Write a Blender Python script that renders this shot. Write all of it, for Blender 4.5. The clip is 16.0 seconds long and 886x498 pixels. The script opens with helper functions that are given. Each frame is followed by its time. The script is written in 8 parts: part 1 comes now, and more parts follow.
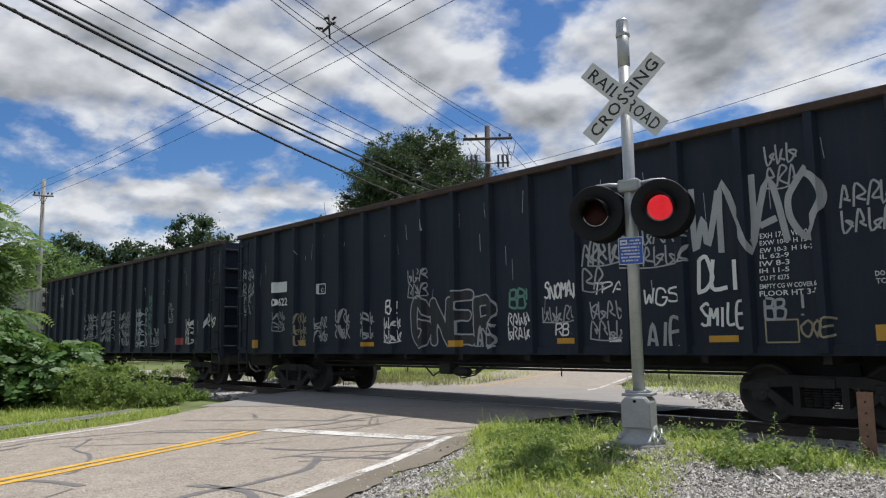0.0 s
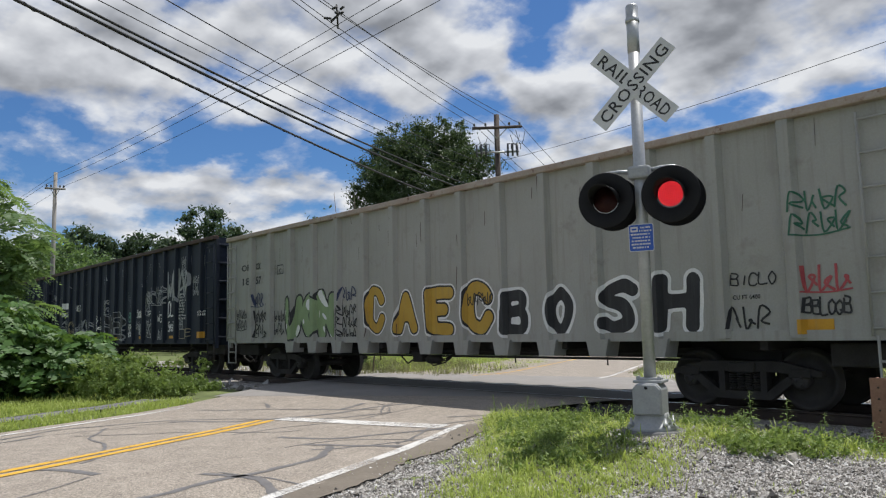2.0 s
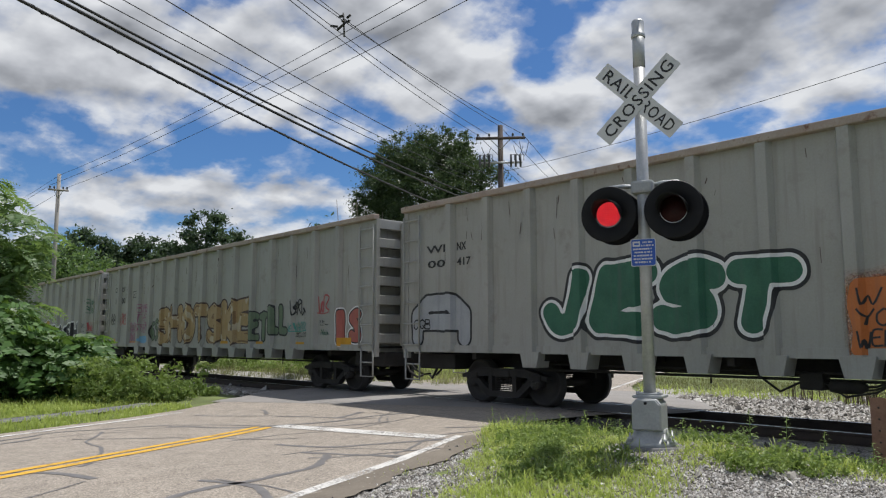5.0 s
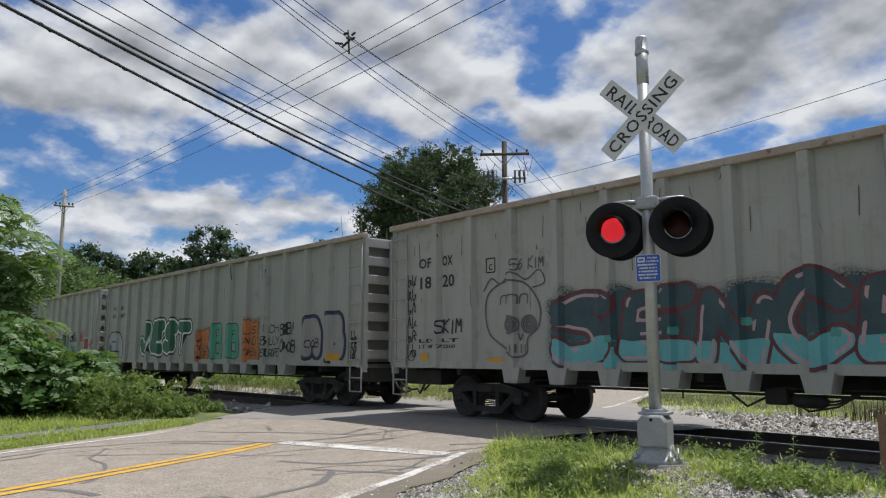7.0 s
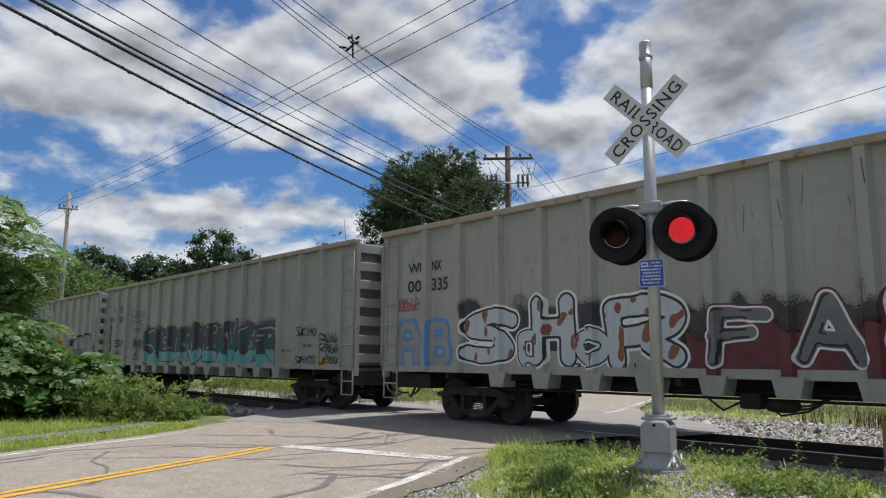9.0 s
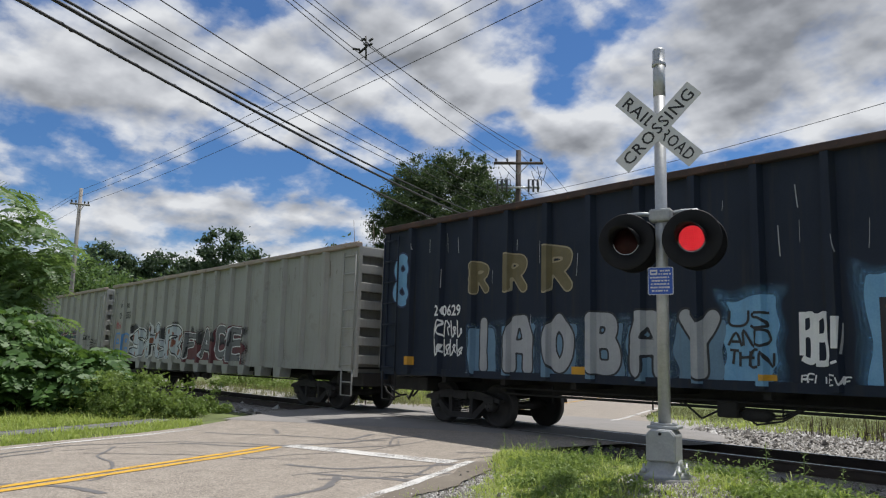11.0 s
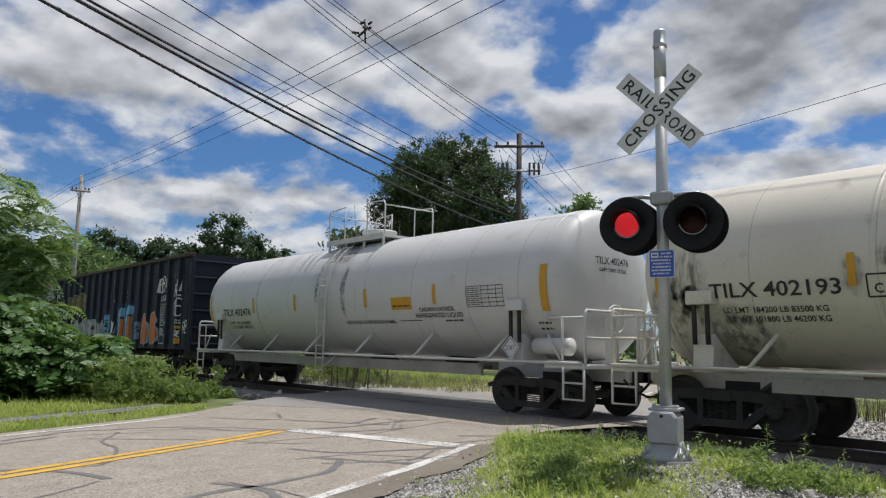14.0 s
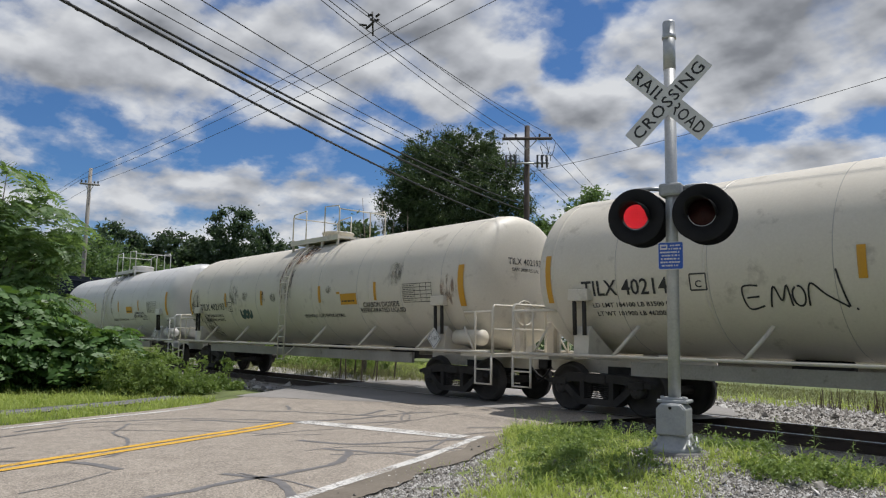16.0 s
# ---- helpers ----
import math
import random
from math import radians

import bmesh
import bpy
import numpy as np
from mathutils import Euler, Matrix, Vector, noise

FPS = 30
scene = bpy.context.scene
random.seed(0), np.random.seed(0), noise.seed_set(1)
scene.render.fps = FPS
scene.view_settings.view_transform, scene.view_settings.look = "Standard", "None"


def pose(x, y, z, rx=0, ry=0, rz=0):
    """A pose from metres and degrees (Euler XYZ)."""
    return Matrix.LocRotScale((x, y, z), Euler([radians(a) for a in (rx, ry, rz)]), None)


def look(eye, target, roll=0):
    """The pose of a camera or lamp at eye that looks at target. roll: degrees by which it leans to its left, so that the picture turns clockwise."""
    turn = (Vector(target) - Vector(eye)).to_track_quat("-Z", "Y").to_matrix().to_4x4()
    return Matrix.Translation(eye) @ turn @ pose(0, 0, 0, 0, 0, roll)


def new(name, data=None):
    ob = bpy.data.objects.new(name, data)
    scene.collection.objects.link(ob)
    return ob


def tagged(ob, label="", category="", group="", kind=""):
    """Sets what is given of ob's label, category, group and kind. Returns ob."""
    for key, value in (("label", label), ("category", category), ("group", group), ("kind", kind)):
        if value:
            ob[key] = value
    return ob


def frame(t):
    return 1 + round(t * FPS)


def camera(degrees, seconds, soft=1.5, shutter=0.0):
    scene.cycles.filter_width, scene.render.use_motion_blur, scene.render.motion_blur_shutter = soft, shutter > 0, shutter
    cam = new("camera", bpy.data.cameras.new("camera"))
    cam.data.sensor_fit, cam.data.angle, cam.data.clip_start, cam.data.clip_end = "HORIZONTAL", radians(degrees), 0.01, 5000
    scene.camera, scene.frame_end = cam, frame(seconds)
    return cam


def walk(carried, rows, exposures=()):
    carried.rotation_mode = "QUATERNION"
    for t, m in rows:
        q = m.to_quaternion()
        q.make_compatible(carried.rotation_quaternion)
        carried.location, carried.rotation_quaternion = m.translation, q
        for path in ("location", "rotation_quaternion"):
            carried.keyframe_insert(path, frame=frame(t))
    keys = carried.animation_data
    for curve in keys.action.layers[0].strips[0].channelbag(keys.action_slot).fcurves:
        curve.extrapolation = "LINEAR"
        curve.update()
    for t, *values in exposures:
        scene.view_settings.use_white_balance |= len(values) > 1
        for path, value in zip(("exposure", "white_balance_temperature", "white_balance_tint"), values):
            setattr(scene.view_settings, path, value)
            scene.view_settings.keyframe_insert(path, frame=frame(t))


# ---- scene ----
cam = camera(60.39, 16.0, soft=1.2)


def at(x, y, z, pitch, yaw, roll):
    return pose(x, y, z, 90 + pitch, 0, yaw) @ pose(0, 0, 0, 0, 0, roll)


walk(cam, [
    (0, at(0.005, 0.006, 1.335, 6.838, 47.603, -0.911)),
    (0.5, at(0.006, 0.000, 1.335, 7.094, 47.876, -1.095)),
    (1, at(0.005, 0.003, 1.329, 6.976, 48.097, -1.197)),
    (1.5, at(0.000, 0.005, 1.325, 6.564, 48.287, -1.300)),
    (2, at(0.006, 0.007, 1.318, 6.091, 48.386, -1.265)),
    (2.5, at(0.005, 0.006, 1.317, 5.624, 48.382, -1.200)),
    (3, at(0.013, 0.001, 1.314, 5.285, 48.371, -1.081)),
    (3.5, at(0.012, -0.002, 1.319, 5.304, 48.359, -0.826)),
    (4, at(0.009, -0.003, 1.331, 5.655, 48.378, -0.472)),
    (6.5, at(-0.001, -0.004, 1.339, 7.894, 48.696, 0.049)),
    (7, at(0.001, -0.009, 1.337, 7.948, 48.769, -0.039)),
    (7.5, at(0.002, -0.007, 1.335, 8.038, 48.827, 0.011)),
    (8, at(-0.001, -0.005, 1.339, 8.139, 48.854, 0.058)),
    (8.5, at(-0.002, -0.010, 1.340, 8.226, 48.913, 0.089)),
    (9, at(-0.005, -0.005, 1.336, 8.258, 48.998, 0.224)),
    (11.5, at(-0.007, -0.001, 1.341, 8.457, 49.839, 1.755)),
    (12, at(0.002, -0.001, 1.343, 8.332, 49.950, 1.795)),
    (12.5, at(-0.003, 0.004, 1.339, 8.141, 49.954, 1.670)),
    (13, at(-0.005, 0.005, 1.340, 7.828, 49.862, 1.444)),
    (13.5, at(-0.010, 0.007, 1.342, 7.544, 49.791, 1.268)),
    (14, at(-0.009, 0.007, 1.344, 7.279, 49.743, 1.127)),
    (14.5, at(-0.009, 0.004, 1.339, 7.077, 49.767, 1.067)),
    (15, at(-0.004, 0.000, 1.337, 6.910, 49.844, 1.004)),
    (15.5, at(-0.006, -0.003, 1.332, 6.760, 49.981, 1.023)),
    (16, at(-0.008, -0.007, 1.337, 6.720, 50.313, 1.133)),
], [(0, 0.07), (2.5, 0.03), (4, 0.0), (9, 0.0), (12, 0.0), (13.5, -0.07), (16, -0.15)])

# ---- world, sun ----
SUN_DIR = Vector((0.28, 1.72, 4.45)).normalized()
SUN_EL = math.asin(SUN_DIR.z)
SUN_AZ = math.atan2(SUN_DIR.x, SUN_DIR.y)
scene.view_settings.exposure = 0.0


class Nodes:
    """A short way to write node trees."""

    def __init__(self, tree):
        self.tree = tree
        tree.nodes.clear()

    def add(self, kind, **inputs):
        node = self.tree.nodes.new(kind)
        for key, value in inputs.items():
            sock = node.inputs[int(key[1:])] if key[0] == "i" and key[1:].isdigit() else node.inputs[key.replace("_", " ")]
            if isinstance(value, bpy.types.NodeSocket):
                self.tree.links.new(value, sock)
            else:
                sock.default_value = value
        return node

    def math(self, op, a, b=0.0, clamp=False):
        node = self.add("ShaderNodeMath", i0=a, i1=b)
        node.operation, node.use_clamp = op, clamp
        return node.outputs[0]

    def noise(self, vec, scale, detail=4.0, rough=0.55):
        return self.add("ShaderNodeTexNoise", Vector=vec, Scale=scale, Detail=detail, Roughness=rough).outputs[0]

    def ramp(self, fac, *stops):
        node = self.add("ShaderNodeValToRGB", Fac=fac)
        el = node.color_ramp.elements
        while len(el) < len(stops):
            el.new(0.5)
        for e, (pos, col) in zip(el, stops):
            e.position, e.color = pos, col if len(col) == 4 else (*col, 1)
        return node.outputs[0]

    def mix(self, fac, a, b, blend="MIX"):
        node = self.tree.nodes.new("ShaderNodeMix")
        node.data_type, node.blend_type = "RGBA", blend
        for sock, v in ((node.inputs[0], fac), (node.inputs[6], a), (node.inputs[7], b)):
            if isinstance(v, bpy.types.NodeSocket):
                self.tree.links.new(v, sock)
            else:
                sock.default_value = v if isinstance(v, (int, float)) or len(v) == 4 else (*v, 1)
        return node.outputs[2]

    def scaled(self, vec, x, y, z, ox=0.0, oy=0.0, oz=0.0):
        node = self.add("ShaderNodeMapping", Vector=vec)
        node.inputs["Scale"].default_value = (x, y, z)
        node.inputs["Location"].default_value = (ox, oy, oz)
        return node.outputs[0]


def build_world():
    world = bpy.data.worlds.new("sky")
    scene.world = world
    world.use_nodes = True
    n = Nodes(world.node_tree)
    sky = n.add("ShaderNodeTexSky")
    sky.sky_type, sky.sun_disc = "NISHITA", False
    sky.sun_elevation, sky.sun_rotation = SUN_EL, SUN_AZ
    sky.air_density, sky.dust_density, sky.ozone_density = 1.0, 0.6, 2.0
    way = n.add("ShaderNodeTexCoord").outputs["Generated"]

    def above(v):
        """The cloud deck as a flat sheet overhead."""
        sep = n.add("ShaderNodeSeparateXYZ", Vector=v)
        up = n.math("ADD", n.math("MAXIMUM", sep.outputs[2], 0.0), 0.34)
        return n.add("ShaderNodeCombineXYZ", X=n.math("DIVIDE", sep.outputs[0], up), Y=n.math("DIVIDE", sep.outputs[1], up)).outputs[0]

    def billow(flat, detail=9.0, rough=0.56):
        big = n.noise(n.scaled(flat, 1, 1, 1, 0.4, 0.2), 2.8, 3.0, 0.5)
        fine = n.noise(n.scaled(flat, 1, 1, 1, 3.1, 1.7), 6.8, detail, rough)
        return n.math("ADD", n.math("MULTIPLY", big, 0.34), n.math("MULTIPLY", fine, 0.66))
    flat = above(way)
    higher = n.add("ShaderNodeVectorMath", i0=way, i1=(0.0, 0.0, 0.022))
    higher.operation = "ADD"
    # broad banks of cloud and the blue gaps between them
    sep = n.add("ShaderNodeSeparateXYZ", Vector=way)
    az = n.math("MULTIPLY", n.math("ARCTAN2", sep.outputs[1], sep.outputs[0]), 180 / math.pi)
    el = n.math("MULTIPLY", n.math("ARCSINE", sep.outputs[2]), 180 / math.pi)
    wob = n.noise(flat, 4.0, 4.0, 0.55)
    az = n.math("ADD", az, n.math("MULTIPLY", n.math("SUBTRACT", wob, 0.5), 9.0))
    el = n.math("ADD", el, n.math("MULTIPLY", n.math("SUBTRACT", n.noise(n.scaled(flat, 1, 1, 1, 9, 4), 4.6, 4.0, 0.55), 0.5), 4.0))
    bank = None
    for a, e, wide, high, amount in BLUE_GAPS + CLOUD_BANKS:
        da = n.math("MULTIPLY", n.math("SUBTRACT", az, a), 1 / wide)
        de = n.math("MULTIPLY", n.math("SUBTRACT", el, e), 1 / high)
        far = n.math("ADD", n.math("MULTIPLY", da, da), n.math("MULTIPLY", de, de))
        near = n.add("ShaderNodeMapRange", Value=far)
        near.interpolation_type = "SMOOTHSTEP"
        near.inputs["From Min"].default_value, near.inputs["From Max"].default_value = 1.0, 0.0
        bump = n.math("MULTIPLY", near.outputs[0], amount * 0.78)
        bank = bump if bank is None else n.math("ADD", bank, bump)
    cover = n.math("ADD", billow(flat), bank)
    cloud = n.ramp(cover, (0.40, (0, 0, 0)), (0.46, (0.22, 0.22, 0.22)), (0.52, (0.72, 0.72, 0.72)), (0.60, (1, 1, 1)))
    # rims that look up to the sun are bright, thick middles are grey from below
    over = n.math("ADD", billow(above(higher.outputs[0]), 4.0, 0.45), n.math("MULTIPLY", bank, 0.75))
    soft = n.math("ADD", billow(flat, 4.0, 0.45), n.math("MULTIPLY", bank, 0.75))
    body = n.math("ADD", n.math("MULTIPLY", over, 0.8), n.math("MULTIPLY", n.math("SUBTRACT", over, soft), 0.8))
    body = n.math("ADD", body, n.math("MULTIPLY", n.math("SUBTRACT", n.noise(n.scaled(flat, 1, 1, 1, 5, 8), 15.0, 7.0, 0.6), 0.5), 0.11))
    for a, e, wide, high, amount in GREY_BANKS:
        da = n.math("MULTIPLY", n.math("SUBTRACT", az, a), 1 / wide)
        de = n.math("MULTIPLY", n.math("SUBTRACT", el, e), 1 / high)
        near = n.add("ShaderNodeMapRange", Value=n.math("ADD", n.math("MULTIPLY", da, da), n.math("MULTIPLY", de, de)))
        near.interpolation_type = "SMOOTHSTEP"
        near.inputs["From Min"].default_value, near.inputs["From Max"].default_value = 1.0, 0.0
        body = n.math("ADD", body, n.math("MULTIPLY", near.outputs[0], amount))
    white = n.ramp(body, (0.34, (7.5, 7.7, 8.0)), (0.44, (5.9, 6.1, 6.5)), (0.55, (4.4, 4.6, 5.0)), (0.70, (2.5, 2.65, 2.95)), (0.90, (1.4, 1.5, 1.7)))
    skyc = n.mix(1.0, sky.outputs[0], (0.42, 0.66, 0.95), "MULTIPLY")
    colour = n.mix(cloud, skyc, white)
    back = n.add("ShaderNodeBackground", Color=colour, Strength=0.1)
    n.add("ShaderNodeOutputWorld", Surface=back.outputs[0])


# azimuth, height, half width and half height in degrees, and how much cloud is taken away or added
BLUE_GAPS = (
    (167.5, 14.8, 5.5, 2.2, -0.12), (156.4, 24.4, 3.9, 1.9, -0.14), (156.5, 14.5, 3.3, 2.9, -0.16), (149.8, 13.2, 9.4, 2.2, -0.17),
    (160.3, 12.3, 7.2, 1.4, -0.12), (168.3, 12.1, 5.0, 1.6, -0.07), (130.4, 21.9, 2.8, 5.7, -0.17), (135.1, 17.3, 4.4, 1.9, -0.14),
    (143.7, 12.7, 3.3, 1.6, -0.10), (114.9, 14.7, 10.5, 1.8, -0.15), (127.0, 24.5, 1.7, 1.9, -0.10), (132.5, 13.0, 3.3, 1.3, -0.08))
GREY_BANKS = ((115.5, 22.5, 12.0, 6.5, 0.13), (147.0, 24.5, 9.0, 4.0, 0.06), (160.0, 21.0, 7.0, 3.0, 0.05), (150.0, 8.5, 16.0, 2.0, 0.03))
CLOUD_BANKS = (
    (165.4, 19.3, 11.1, 5.1, 0.12), (164.3, 15.5, 5.0, 2.6, 0.06), (145.0, 21.3, 14.9, 6.4, 0.13), (139.6, 18.3, 4.4, 2.6, 0.08),
    (116.5, 20.9, 13.3, 7.7, 0.18), (130.4, 17.3, 4.4, 2.6, 0.12), (158.9, 10.2, 9.4, 2.2, 0.12), (148.4, 11.0, 5.0, 1.9, 0.12),
    (120.6, 12.5, 19.3, 1.9, 0.12), (168.6, 8.7, 5.5, 1.9, 0.10))
build_world()
sun = new("sun", bpy.data.lights.new("sun", "SUN"))
sun.data.energy, sun.data.angle, sun.data.color = 4.6, radians(0.53), (1.0, 0.97, 0.93)
sun.matrix_world = look(SUN_DIR * 60, (0, 0, 0))


# ---- materials ----
def material(name):
    m = bpy.data.materials.new(name)
    m.use_nodes = True
    return m, Nodes(m.node_tree)


def surface(name, a, b, rough=0.6, scale=4.0, fine=60.0, metal=0.0, bump=0.15, speck=None, streak=None, spec=0.5, amount=0.02, grit=None):
    """Two colours blended at two scales, with fine relief; speck and streak are colours of spots and of runs down the face."""
    m, n = material(name)
    vec = n.add("ShaderNodeTexCoord").outputs["Object"]
    low, high = n.noise(vec, scale, 5.0), n.noise(vec, fine, 4.0)
    both = n.math("ADD", n.math("MULTIPLY", low, 0.6), n.math("MULTIPLY", high, 0.4))
    col = n.mix(n.ramp(both, (0.36, (0, 0, 0)), (0.64, (1, 1, 1))), a, b)
    if speck:
        col = n.mix(n.ramp(n.noise(vec, scale * 3.3, 6.0, 0.65), (0.58, (0, 0, 0)), (0.70, (1, 1, 1))), col, speck)
    if streak:
        run = n.noise(n.scaled(vec, 5.0, 5.0, 0.35), 1.6, 6.0, 0.6)
        col = n.mix(n.ramp(run, (0.52, (0, 0, 0)), (0.72, (0.8, 0.8, 0.8))), col, streak)
    if grit:
        # single stones bedded in the surface: size, strength, dark and pale colour
        cell = n.add("ShaderNodeTexVoronoi", Vector=vec, Scale=grit[0])
        tone = n.add("ShaderNodeSeparateXYZ", Vector=cell.outputs["Color"]).outputs[0]
        col = n.mix(n.math("MULTIPLY", n.ramp(tone, (0.55, (0, 0, 0)), (0.95, (1, 1, 1))), grit[1]), col, grit[3])
        col = n.mix(n.math("MULTIPLY", n.ramp(tone, (0.05, (1, 1, 1)), (0.40, (0, 0, 0))), grit[1]), col, grit[2])
    r = n.math("ADD", n.math("MULTIPLY", high, 0.25), rough - 0.12)
    bsdf = n.add("ShaderNodeBsdfPrincipled", Base_Color=col, Roughness=r, Metallic=metal)
    bsdf.inputs["Specular IOR Level"].default_value = spec
    if bump:
        bsdf.inputs["Normal"].default_value = (0, 0, 0)
        bp = n.add("ShaderNodeBump", Height=both, Strength=bump, Distance=amount)
        n.tree.links.new(bp.outputs[0], bsdf.inputs["Normal"])
    n.add("ShaderNodeOutputMaterial", Surface=bsdf.outputs[0])
    return m


def leaf_material(name, dark, light, through_light, gloss=0.35, clear=0.3, patch_size=0.9):
    m, n = material(name)
    rnd = n.add("ShaderNodeNewGeometry").outputs["Random Per Island"]
    vec = n.add("ShaderNodeTexCoord").outputs["Object"]
    patch = n.noise(vec, patch_size, 3.0)
    fac = n.math("ADD", n.math("MULTIPLY", rnd, 0.6), n.math("MULTIPLY", n.math("SUBTRACT", patch, 0.3), 0.8), True)
    col = n.mix(fac, dark, light)
    bsdf = n.add("ShaderNodeBsdfPrincipled", Base_Color=col, Roughness=gloss + 0.2)
    bsdf.inputs["Specular IOR Level"].default_value = 0.35
    tr = n.add("ShaderNodeBsdfTranslucent", Color=n.mix(0.5, col, through_light))
    mixed = n.add("ShaderNodeMixShader", Fac=clear, i1=bsdf.outputs[0], i2=tr.outputs[0])
    n.add("ShaderNodeOutputMaterial", Surface=mixed.outputs[0])
    return m


def glow(name, colour, strength):
    m, n = material(name)
    n.add("ShaderNodeOutputMaterial", Surface=n.add("ShaderNodeEmission", Color=(*colour, 1), Strength=strength).outputs[0])
    return m


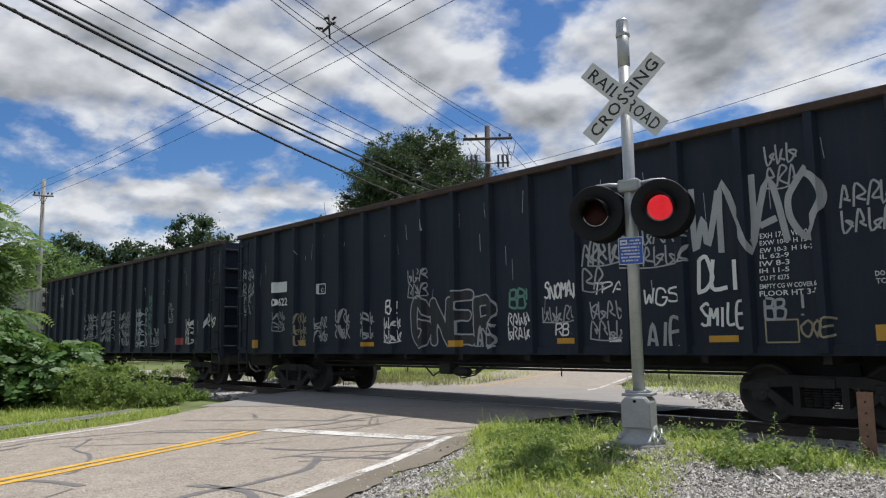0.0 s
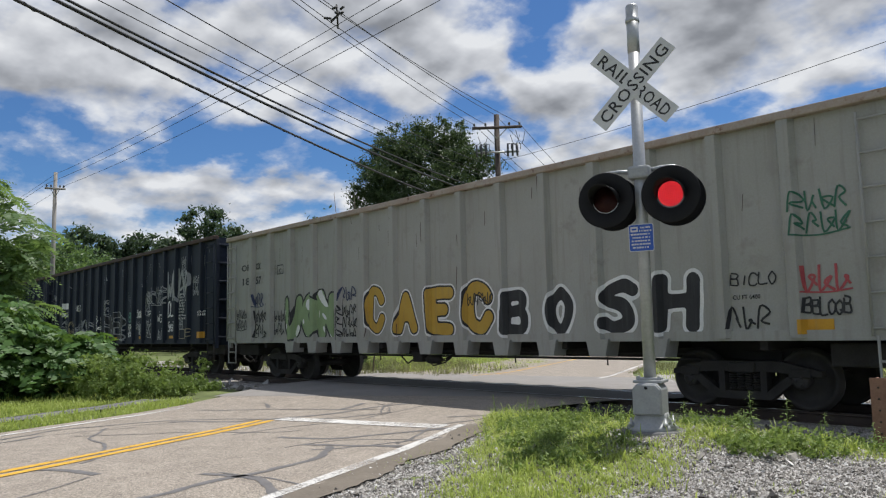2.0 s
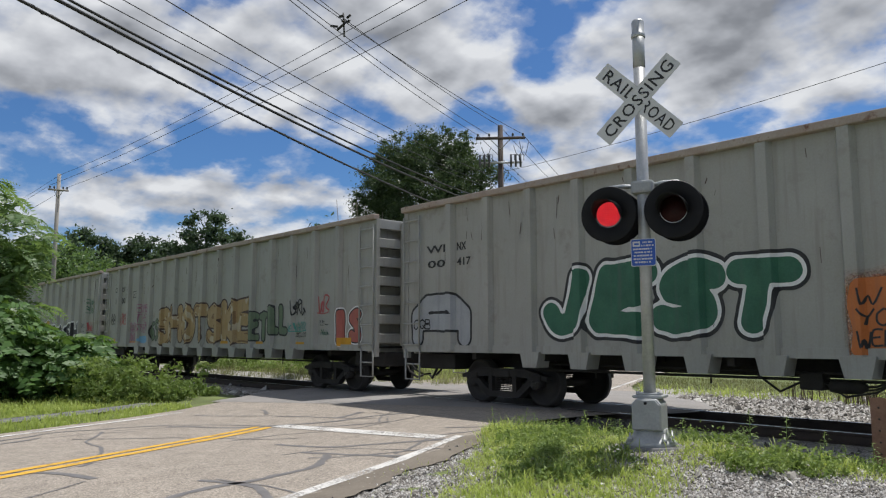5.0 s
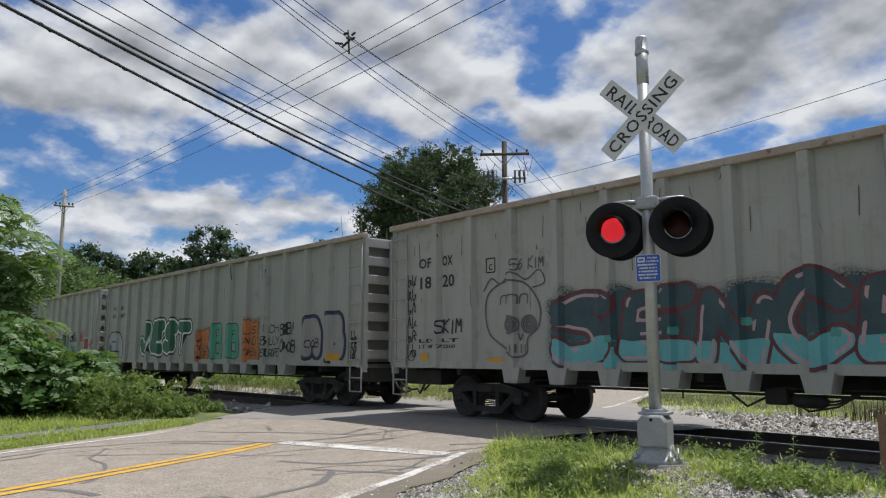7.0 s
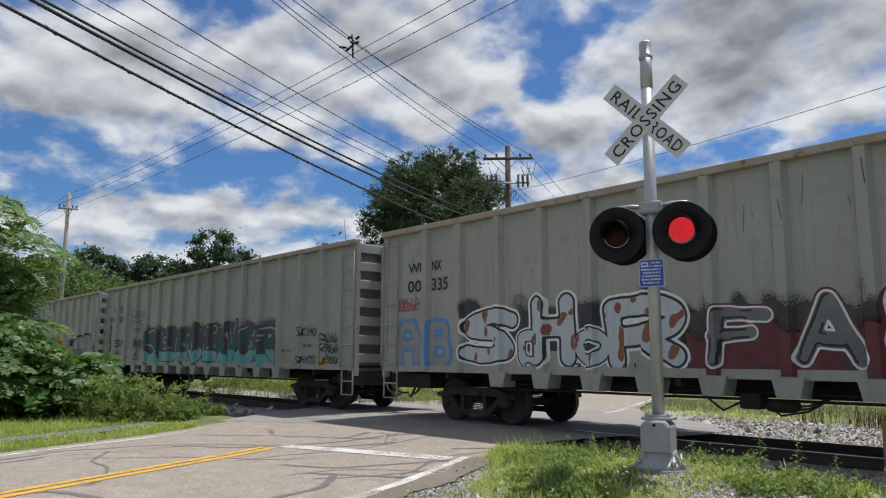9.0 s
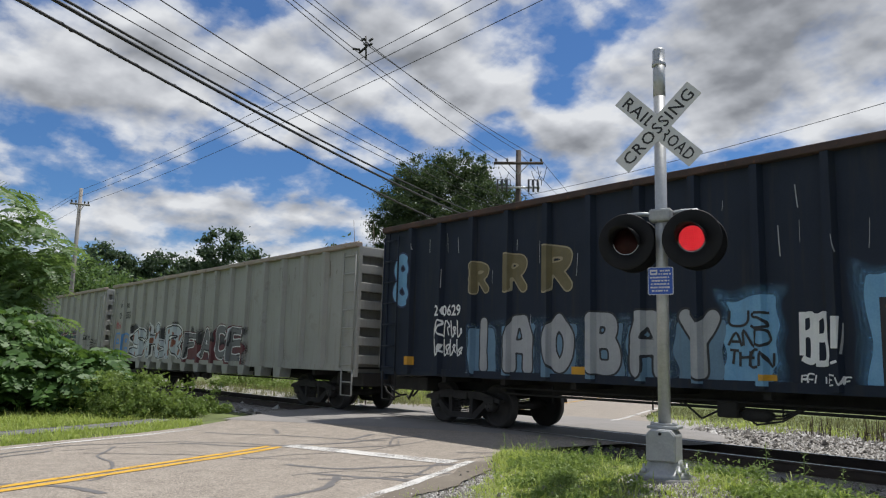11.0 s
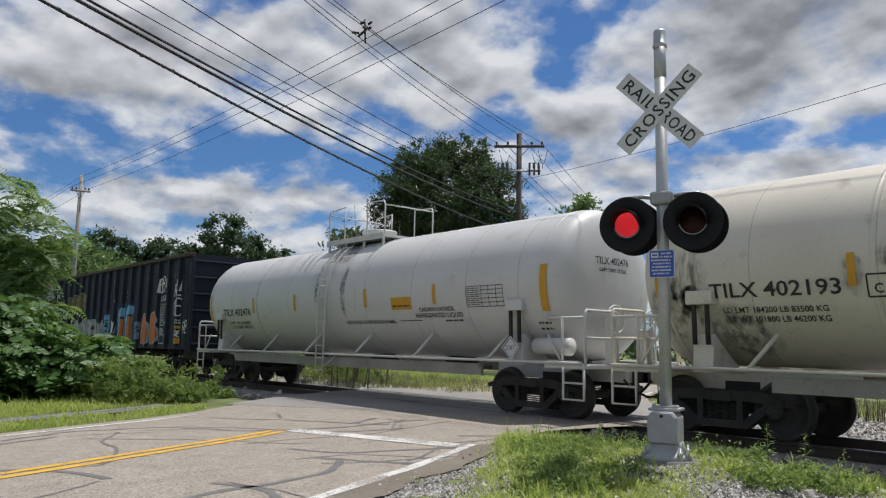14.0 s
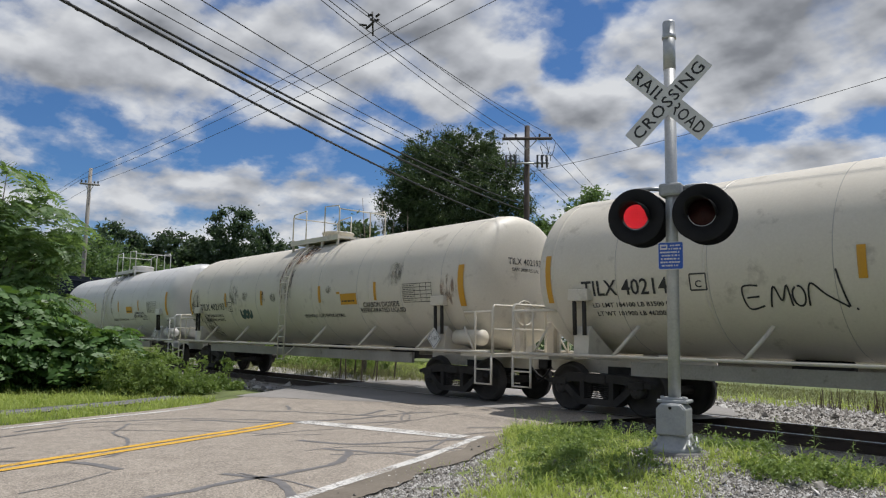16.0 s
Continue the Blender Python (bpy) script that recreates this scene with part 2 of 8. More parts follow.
MAT = {
    "asphalt": surface("asphalt", (0.205, 0.175, 0.142), (0.315, 0.272, 0.222), 0.9, 3.2, 45, bump=0.6, speck=(0.16, 0.138, 0.112), amount=0.008, grit=(75, 0.6, (0.09, 0.08, 0.07), (0.50, 0.44, 0.37))),
    "asphalt_new": surface("asphalt_new", (0.20, 0.186, 0.172), (0.26, 0.243, 0.226), 0.9, 1.0, 110, bump=0.4, amount=0.006, grit=(110, 0.25, (0.10, 0.095, 0.09), (0.40, 0.38, 0.35))),
    "tar": surface("tar", (0.115, 0.108, 0.105), (0.165, 0.155, 0.148), 0.55, 6, 60, bump=0.2),
    "white_line": None,
    "yellow_line": None,
    "concrete": surface("concrete", (0.18, 0.178, 0.17), (0.14, 0.138, 0.135), 0.9, 2, 50, speck=(0.11, 0.108, 0.105), bump=0.3),
    "soil": surface("soil", (0.12, 0.10, 0.078), (0.20, 0.172, 0.135), 0.95, 1.5, 30, bump=0.6),
    "turf": surface("turf", (0.085, 0.105, 0.035), (0.15, 0.185, 0.055), 0.95, 1.2, 25, bump=0.8, speck=(0.12, 0.11, 0.05)),
    "gravel_bed": surface("gravel_bed", (0.20, 0.182, 0.158), (0.33, 0.31, 0.28), 0.9, 9, 70, bump=0.9, speck=(0.12, 0.11, 0.10), grit=(60, 0.8, (0.05, 0.046, 0.042), (0.60, 0.58, 0.55))),
    "rail_steel": surface("rail_steel", (0.045, 0.034, 0.028), (0.075, 0.055, 0.044), 0.7, 3, 40, metal=0.3),
    "rail_top": surface("rail_top", (0.55, 0.55, 0.56), (0.42, 0.42, 0.43), 0.3, 3, 40, metal=0.95, bump=0.05),
    "galvanised": surface("galvanised", (0.46, 0.47, 0.475), (0.36, 0.37, 0.375), 0.45, 6, 40, metal=0.45, bump=0.05),
    "box_paint": surface("box_paint", (0.36, 0.37, 0.37), (0.29, 0.30, 0.30), 0.55, 5, 40, metal=0.1, bump=0.05),
    "sign_white": surface("sign_white", (0.60, 0.60, 0.59), (0.52, 0.52, 0.51), 0.5, 6, 50, bump=0.03),
    "black_paint": surface("black_paint", (0.006, 0.006, 0.007), (0.011, 0.011, 0.012), 0.65, 6, 50, bump=0.05, spec=0.25),
    "sign_black": surface("sign_black", (0.015, 0.015, 0.016), (0.022, 0.022, 0.022), 0.6, 8, 50, bump=0.0),
    "sign_blue": surface("sign_blue", (0.02, 0.08, 0.36), (0.025, 0.09, 0.40), 0.45, 8, 50, bump=0.0),
    "lens_dark": surface("lens_dark", (0.030, 0.006, 0.006), (0.016, 0.004, 0.004), 0.6, 40, 90, bump=0.1, spec=0.2),
    "led_red": glow("led_red", (1.0, 0.045, 0.06), 2.6),
    "led_board": glow("led_board", (1.0, 0.004, 0.012), 0.02),
    "grey_paint": surface("grey_paint", (0.305, 0.30, 0.268), (0.365, 0.36, 0.33), 0.62, 0.7, 35, bump=0.06, speck=(0.28, 0.265, 0.235), streak=(0.27, 0.255, 0.225)),
    "grey_rust": surface("grey_rust", (0.30, 0.22, 0.17), (0.38, 0.33, 0.28), 0.7, 2.0, 35, bump=0.1, speck=(0.16, 0.08, 0.05)),
    "black_rust": surface("black_rust", (0.035, 0.026, 0.024), (0.085, 0.048, 0.036), 0.8, 2.2, 35, bump=0.15, speck=(0.13, 0.06, 0.035)),
    "hopper_black": surface("hopper_black", (0.011, 0.017, 0.030), (0.019, 0.026, 0.042), 0.6, 0.8, 35, bump=0.06, streak=(0.027, 0.029, 0.033), spec=0.25),
    "truck_grime": surface("truck_grime", (0.030, 0.028, 0.026), (0.052, 0.048, 0.044), 0.85, 3, 40, bump=0.3, spec=0.25),
    "wheel_steel": surface("wheel_steel", (0.034, 0.031, 0.029), (0.058, 0.052, 0.047), 0.7, 4, 40, metal=0.2, bump=0.1),
    "tank_white": surface("tank_white", (0.58, 0.575, 0.555), (0.52, 0.51, 0.49), 0.45, 0.6, 25, bump=0.03, speck=(0.48, 0.47, 0.445)),
    "tank_cream": surface("tank_cream", (0.63, 0.585, 0.495), (0.56, 0.515, 0.43), 0.5, 0.6, 25, bump=0.03, speck=(0.42, 0.38, 0.31)),
    # dirty tank paint, with the shade below the tank mixed into its colour
    "sill_grime": surface("sill_grime", (0.24, 0.225, 0.195), (0.33, 0.31, 0.275), 0.75, 1.5, 30, bump=0.1, speck=(0.16, 0.14, 0.115)),
    "seam_grime": surface("seam_grime", (0.33, 0.315, 0.285), (0.44, 0.42, 0.385), 0.7, 2, 30, bump=0.1),
    "rust": surface("rust", (0.34, 0.16, 0.08), (0.46, 0.26, 0.15), 0.85, 4, 40, bump=0.2),
    "post_rust": surface("post_rust", (0.20, 0.10, 0.065), (0.30, 0.17, 0.12), 0.85, 6, 40, bump=0.3),
    "reflector": surface("reflector", (0.70, 0.36, 0.02), (0.60, 0.30, 0.02), 0.45, 5, 60, bump=0.0),
    "pole_grey": surface("pole_grey", (0.22, 0.20, 0.18), (0.32, 0.30, 0.275), 0.9, 2, 30, bump=0.3),
    "pole_wood": surface("pole_wood", (0.052, 0.039, 0.033), (0.092, 0.073, 0.062), 0.9, 2, 30, bump=0.3),
    "wire": surface("wire", (0.015, 0.015, 0.016), (0.03, 0.03, 0.03), 0.6, 2, 30, bump=0.0),
    "insulator": surface("insulator", (0.06, 0.06, 0.065), (0.10, 0.10, 0.105), 0.35, 5, 30, bump=0.0),
    "bark": surface("bark", (0.10, 0.08, 0.065), (0.17, 0.14, 0.115), 0.95, 4, 30, bump=0.6),
    "stone_mix": None,
    "stone_dark": surface("stone_dark", (0.035, 0.033, 0.032), (0.10, 0.094, 0.088), 0.9, 7, 40, bump=0.3),
    "leaf": leaf_material("leaf", (0.026, 0.052, 0.024), (0.095, 0.135, 0.060), (0.14, 0.21, 0.05), gloss=0.2),
    # distant leaves: paler and bluer, the haze of the air put into their colour
    "leaf_far": leaf_material("leaf_far", (0.036, 0.066, 0.038), (0.085, 0.125, 0.065), (0.14, 0.22, 0.07)),
    "leaf_sumac": leaf_material("leaf_sumac", (0.035, 0.085, 0.022), (0.13, 0.24, 0.06), (0.26, 0.42, 0.06), gloss=0.32, clear=0.30),
    "leaf_light": leaf_material("leaf_light", (0.06, 0.115, 0.04), (0.15, 0.23, 0.085), (0.30, 0.45, 0.09), gloss=0.15, clear=0.35),
    "leaf_frond": leaf_material("leaf_frond", (0.075, 0.14, 0.05), (0.19, 0.28, 0.11), (0.38, 0.54, 0.12), gloss=0.25, clear=0.4),
    "stalk": leaf_material("stalk", (0.045, 0.032, 0.022), (0.11, 0.08, 0.05), (0.10, 0.07, 0.04), clear=0.1),
    "grass_dry": leaf_material("grass_dry", (0.12, 0.14, 0.05), (0.26, 0.25, 0.12), (0.30, 0.32, 0.10), clear=0.3),
    "grass": leaf_material("grass", (0.20, 0.29, 0.05), (0.55, 0.60, 0.20), (0.62, 0.72, 0.14), clear=0.45, patch_size=3.5),
    "weed": leaf_material("weed", (0.11, 0.18, 0.045), (0.32, 0.40, 0.13), (0.3, 0.42, 0.06), clear=0.4),
}


def stone_material():
    """Crushed stone: each piece its own grey, some dark, some pale."""
    m, n = material("stone_mix")
    rnd = n.add("ShaderNodeNewGeometry").outputs["Random Per Island"]
    col = n.ramp(rnd, (0.0, (0.05, 0.046, 0.042)), (0.3, (0.215, 0.195, 0.165)), (0.65, (0.43, 0.405, 0.365)), (1.0, (0.80, 0.78, 0.74)))
    vec = n.add("ShaderNodeTexCoord").outputs["Object"]
    col = n.mix(n.math("MULTIPLY", n.noise(vec, 90.0), 0.5), col, (0.15, 0.14, 0.13))
    bsdf = n.add("ShaderNodeBsdfPrincipled", Base_Color=col, Roughness=0.9)
    n.add("ShaderNodeOutputMaterial", Surface=bsdf.outputs[0])
    return m


MAT["stone_mix"] = stone_material()


def worn_line(name, colour, low, high):
    """Road paint worn through to the asphalt in patches."""
    m, n = material(name)
    vec = n.add("ShaderNodeTexCoord").outputs["Object"]
    wear = n.math("ADD", n.math("MULTIPLY", n.noise(vec, 26.0, 6.0, 0.7), 0.6), n.math("MULTIPLY", n.noise(vec, 2.2, 3.0), 0.4))
    bsdf = n.add("ShaderNodeBsdfPrincipled", Base_Color=n.mix(n.noise(vec, 5.0, 5.0), colour, tuple(0.62 * c for c in colour)), Roughness=0.8)
    fac = n.ramp(wear, (low, (0.15, 0.15, 0.15)), (high, (1, 1, 1)))
    mixed = n.add("ShaderNodeMixShader", Fac=fac, i1=n.add("ShaderNodeBsdfTransparent").outputs[0], i2=bsdf.outputs[0])
    n.add("ShaderNodeOutputMaterial", Surface=mixed.outputs[0])
    return m


MAT["white_line"] = worn_line("white_line", (0.72, 0.70, 0.66), 0.42, 0.52)
MAT["yellow_line"] = worn_line("yellow_line", (0.74, 0.42, 0.04), 0.36, 0.47)


# ---- building blocks ----
def mesh_of(name, verts, faces, mat, smooth=False):
    me = bpy.data.meshes.new(name)
    me.from_pydata([tuple(v) for v in verts], [], faces)
    me.materials.append(MAT[mat] if isinstance(mat, str) else mat)
    if smooth:
        me.shade_smooth()
    me.update()
    return me


def finish(name, bm, mat, parent=None, label="", smooth=False, m=None):
    me = bpy.data.meshes.new(name)
    bm.to_mesh(me)
    bm.free()
    for k in mat if isinstance(mat, (list, tuple)) else [mat]:
        me.materials.append(MAT[k])
    if smooth:
        me.shade_smooth()
    ob = new(name, me)
    if parent:
        ob.parent = parent
    if m is not None:
        ob.matrix_basis = m
    if label:
        ob["label"] = label
    return ob


def part(name, bm, mat, parent, label="", smooth=False, m=None):
    return finish(name, bm, mat, parent, label, smooth, m)


def part_mesh(name, me, parent, label="", m=None):
    ob = new(name, me)
    ob.parent = parent
    if m is not None:
        ob.matrix_basis = m
    if label:
        ob["label"] = label
    return ob


def thing(name, m, label, category, group="", kind=""):
    ob = new(name)
    ob.empty_display_size = 0.2
    ob.matrix_basis = m
    return tagged(ob, label, category, group, kind)


def box(bm, x0, x1, y0, y1, z0, z1, mat=0, bevel=0.0):
    made = bmesh.ops.create_cube(bm, size=1)["verts"]
    for v in made:
        v.co = Vector((x0 + (v.co.x + 0.5) * (x1 - x0), y0 + (v.co.y + 0.5) * (y1 - y0), z0 + (v.co.z + 0.5) * (z1 - z0)))
    faces = {f for v in made for f in v.link_faces}
    for f in faces:
        f.material_index = mat
    if bevel:
        bmesh.ops.bevel(bm, geom=list({e for v in made for e in v.link_edges}), offset=bevel, segments=2, affect="EDGES", profile=0.5)
    return made


def prism(bm, outline, axis, a, b, mat=0):
    """A closed outline in the two other axes, drawn out along axis from a to b."""
    def put(p, q, r):
        return {"x": (r, p, q), "y": (p, r, q), "z": (p, q, r)}[axis]
    lo = [bm.verts.new(put(p, q, a)) for p, q in outline]
    hi = [bm.verts.new(put(p, q, b)) for p, q in outline]
    k = len(lo)
    fs = [bm.faces.new(lo[::-1]), bm.faces.new(hi)] + [bm.faces.new((lo[i], lo[(i + 1) % k], hi[(i + 1) % k], hi[i])) for i in range(k)]
    for f in fs:
        f.material_index = mat
    return fs


def tube(bm, pts, r, sides=8, mat=0, r_end=None, cap=True):
    """A round bar along a line of points, thinning to r_end."""
    pts = [Vector(p) for p in pts]
    rings = []
    side = None
    for i, p in enumerate(pts):
        d = (pts[min(i + 1, len(pts) - 1)] - pts[max(i - 1, 0)]).normalized()
        if side is None:
            side = d.orthogonal().normalized()
        side = (side - d * side.dot(d)).normalized()
        other = d.cross(side)
        rad = r if r_end is None else r + (r_end - r) * i / (len(pts) - 1)
        rings.append([bm.verts.new(p + rad * (math.cos(2 * math.pi * k / sides) * side + math.sin(2 * math.pi * k / sides) * other)) for k in range(sides)])
    fs = []
    for a, b in zip(rings, rings[1:]):
        fs += [bm.faces.new((a[k], a[(k + 1) % sides], b[(k + 1) % sides], b[k])) for k in range(sides)]
    if cap:
        fs += [bm.faces.new(rings[0][::-1]), bm.faces.new(rings[-1])]
    for f in fs:
        f.material_index = mat
        f.smooth = True
    return rings


def lathe(bm, profile, sides=24, mat=0, axis="z", centre=(0, 0, 0)):
    """Rings (radius, height) turned about an axis."""
    rings = []
    for r, h in profile:
        ring = []
        for k in range(sides):
            a = 2 * math.pi * k / sides
            p, q = r * math.cos(a), r * math.sin(a)
            co = {"z": (p, q, h), "y": (p, h, q), "x": (h, p, q)}[axis]
            ring.append(bm.verts.new(Vector(co) + Vector(centre)))
        rings.append(ring)
    fs = []
    for a, b in zip(rings, rings[1:]):
        fs += [bm.faces.new((a[k], a[(k + 1) % sides], b[(k + 1) % sides], b[k])) for k in range(sides)]
    fs += [bm.faces.new(rings[0][::-1]), bm.faces.new(rings[-1])]
    for f in fs:
        f.material_index = mat
        f.smooth = True
    bmesh.ops.recalc_face_normals(bm, faces=fs)
    return rings


def letters(text, size, squeeze=1.0, bold=0.0, spacing=1.0):
    """A flat mesh of letters in the plane x, z, facing -y, from the left of the baseline."""
    cu = bpy.data.curves.new("letters", "FONT")
    cu.body, cu.size, cu.offset, cu.space_character = text, size, bold, spacing
    cu.resolution_u = 2
    ob = bpy.data.objects.new("letters", cu)
    scene.collection.objects.link(ob)
    me = bpy.data.meshes.new_from_object(ob.evaluated_get(bpy.context.evaluated_depsgraph_get()))
    bpy.data.objects.remove(ob)
    bpy.data.curves.remove(cu)
    me.transform(Matrix(((squeeze, 0, 0, 0), (0, 0, 1, 0), (0, 1, 0, 0), (0, 0, 0, 1))))
    me.flip_normals()
    return me


# ---- plan of the place ----
TRACK_Y = 12.51          # middle of the track, which runs along x; z = 0 is the top of the rails
ROAD_U = Vector((-0.440, 0.898))   # the way of the road across the track
ROAD_N = Vector((0.898, 0.440))    # across the road


def road_xy(s, w):
    """s along the road from the line y = 0 of its middle, w across it."""
    return ROAD_U.x * s + ROAD_N.x * w, ROAD_U.y * s + ROAD_N.y * w


def road_z(x, y):
    d = abs(y - TRACK_Y)
    if d < 1.3:
        return -0.012
    k = min(1.0, (d - 1.3) / 6.0)
    return -0.012 - 0.15 * k * k * (3 - 2 * k)


def across(x, y):
    return ROAD_N.x * x + ROAD_N.y * y


def ground_z(x, y):
    z = road_z(x, y) - 0.02
    w = across(x, y)
    d = abs(y - TRACK_Y)
    if -11.1 < w < -4.1 or (d < 3.4 and -11.7 < w < -2.0):
        return z - 0.08
    if w >= -3.2:
        z += 0.26 * math.exp(-((x + 5.0) ** 2 + (y - 7.7) ** 2) / 4.0)
    if d < 2.6:
        z = min(z, -0.24)
    elif d < 4:
        z = min(z, -0.24 + (d - 2.6) * 0.12)
    z += 0.018 * noise.noise((x * 0.8, y * 0.8, 0)) - 0.012
    return z


# ---- ground, road, track ----
def axis_steps(lo, hi, near_lo, near_hi, step):
    mid = list(np.arange(near_lo, near_hi + 1e-6, step))
    out, d = [], step
    v = near_hi
    while v < hi:
        d *= 1.35
        v += d
        out.append(min(v, hi))
    left, d, v = [], step, near_lo
    while v > lo:
        d *= 1.35
        v -= d
        left.append(max(v, lo))
    return left[::-1] + mid + out


def build_ground():
    xs = axis_steps(-1500, 1500, -32, 8, 0.4)
    ys = axis_steps(-1500, 1500, -2, 30, 0.4)
    verts = [(x, y, ground_z(x, y)) for y in ys for x in xs]
    k = len(xs)
    faces = [(j * k + i, j * k + i + 1, (j + 1) * k + i + 1, (j + 1) * k + i) for j in range(len(ys) - 1) for i in range(k - 1)]
    ob = new("ground", mesh_of("ground", verts, faces, "turf", True))
    tagged(ob, "grassy ground with bare soil patches beside the railway", "ground", kind="structure")


def strip(name, s0, s1, w0, w1, lift, mat, step=0.5, wander=0.0, wsteps=None, flare=None):
    """A sheet on the road between two lines along it."""
    ns = max(2, int(abs(s1 - s0) / step))
    nw = wsteps or max(1, int(abs(w1 - w0) / 0.8))
    verts, faces = [], []
    for i in range(ns + 1):
        s = s0 + (s1 - s0) * i / ns
        a, b = w0, w1
        if flare:
            a, b = flare(s, a, b)
        if wander:
            a += wander * noise.noise((s * 1.3, w0, 3)) + 0.4 * wander * noise.noise((s * 5, w0, 5))
            b += wander * noise.noise((s * 1.3, w1, 8)) + 0.4 * wander * noise.noise((s * 5, w1, 9))
        for j in range(nw + 1):
            x, y = road_xy(s, a + (b - a) * j / nw)
            verts.append((x, y, road_z(x, y) + lift))
    for i in range(ns):
        for j in range(nw):
            q = i * (nw + 1) + j
            faces.append((q, q + 1, q + nw + 2, q + nw + 1))
    return mesh_of(name, verts, faces[::1], mat)


def road_flare(s, a, b):
    """The tarmac widens on the near kerb side by the crossing."""
    y = ROAD_U.y * s + ROAD_N.y * b
    k = math.exp(-((y - TRACK_Y - 0.2) / (2.3 if y < TRACK_Y + 0.2 else 5.0)) ** 2)
    return a - 0.3 * k, b + 2.7 * k


def build_road():
    ob = new("road", strip("road", -60, 140, -11.35, -3.98, 0.0, "asphalt", wander=0.06, flare=road_flare))
    tagged(ob, "worn grey asphalt road crossing the railway", "road", kind="structure")
    patch = new("crossing_apron", strip("crossing_apron", 14.6, 22.5, -11.6, -3.6, 0.004, "asphalt_new", wander=0.15, flare=road_flare))
    tagged(patch, "newer smooth asphalt apron between and beside the rails", "road", kind="structure")
    for name, s0, s1, w0, w1, mat, lab in (
            ("edge_line", -40, 10.85, -4.27, -4.13, "white_line", "worn white edge line on the road"),
            ("edge_line", -40, 12.6, -11.02, -10.9, "white_line", "worn white edge line on the road"),
            ("edge_line", 21.5, 90, -4.25, -4.13, "white_line", "worn white edge line on the road"),
            ("centre_line", -40, 11.05, -8.02, -7.89, "yellow_line", "double yellow centre line on the road"),
            ("centre_line", -40, 11.05, -7.79, -7.66, "yellow_line", "double yellow centre line on the road"),
            ("centre_line", 21.5, 90, -7.98, -7.88, "yellow_line", "double yellow centre line on the road")):
        tagged(new(name, strip(name, s0, s1, w0, w1, 0.008, mat, 0.2, 0.03, 1)), lab, "road marking", kind="structure")
    # stop line, from the centre line to the edge, at a slant to the road
    a, b = Vector((-11.85, 6.72)), Vector((-8.62, 7.62))
    d = (b - a).normalized()
    side = Vector((-d.y, d.x))
    verts, faces = [], []
    for i in range(25):
        p = a + (b - a) * i / 24
        for sgn in (-1, 1):
            q = p + side * sgn * (0.17 + 0.02 * noise.noise((i * 0.9, sgn, 0)))
            verts.append((q.x, q.y, road_z(q.x, q.y) + 0.009))
        if i:
            faces.append((2 * i - 2, 2 * i, 2 * i + 1, 2 * i - 1))
    tagged(new("stop_line", mesh_of("stop_line", verts, faces, "white_line")), "worn white stop line before the railway", "road marking", kind="structure")
    tagged(new("dirt_edge", strip("dirt_edge", -4, 10.9, -4.1, -3.72, 0.005, "soil", 0.12, 0.16, 3)), "dark damp dirt washed along the edge of the road", "ground", kind="structure")
    # sidewalk and its verge
    tagged(new("pavement", strip("pavement", -40, 14.0, -13.38, -12.62, 0.012, "concrete", wander=0.05)), "grey concrete footpath beside the road", "pavement", kind="structure")


def tar_lines():
    """Sealed cracks that wander over the asphalt."""
    rng = random.Random(5)
    verts, faces = [], []

    def line(s, w, heading, length, width):
        prev = None
        t = 0.0
        while t < length:
            heading += rng.gauss(0, 0.16)
            s += math.cos(heading) * 0.14
            w += math.sin(heading) * 0.14
            t += 0.14
            if not -10.8 < w < -4.0 or s > 13.4:
                break
            wd = width * (0.8 + 0.5 * rng.random())
            pair = []
            for sg in (-1, 1):
                x, y = road_xy(s - math.sin(heading) * wd * sg, w + math.cos(heading) * wd * sg)
                pair.append(len(verts))
                verts.append((x, y, road_z(x, y) + 0.0042))
            if prev:
                faces.append((prev[0], pair[0], pair[1], prev[1]))
            prev = pair
        return s, w, heading
    for k in range(30):
        s, w = rng.uniform(1, 13), rng.uniform(-10.7, -4.2)
        across_road = rng.random() < 0.5
        h = rng.uniform(-0.4, 0.4) + (math.pi / 2 if across_road else 0)
        s, w, h = line(s, w, h, rng.uniform(2.5, 8), rng.choice((0.016, 0.024, 0.034, 0.05)))
        if rng.random() < 0.5:
            line(s, w, h + rng.choice((-1, 1)), rng.uniform(1, 3.5), 0.013)
    tagged(new("tar_seal", mesh_of("tar_seal", verts, faces, "tar")), "dark tar sealing wandering over cracks in the road", "road marking", kind="stuff")


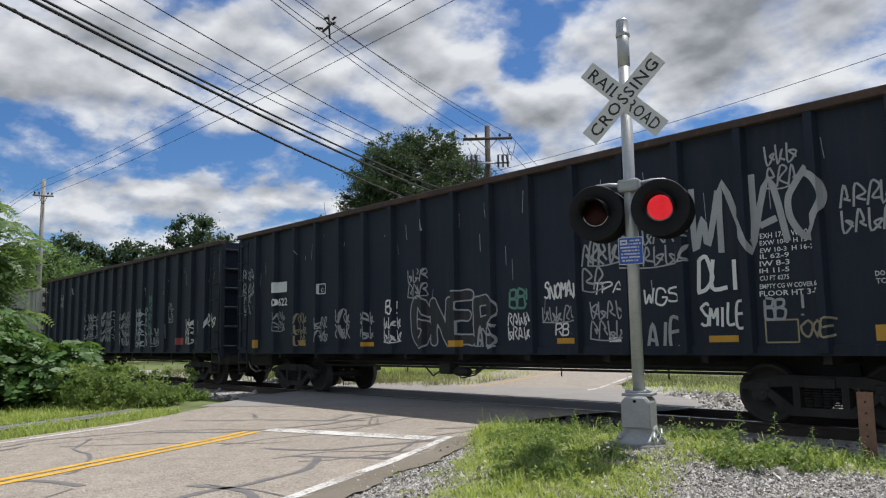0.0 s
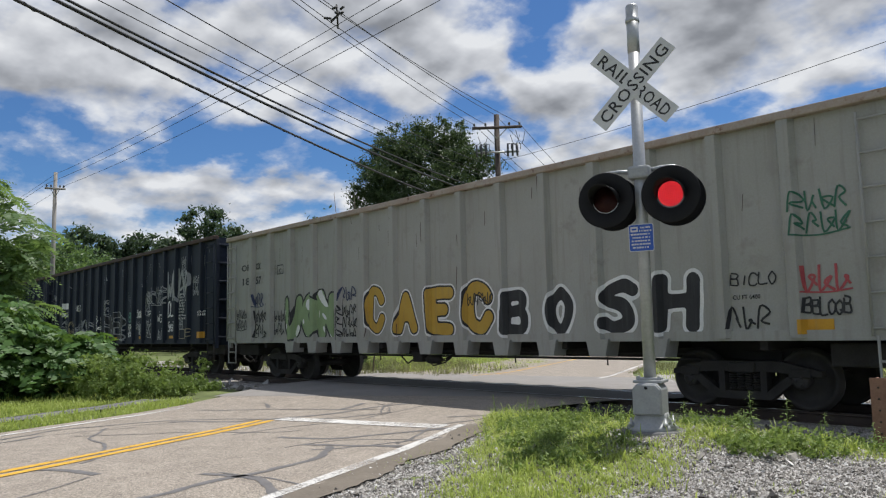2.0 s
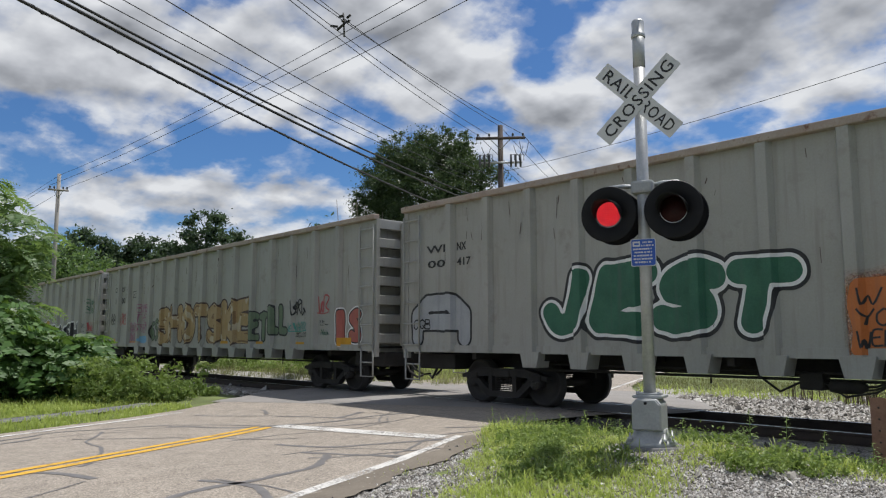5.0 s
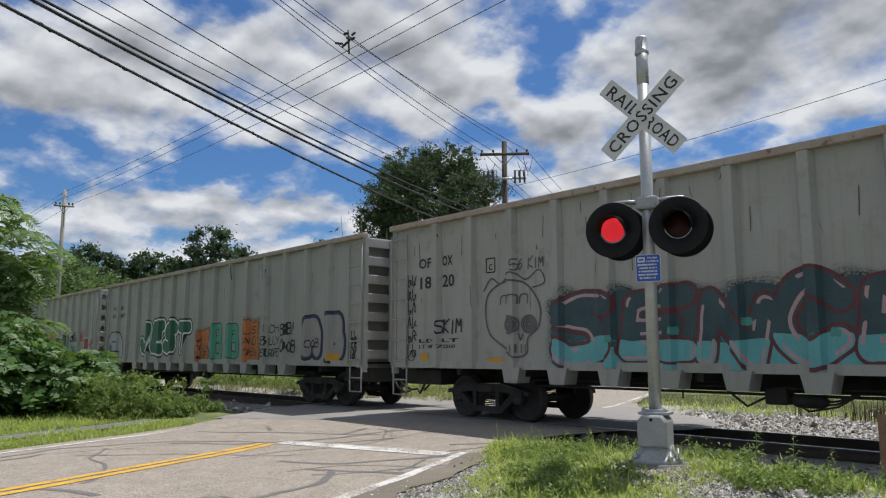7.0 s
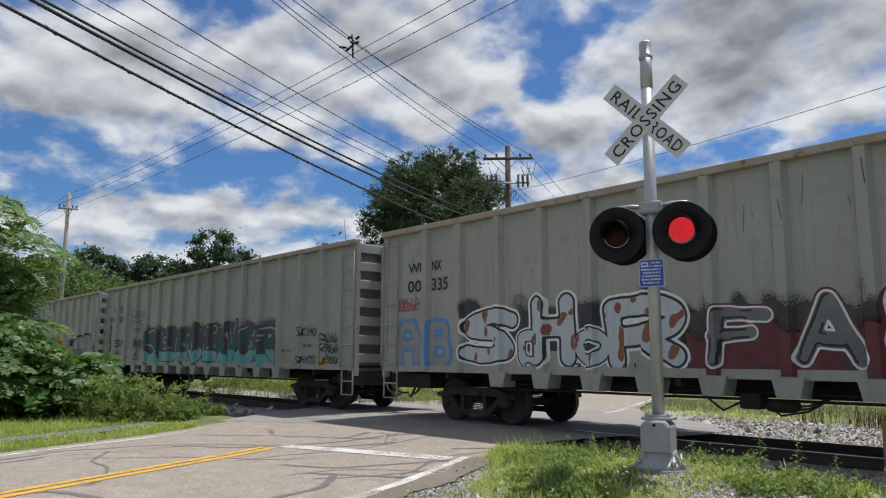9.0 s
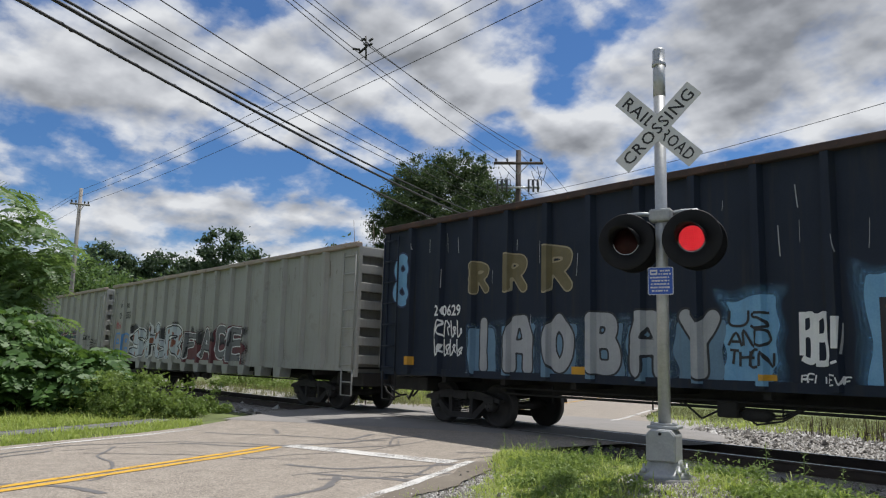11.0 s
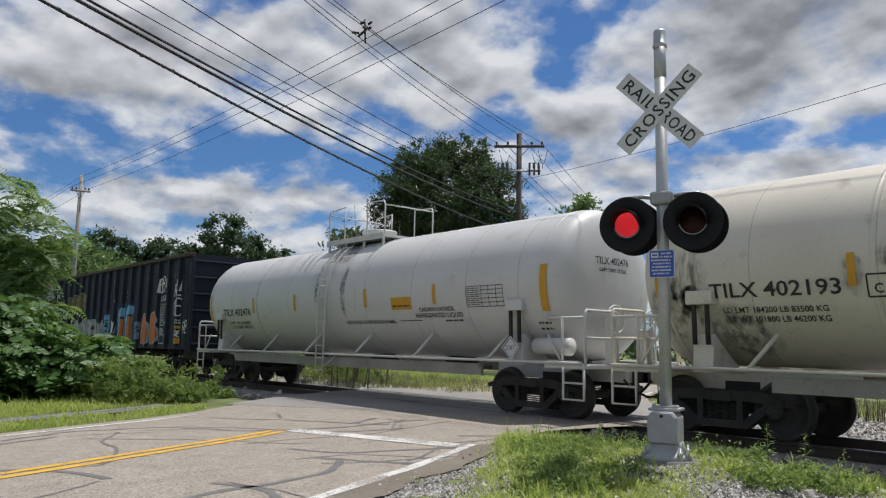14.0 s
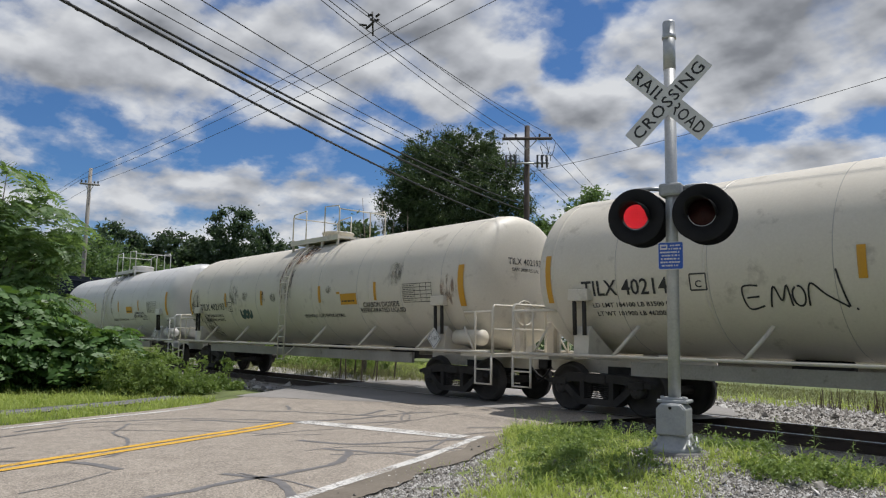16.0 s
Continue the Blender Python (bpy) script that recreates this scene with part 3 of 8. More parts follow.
def build_track():
    prof = [(-0.075, -0.18), (0.075, -0.18), (0.07, -0.165), (0.012, -0.15), (0.012, -0.045), (0.036, -0.035), (0.036, -0.006), (0.03, 0.0), (-0.03, 0.0), (-0.036, -0.006), (-0.036, -0.035), (-0.012, -0.045), (-0.012, -0.15), (-0.07, -0.165)]
    for sg in (-1, 1):
        bm = bmesh.new()
        y = TRACK_Y + sg * 0.755
        fs = prism(bm, [(y + p, q) for p, q in prof], "x", -400, 260)
        bmesh.ops.recalc_face_normals(bm, faces=fs)
        for f in bm.faces:
            if f.normal.z > 0.9 and f.calc_center_median().z > -0.01:
                f.material_index = 1
        ob = finish("rail", bm, ("rail_steel", "rail_top"))
        tagged(ob, "rusty steel rail with a polished top", "rail", "rails of the track", "structure")
    bm = bmesh.new()
    prism(bm, [(TRACK_Y - 2.7, -0.5), (TRACK_Y + 2.7, -0.5), (TRACK_Y + 2.2, -0.2), (TRACK_Y + 1.5, -0.17), (TRACK_Y - 1.5, -0.17), (TRACK_Y - 2.2, -0.2)], "x", -400, 260)
    bmesh.ops.recalc_face_normals(bm, faces=bm.faces)
    tagged(finish("ballast_bed", bm, "gravel_bed"), "grey crushed stone bed under the track", "ballast", kind="structure")


build_ground()
build_road()
tar_lines()
build_track()


# ---- the train ----
SPEED = (-10.5707, 0.017319, 0.00034189)   # metres a second, and its slow change


def travel(t):
    u = t - 8
    return SPEED[0] * u + SPEED[1] * u * u + SPEED[2] * u ** 3


KEYED_CARS, KEYED_WHEELS = [], []


def rib_conform(me, ribs, depth):
    """Cuts a flat painted shape at the folds of the ribs and lays it over them; a rib is given by its middle, half width at the face and half width at the wall."""
    bm = bmesh.new()
    bm.from_mesh(me)
    x0, x1 = min(v.co.x for v in bm.verts), max(v.co.x for v in bm.verts)
    for mid, face, foot in ribs:
        for x in (mid - foot, mid - face, mid + face, mid + foot):
            if x0 < x < x1:
                bmesh.ops.bisect_plane(bm, geom=bm.verts[:] + bm.edges[:] + bm.faces[:], plane_co=(x, 0, 0), plane_no=(1, 0, 0))
    for v in bm.verts:
        for mid, face, foot in ribs:
            off = abs(v.co.x - mid)
            if off < foot:
                v.co.y -= depth * min(1.0, (foot - off) / (foot - face))
    bm.to_mesh(me)
    bm.free()
    return me


def wheelset_mesh():
    bm = bmesh.new()
    lathe(bm, [(0.085, -0.95), (0.085, 0.95)], 12, 0, "y")
    for sg in (-1, 1):
        y = sg * 0.755
        prof = [(0.10, y - sg * 0.10), (0.20, y - sg * 0.03), (0.36, y - sg * 0.02), (0.40, y - sg * 0.07), (0.485, y - sg * 0.075), (0.478, y - sg * 0.045), (0.455, y - sg * 0.035), (0.45, y + sg * 0.065), (0.39, y + sg * 0.065), (0.37, y + sg * 0.02), (0.20, y + sg * 0.01), (0.11, y + sg * 0.09)]
        lathe(bm, prof, 32, 0, "y")
        lathe(bm, [(0.115, sg * 0.90), (0.125, sg * 0.94), (0.125, sg * 1.08), (0.09, sg * 1.10), (0.05, sg * 1.105)], 14, 0, "y")
        for k in range(3):
            a = 2 * math.pi * k / 3
            lathe(bm, [(0.022, sg * 1.10), (0.022, sg * 1.125)], 6, 0, "y", (0.06 * math.cos(a), 0, 0.06 * math.sin(a)))
    me = bpy.data.meshes.new("wheelset")
    bm.to_mesh(me)
    bm.free()
    me.materials.append(MAT["wheel_steel"])
    return me


def truck_mesh():
    """Cast side frames, bolster and spring nests."""
    bm = bmesh.new()
    for sg in (-1, 1):
        y0, y1 = (0.92, 1.08) if sg > 0 else (-1.08, -0.92)
        # the frame is drawn as an upper chord, a lower chord and two posts round the springs
        prism(bm, [(-1.2, 0.60), (-1.2, 0.52), (-0.7, 0.56), (-0.45, 0.58), (0.45, 0.58), (0.7, 0.56), (1.2, 0.52), (1.2, 0.60), (0.6, 0.74), (-0.6, 0.74)], "y", y0, y1)
        prism(bm, [(-0.95, 0.56), (-0.45, 0.16), (0.45, 0.16), (0.95, 0.56), (0.76, 0.56), (0.38, 0.28), (-0.38, 0.28), (-0.76, 0.56)], "y", y0, y1)
        for c in (-0.34, 0.34):
            box(bm, c - 0.05, c + 0.05, y0 - 0.01, y1 + 0.01, 0.25, 0.62)
        for c in (-0.89, 0.89):
            box(bm, c - 0.16, c + 0.16, y0 - 0.03, y1 + 0.03, 0.50, 0.64, bevel=0.02)
        for c in (-0.2, -0.07, 0.07, 0.2):
            for k in range(7):
                z = 0.30 + k * 0.037
                lathe(bm, [(0.058, z), (0.066, z + 0.01), (0.058, z + 0.02)], 8, 0, "z", (c, (y0 + y1) / 2, 0))
    box(bm, -0.22, 0.22, -1.12, 1.12, 0.56, 0.72, bevel=0.03)
    box(bm, -0.30, 0.30, -0.35, 0.35, 0.70, 0.86)
    for c in (-0.42, 0.42):
        box(bm, c - 0.06, c + 0.06, -0.8, 0.8, 0.38, 0.50)
    bmesh.ops.recalc_face_normals(bm, faces=bm.faces)
    me = bpy.data.meshes.new("truck")
    bm.to_mesh(me)
    bm.free()
    me.materials.append(MAT["truck_grime"])
    return me


WHEELSET, TRUCK = wheelset_mesh(), truck_mesh()


def add_trucks(car, centres):
    for c in centres:
        truck = part_mesh("truck", TRUCK, car, "grimy black cast steel bogie", pose(c, 0, 0))
        for dx in (-0.89, 0.89):
            KEYED_WHEELS.append((part_mesh("wheelset", WHEELSET, truck, "", pose(dx, 0, 0.457)), dx))


def coupler(car, x, sg):
    bm = bmesh.new()
    box(bm, min(x, x + sg * 0.45), max(x, x + sg * 0.45), -0.07, 0.07, 0.75, 0.93, bevel=0.02)
    box(bm, min(x + sg * 0.36, x + sg * 0.62), max(x + sg * 0.36, x + sg * 0.62), -0.13, 0.13, 0.72, 0.98, bevel=0.04)
    part("coupler", bm, "truck_grime", car)
    bm = bmesh.new()
    tube(bm, [(x, -0.35, 0.78), (x + sg * 0.2, -0.33, 0.6), (x + sg * 0.45, -0.25, 0.48), (x + sg * 0.6, -0.15, 0.5)], 0.025, 6)
    part("air_hose", bm, "black_paint", car)


def ladder(car, x0, x1, y, z0, z1, n, mat, sub=True, rail=0.022):
    bm = bmesh.new()
    for x in (x0, x1):
        tube(bm, [(x, y, z0), (x, y, z1)], rail, 6)
    for k in range(n):
        z = z0 + 0.1 + (z1 - z0 - 0.2) * k / max(1, n - 1)
        tube(bm, [(x0, y, z), (x1, y, z)], rail * 0.8, 6)
    return part("ladder", bm, mat, car)


def stirrup(car, x0, x1, y, z0, z1, mat):
    bm = bmesh.new()
    tube(bm, [(x0, y, z1), (x0, y, z0), (x1, y, z0), (x1, y, z1)], 0.022, 6)
    tube(bm, [(x0, y, (z0 + z1) / 2), (x1, y, (z0 + z1) / 2)], 0.018, 6)
    part("step", bm, mat, car)


def gondola(x, style, label):
    """A tall open-topped freight car with ribbed sides. Its front end is at x when the clip starts."""
    grey = style == "grey"
    L, top, sill, wall, deep = (19.55, 4.39, 1.12, 1.48, 0.115) if grey else (19.15, 4.60, 1.10, 1.48, 0.12)
    paint = "grey_paint" if grey else "hopper_black"
    car = thing("gondola_car", pose(x + 0.0, TRACK_Y, 0), label, "freight car", "cars of the train")
    if grey:
        mid = L / 2
        ribs_at = [1.62] + [mid + k * 1.17 for k in range(-6, 7)] + [L - 1.62]
        rw = 0.10
    else:
        mid = L / 2
        ribs_at = [mid + k * 1.06 for k in range(-8, 9)]
        rw = 0.075
    # side and end sheets, floor
    for sg in (-1, 1):
        bm = bmesh.new()
        box(bm, 0.12, L - 0.12, min(sg * (wall - 0.03), sg * wall), max(sg * (wall - 0.03), sg * wall), sill, top - 0.02)
        part("side_sheet", bm, paint, car)
        bm = bmesh.new()
        a, b = sorted((sg * (wall - 0.06), sg * (wall + deep + 0.02)))
        box(bm, 0, L, a, b, top - 0.13, top, bevel=0.02)
        part("top_chord", bm, "grey_rust" if grey else "black_rust", car)
        bm = bmesh.new()
        a, b = sorted((sg * (wall - 0.1), sg * (wall + 0.035)))
        box(bm, 0.05, L - 0.05, a, b, sill - 0.06, sill + 0.09)
        part("side_sill", bm, paint, car)
        for r in ribs_at:
            bm = bmesh.new()
            low = 0.80 if grey and abs(r - mid) < 6.2 else sill - 0.06
            a, b = sorted((sg * (wall + 0.002), sg * (wall + deep)))
            w2 = rw
            prism(bm, [(r - w2 * 1.35, a if sg > 0 else b), (r + w2 * 1.35, a if sg > 0 else b), (r + w2 * 0.8, b if sg > 0 else a), (r - w2 * 0.8, b if sg > 0 else a)], "z", sill - 0.02, top - 0.125)
            if low < 1:
                # the foot of the rib spreads and turns in under the body
                fa, fb = sorted((sg * (wall - 0.25), sg * (wall + deep - 0.01)))
                prism(bm, [(r - 0.24, sill - 0.02), (r + 0.24, sill - 0.02), (r + 0.17, low), (r - 0.17, low)], "y", fa, fb)
            bmesh.ops.recalc_face_normals(bm, faces=bm.faces)
            part("side_rib", bm, paint, car)
    inset = 0.34 if grey else 0.12
    for e, sg in ((0.0, 1), (L, -1)):
        bm = bmesh.new()
        a, b = sorted((e + sg * inset, e + sg * (inset + 0.04)))
        box(bm, a, b, -wall + 0.012, wall - 0.012, sill - 0.1, top - 0.04)
        part("end_sheet", bm, paint, car)
        n = 7 if grey else 6
        for k in range(n):
            bm = bmesh.new()
            z = sill + 0.12 + (top - sill - 0.45) * k / (n - 1)
            h = 0.235 if grey else 0.07
            d0 = 0.10 if grey else 0.0
            a, b = sorted((e + sg * d0, e + sg * inset))
            box(bm, a, b, -wall + 0.03, wall - 0.03, z, z + h, bevel=0.015)
            part("end_rib", bm, paint, car)
        for s2 in (-1, 1):
            bm = bmesh.new()
            a, b = sorted((e, e + sg * 0.16))
            y0, y1 = sorted((s2 * (wall - 0.08), s2 * (wall + 0.03)))
            box(bm, a, b, y0, y1, sill - 0.2, top - 0.1, bevel=0.012)
            part("corner_post", bm, paint, car)
            xa, xb = sorted((e + sg * 0.06, e + sg * 0.62))
            ladder(car, xa, xb, s2 * (wall + 0.085), sill, top - 0.25, 7, paint)
            stirrup(car, xa + 0.05, xb - 0.02, s2 * (wall + 0.05), 0.45, sill, "truck_grime" if not grey else paint)
        coupler(car, e + sg * 0.15, -sg)
        if grey:
            bm = bmesh.new()
            a, b = sorted((e + sg * 0.02, e + sg * 0.1))
            box(bm, a, b, -0.68, 0.72, sill + 0.05, top - 0.14)
            part("end_plate", bm, paint, car)
        # draft gear housing and hose under the end
        bm = bmesh.new()
        a, b = sorted((e + sg * 0.12, e + sg * 1.35))
        box(bm, a, b, -1.15, 1.15, 0.68, sill - 0.1, bevel=0.03)
        part("end_sill", bm, "truck_grime", car)
        bm = bmesh.new()
        tube(bm, [(e + sg * 0.1, -0.5, 0.78), (e - sg * 0.05, -0.5, 0.55), (e - sg * 0.25, -0.42, 0.42), (e - sg * 0.4, -0.35, 0.47)], 0.03, 7)
        part("air_hose", bm, "truck_grime", car)
    bm = bmesh.new()
    box(bm, 0.3, L - 0.3, -wall + 0.02, wall - 0.02, sill, sill + 0.05)
    part("floor_sheet", bm, "truck_grime", car)
    bm = bmesh.new()
    box(bm, 0.1, L - 0.1, -0.28, 0.28, 0.74, sill)
    part("centre_sill", bm, "truck_grime", car)
    for k in range(9):
        for s2 in (-1, 1):
            bm = bmesh.new()
            xx = 2.2 + (L - 4.4) * k / 8
            y0, y1 = sorted((s2 * 0.285, s2 * (wall - 0.1)))
            box(bm, xx - 0.06, xx + 0.06, y0, y1, 0.92, sill - 0.004)
            part("cross_bearer", bm, "truck_grime", car)
    bm = bmesh.new()
    tube(bm, [(3.5, -0.95, 0.74), (L - 3.5, -0.95, 0.74)], 0.025, 6)
    tube(bm, [(3.5, -1.1, 0.86), (L - 3.5, -1.1, 0.84)], 0.018, 6)
    for k in range(5):
        xx = 5.0 + k * 2.3
        tube(bm, [(xx, -0.95, 0.95), (xx, -0.95, 0.62)], 0.015, 5)
    box(bm, L * 0.45, L * 0.45 + 0.34, -1.15, -0.85, 0.60, 0.86, bevel=0.03)
    lathe(bm, [(0.08, L * 0.47), (0.10, L * 0.475), (0.10, L * 0.49), (0.05, L * 0.495)], 10, 0, "x", (0, -1.0, 0.66))
    for k in range(3):
        tube(bm, [(L * 0.45 + 0.3, -1.0 - 0.04 * k, 0.70), (L * 0.45 + 0.6, -1.02, 0.52 + 0.06 * k), (L * 0.45 + 1.0, -1.0, 0.60 + 0.04 * k), (L * 0.45 + 1.4, -0.98, 0.84)], 0.016, 5)
    tube(bm, [(L * 0.45, -1.0, 0.72), (L * 0.45 - 0.35, -1.0, 0.55), (L * 0.45 - 0.7, -1.0, 0.80)], 0.02, 5)
    part("brake_gear", bm, "truck_grime", car)
    add_trucks(car, (2.72, L - 2.72) if grey else (2.45, L - 2.45))
    KEYED_CARS.append((car, x))
    car_ribs = [(r, rw * 0.8, rw * 1.35) for r in ribs_at]
    return car, car_ribs, -wall - 0.004, deep


def tank_car(x, paint, label):
    """A long insulated tank on a stub-sill frame. x is where its shell starts when the clip starts."""
    L, R, zc = 16.45, 1.55, 2.66
    x -= 0.55
    car = thing("tank_car", pose(x, TRACK_Y, 0), label, "tank car", "cars of the train")
    bm = bmesh.new()
    prof = [(0.02, 0.0), (0.45, 0.012), (0.85, 0.045), (1.15, 0.10), (1.32, 0.16), (1.43, 0.23), (1.51, 0.33), (1.54, 0.42), (R, 0.54)]
    prof = [(r, h) for r, h in prof] + [(R, L / 2)] + [(r, L - h) for r, h in reversed(prof)]
    lathe(bm, prof, 64, 0, "x", (0, 0, zc))
    part("tank_shell", bm, paint, car)
    for bx in (0.66, 3.9, 8.0, 9.4, 12.3, L - 0.66):
        bm = bmesh.new()
        lathe(bm, [(R - 0.01, bx - 0.035), (R + 0.006, bx - 0.03), (R + 0.006, bx + 0.03), (R - 0.01, bx + 0.035)], 64, 0, "x", (0, 0, zc))
        part("jacket_band", bm, paint, car)
    for sx in (2.15, 3.95, 5.9, 7.85, 9.8, 11.75, 13.65, 15.2):
        bm = bmesh.new()
        lathe(bm, [(R - 0.002, sx), (R + 0.004, sx + 0.003), (R + 0.004, sx + 0.011), (R - 0.002, sx + 0.014)], 64, 0, "x", (0, 0, zc))
        part("weld_seam", bm, "seam_grime", car)
    # hand brake at the rear end
    bm = bmesh.new()
    ring = [(L + 0.30, -0.42 + 0.27 * math.cos(2 * math.pi * k / 24), 1.92 + 0.27 * math.sin(2 * math.pi * k / 24)) for k in range(25)]
    tube(bm, ring, 0.02, 6)
    for k in range(4):
        a = math.pi * k / 4
        tube(bm, [(L + 0.29, -0.42 - 0.27 * math.cos(a), 1.92 - 0.27 * math.sin(a)), (L + 0.29, -0.42 + 0.27 * math.cos(a), 1.92 + 0.27 * math.sin(a))], 0.011, 5)
    wheel = part("brake_wheel", bm, paint, car, "round hand brake wheel")
    bm = bmesh.new()
    box(bm, L + 0.12, L + 0.27, -0.54, -0.30, 1.05, 2.02, bevel=0.02)
    part("brake_stand", bm, paint, car)
    # walkway and valve housing on top
    cx = 8.25
    bm = bmesh.new()
    box(bm, cx - 1.4, cx + 1.4, -0.85, 0.85, zc + R - 0.02, zc + R + 0.05)
    box(bm, cx - 1.4, cx + 1.4, -0.88, -0.85, zc + R - 0.06, zc + R + 0.09)
    for k in range(4):
        box(bm, cx - 1.36 + 0.88 * k, cx - 1.30 + 0.88 * k, -0.84, -0.78, zc + R - 0.3, zc + R)
    part("platform", bm, paint, car)
    bm = bmesh.new()
    lathe(bm, [(0.48, zc + R), (0.48, zc + R + 0.28), (0.51, zc + R + 0.29), (0.48, zc + R + 0.34), (0.2, zc + R + 0.38)], 28, 0, "z", (cx, 0, 0))
    part("valve_housing", bm, paint, car)
    for sx in (-1, 1):
        bm = bmesh.new()
        for y in (-0.82, 0.82):
            xa, xb = cx + sx * 0.55, cx + sx * 1.37
            tube(bm, [(xb, y, zc + R - 0.05), (xb, y, zc + R + 0.85), (xb - sx * 0.06, y, zc + R + 0.95), (xa, y, zc + R + 1.0), (xa, y, zc + R + 0.05)], 0.022, 6)
        tube(bm, [(cx + sx * 1.37, -0.82, zc + R + 0.85), (cx + sx * 1.37, 0.82, zc + R + 0.85)], 0.02, 6)
        part("guard_rail", bm, paint, car)
    bm = bmesh.new()
    for xx in (cx - 0.47, cx - 0.10):
        pts = [(xx, -1.66, 0.62), (xx, -1.66, zc - 0.3)]
        for k in range(8):
            a = radians(4 + 58 * k / 7)
            pts.append((xx, -(R + 0.08) * math.cos(a), zc + (R + 0.08) * math.sin(a)))
        tube(bm, pts, 0.024, 6)
    for k in range(8):
        tube(bm, [(cx - 0.47, -1.66, 0.66 + 0.32 * k), (cx - 0.10, -1.66, 0.66 + 0.32 * k)], 0.018, 6)
    for k in range(3):
        a = radians(15 + 20 * k)
        y, z = -(R + 0.08) * math.cos(a), zc + (R + 0.08) * math.sin(a)
        tube(bm, [(cx - 0.47, y, z), (cx - 0.10, y, z)], 0.018, 6)
    tube(bm, [(cx + 0.23, -1.5, 1.02), (cx - 0.10, -1.66, 0.72)], 0.02, 6)
    part("ladder", bm, paint, car)
    # running rail along the side, with props
    bm = bmesh.new()
    tube(bm, [(-0.4, -1.56, 1.08), (L + 0.4, -1.56, 1.08)], 0.03, 8)
    tube(bm, [(-0.4, 1.56, 1.08), (L + 0.4, 1.56, 1.08)], 0.03, 8)
    for k in range(6):
        xx = 2.1 + k * (L - 4.2) / 5
        for y in (-1, 1):
            tube(bm, [(xx, y * 1.56, 1.08), (xx + 0.32, y * 1.22, 1.62)], 0.035, 6)
    part("running_rail", bm, paint, car)
    # side beams, coloured darker than the shell for dirt and for shade
    bm = bmesh.new()
    box(bm, 2.4, L - 2.4, -1.44, -1.36, 0.76, 1.0)
    box(bm, 2.4, L - 2.4, 1.36, 1.44, 0.76, 1.0)
    part("side_beam", bm, "sill_grime", car)
    for xx in (4.6, 8.2, 11.4):
        bm = bmesh.new()
        tube(bm, [(xx, 0, 0.95), (xx + 0.9, 0, 0.95)], 0.16, 10)
        part("air_reservoir", bm, "truck_grime", car)
        bm = bmesh.new()
        box(bm, xx - 0.1, xx + 0.1, -1.355, 1.355, 0.78, 0.88)
        part("cross_bar", bm, "truck_grime", car)
    for e, sg in ((0.0, 1), (L, -1)):
        bm = bmesh.new()
        a, b = sorted((e - sg * 0.45, e + sg * 3.0))
        box(bm, a, b, -0.32, 0.32, 0.72, 1.06)
        a, b = sorted((e - sg * 0.44, e + sg * 0.55))
        box(bm, a, b, -1.52, 1.52, 0.98, 1.05)
        part("stub_sill", bm, paint, car)
        # saddle: a cast leg on each side, with a bracket and two bolts above it
        for y in (-1, 1):
            bm = bmesh.new()
            x0, x1 = sorted((e + sg * 1.15, e + sg * 1.5))
            prism(bm, [(y * 0.55, 0.98), (y * 1.50, 1.02), (y * 1.46, 1.5), (y * 1.40, 1.62), (y * 1.2, 1.45), (y * 0.7, 1.1)], "x", x0, x1)
            bmesh.ops.recalc_face_normals(bm, faces=bm.faces)
            part("saddle", bm, paint, car)
            bm = bmesh.new()
            box(bm, x0 - 0.06, x1 + 0.06, min(y * 1.42, y * 1.60), max(y * 1.42, y * 1.60), 2.08, 2.30, bevel=0.015)
            bracket = part("bracket", bm, paint, car)
            for xx in (x0 + 0.06, x1 - 0.06):
                bm = bmesh.new()
                tube(bm, [(xx, y * 1.52, 1.45), (xx, y * 1.54, 2.1)], 0.04, 8)
                part("bolt", bm, "truck_grime", bracket)
        # end rails and grab irons
        xo, xi = e - sg * 0.42, e + sg * 0.12
        for y in (-1.5, 1.5):
            bm = bmesh.new()
            tube(bm, [(xo, y, 1.05), (xo, y, 2.0), (xo, y * 0.97, 2.05), (xo, y * 0.4, 2.05), (xo, y * 0.36, 2.0), (xo, y * 0.36, 1.05)], 0.03, 7)
            tube(bm, [(xo, y, 1.55), (xo, y * 0.36, 1.55)], 0.022, 6)
            part("hand_rail", bm, paint, car)
            bm = bmesh.new()
            tube(bm, [(xo, y, 1.92), (e + sg * 0.5, y * 0.99, 1.92), (e + sg * 0.62, y * 0.9, 1.92)], 0.026, 6)
            tube(bm, [(xi, y, 1.05), (xi, y, 1.92)], 0.022, 6)
            tube(bm, [(xi, y, 1.05), (e + sg * 0.5, y * 0.98, 1.60)], 0.022, 6)
            part("grab_iron", bm, paint, car)
        if sg < 0:
            bm = bmesh.new()
            ring = [(xo + 0.03, 0.55 + 0.28 * math.cos(k * math.pi / 12), 1.85 + 0.28 * math.sin(k * math.pi / 12)) for k in range(25)]
            tube(bm, ring, 0.018, 6)
            for k in range(5):
                q = k * 2 * math.pi / 5
                tube(bm, [(xo + 0.03, 0.55, 1.85), (xo + 0.03, 0.55 + 0.28 * math.cos(q), 1.85 + 0.28 * math.sin(q))], 0.012, 5)
            part("brake_wheel", bm, paint, car)
            bm = bmesh.new()
            tube(bm, [(L - 0.95, -1.28, 1.38), (L - 0.1, -1.28, 1.38)], 0.17, 14)
            part("air_tank", bm, paint, car)
            bm = bmesh.new()
            box(bm, L + 0.15, L + 0.38, 0.42, 0.70, 1.05, 1.75, bevel=0.02)
            part("brake_housing", bm, paint, car)
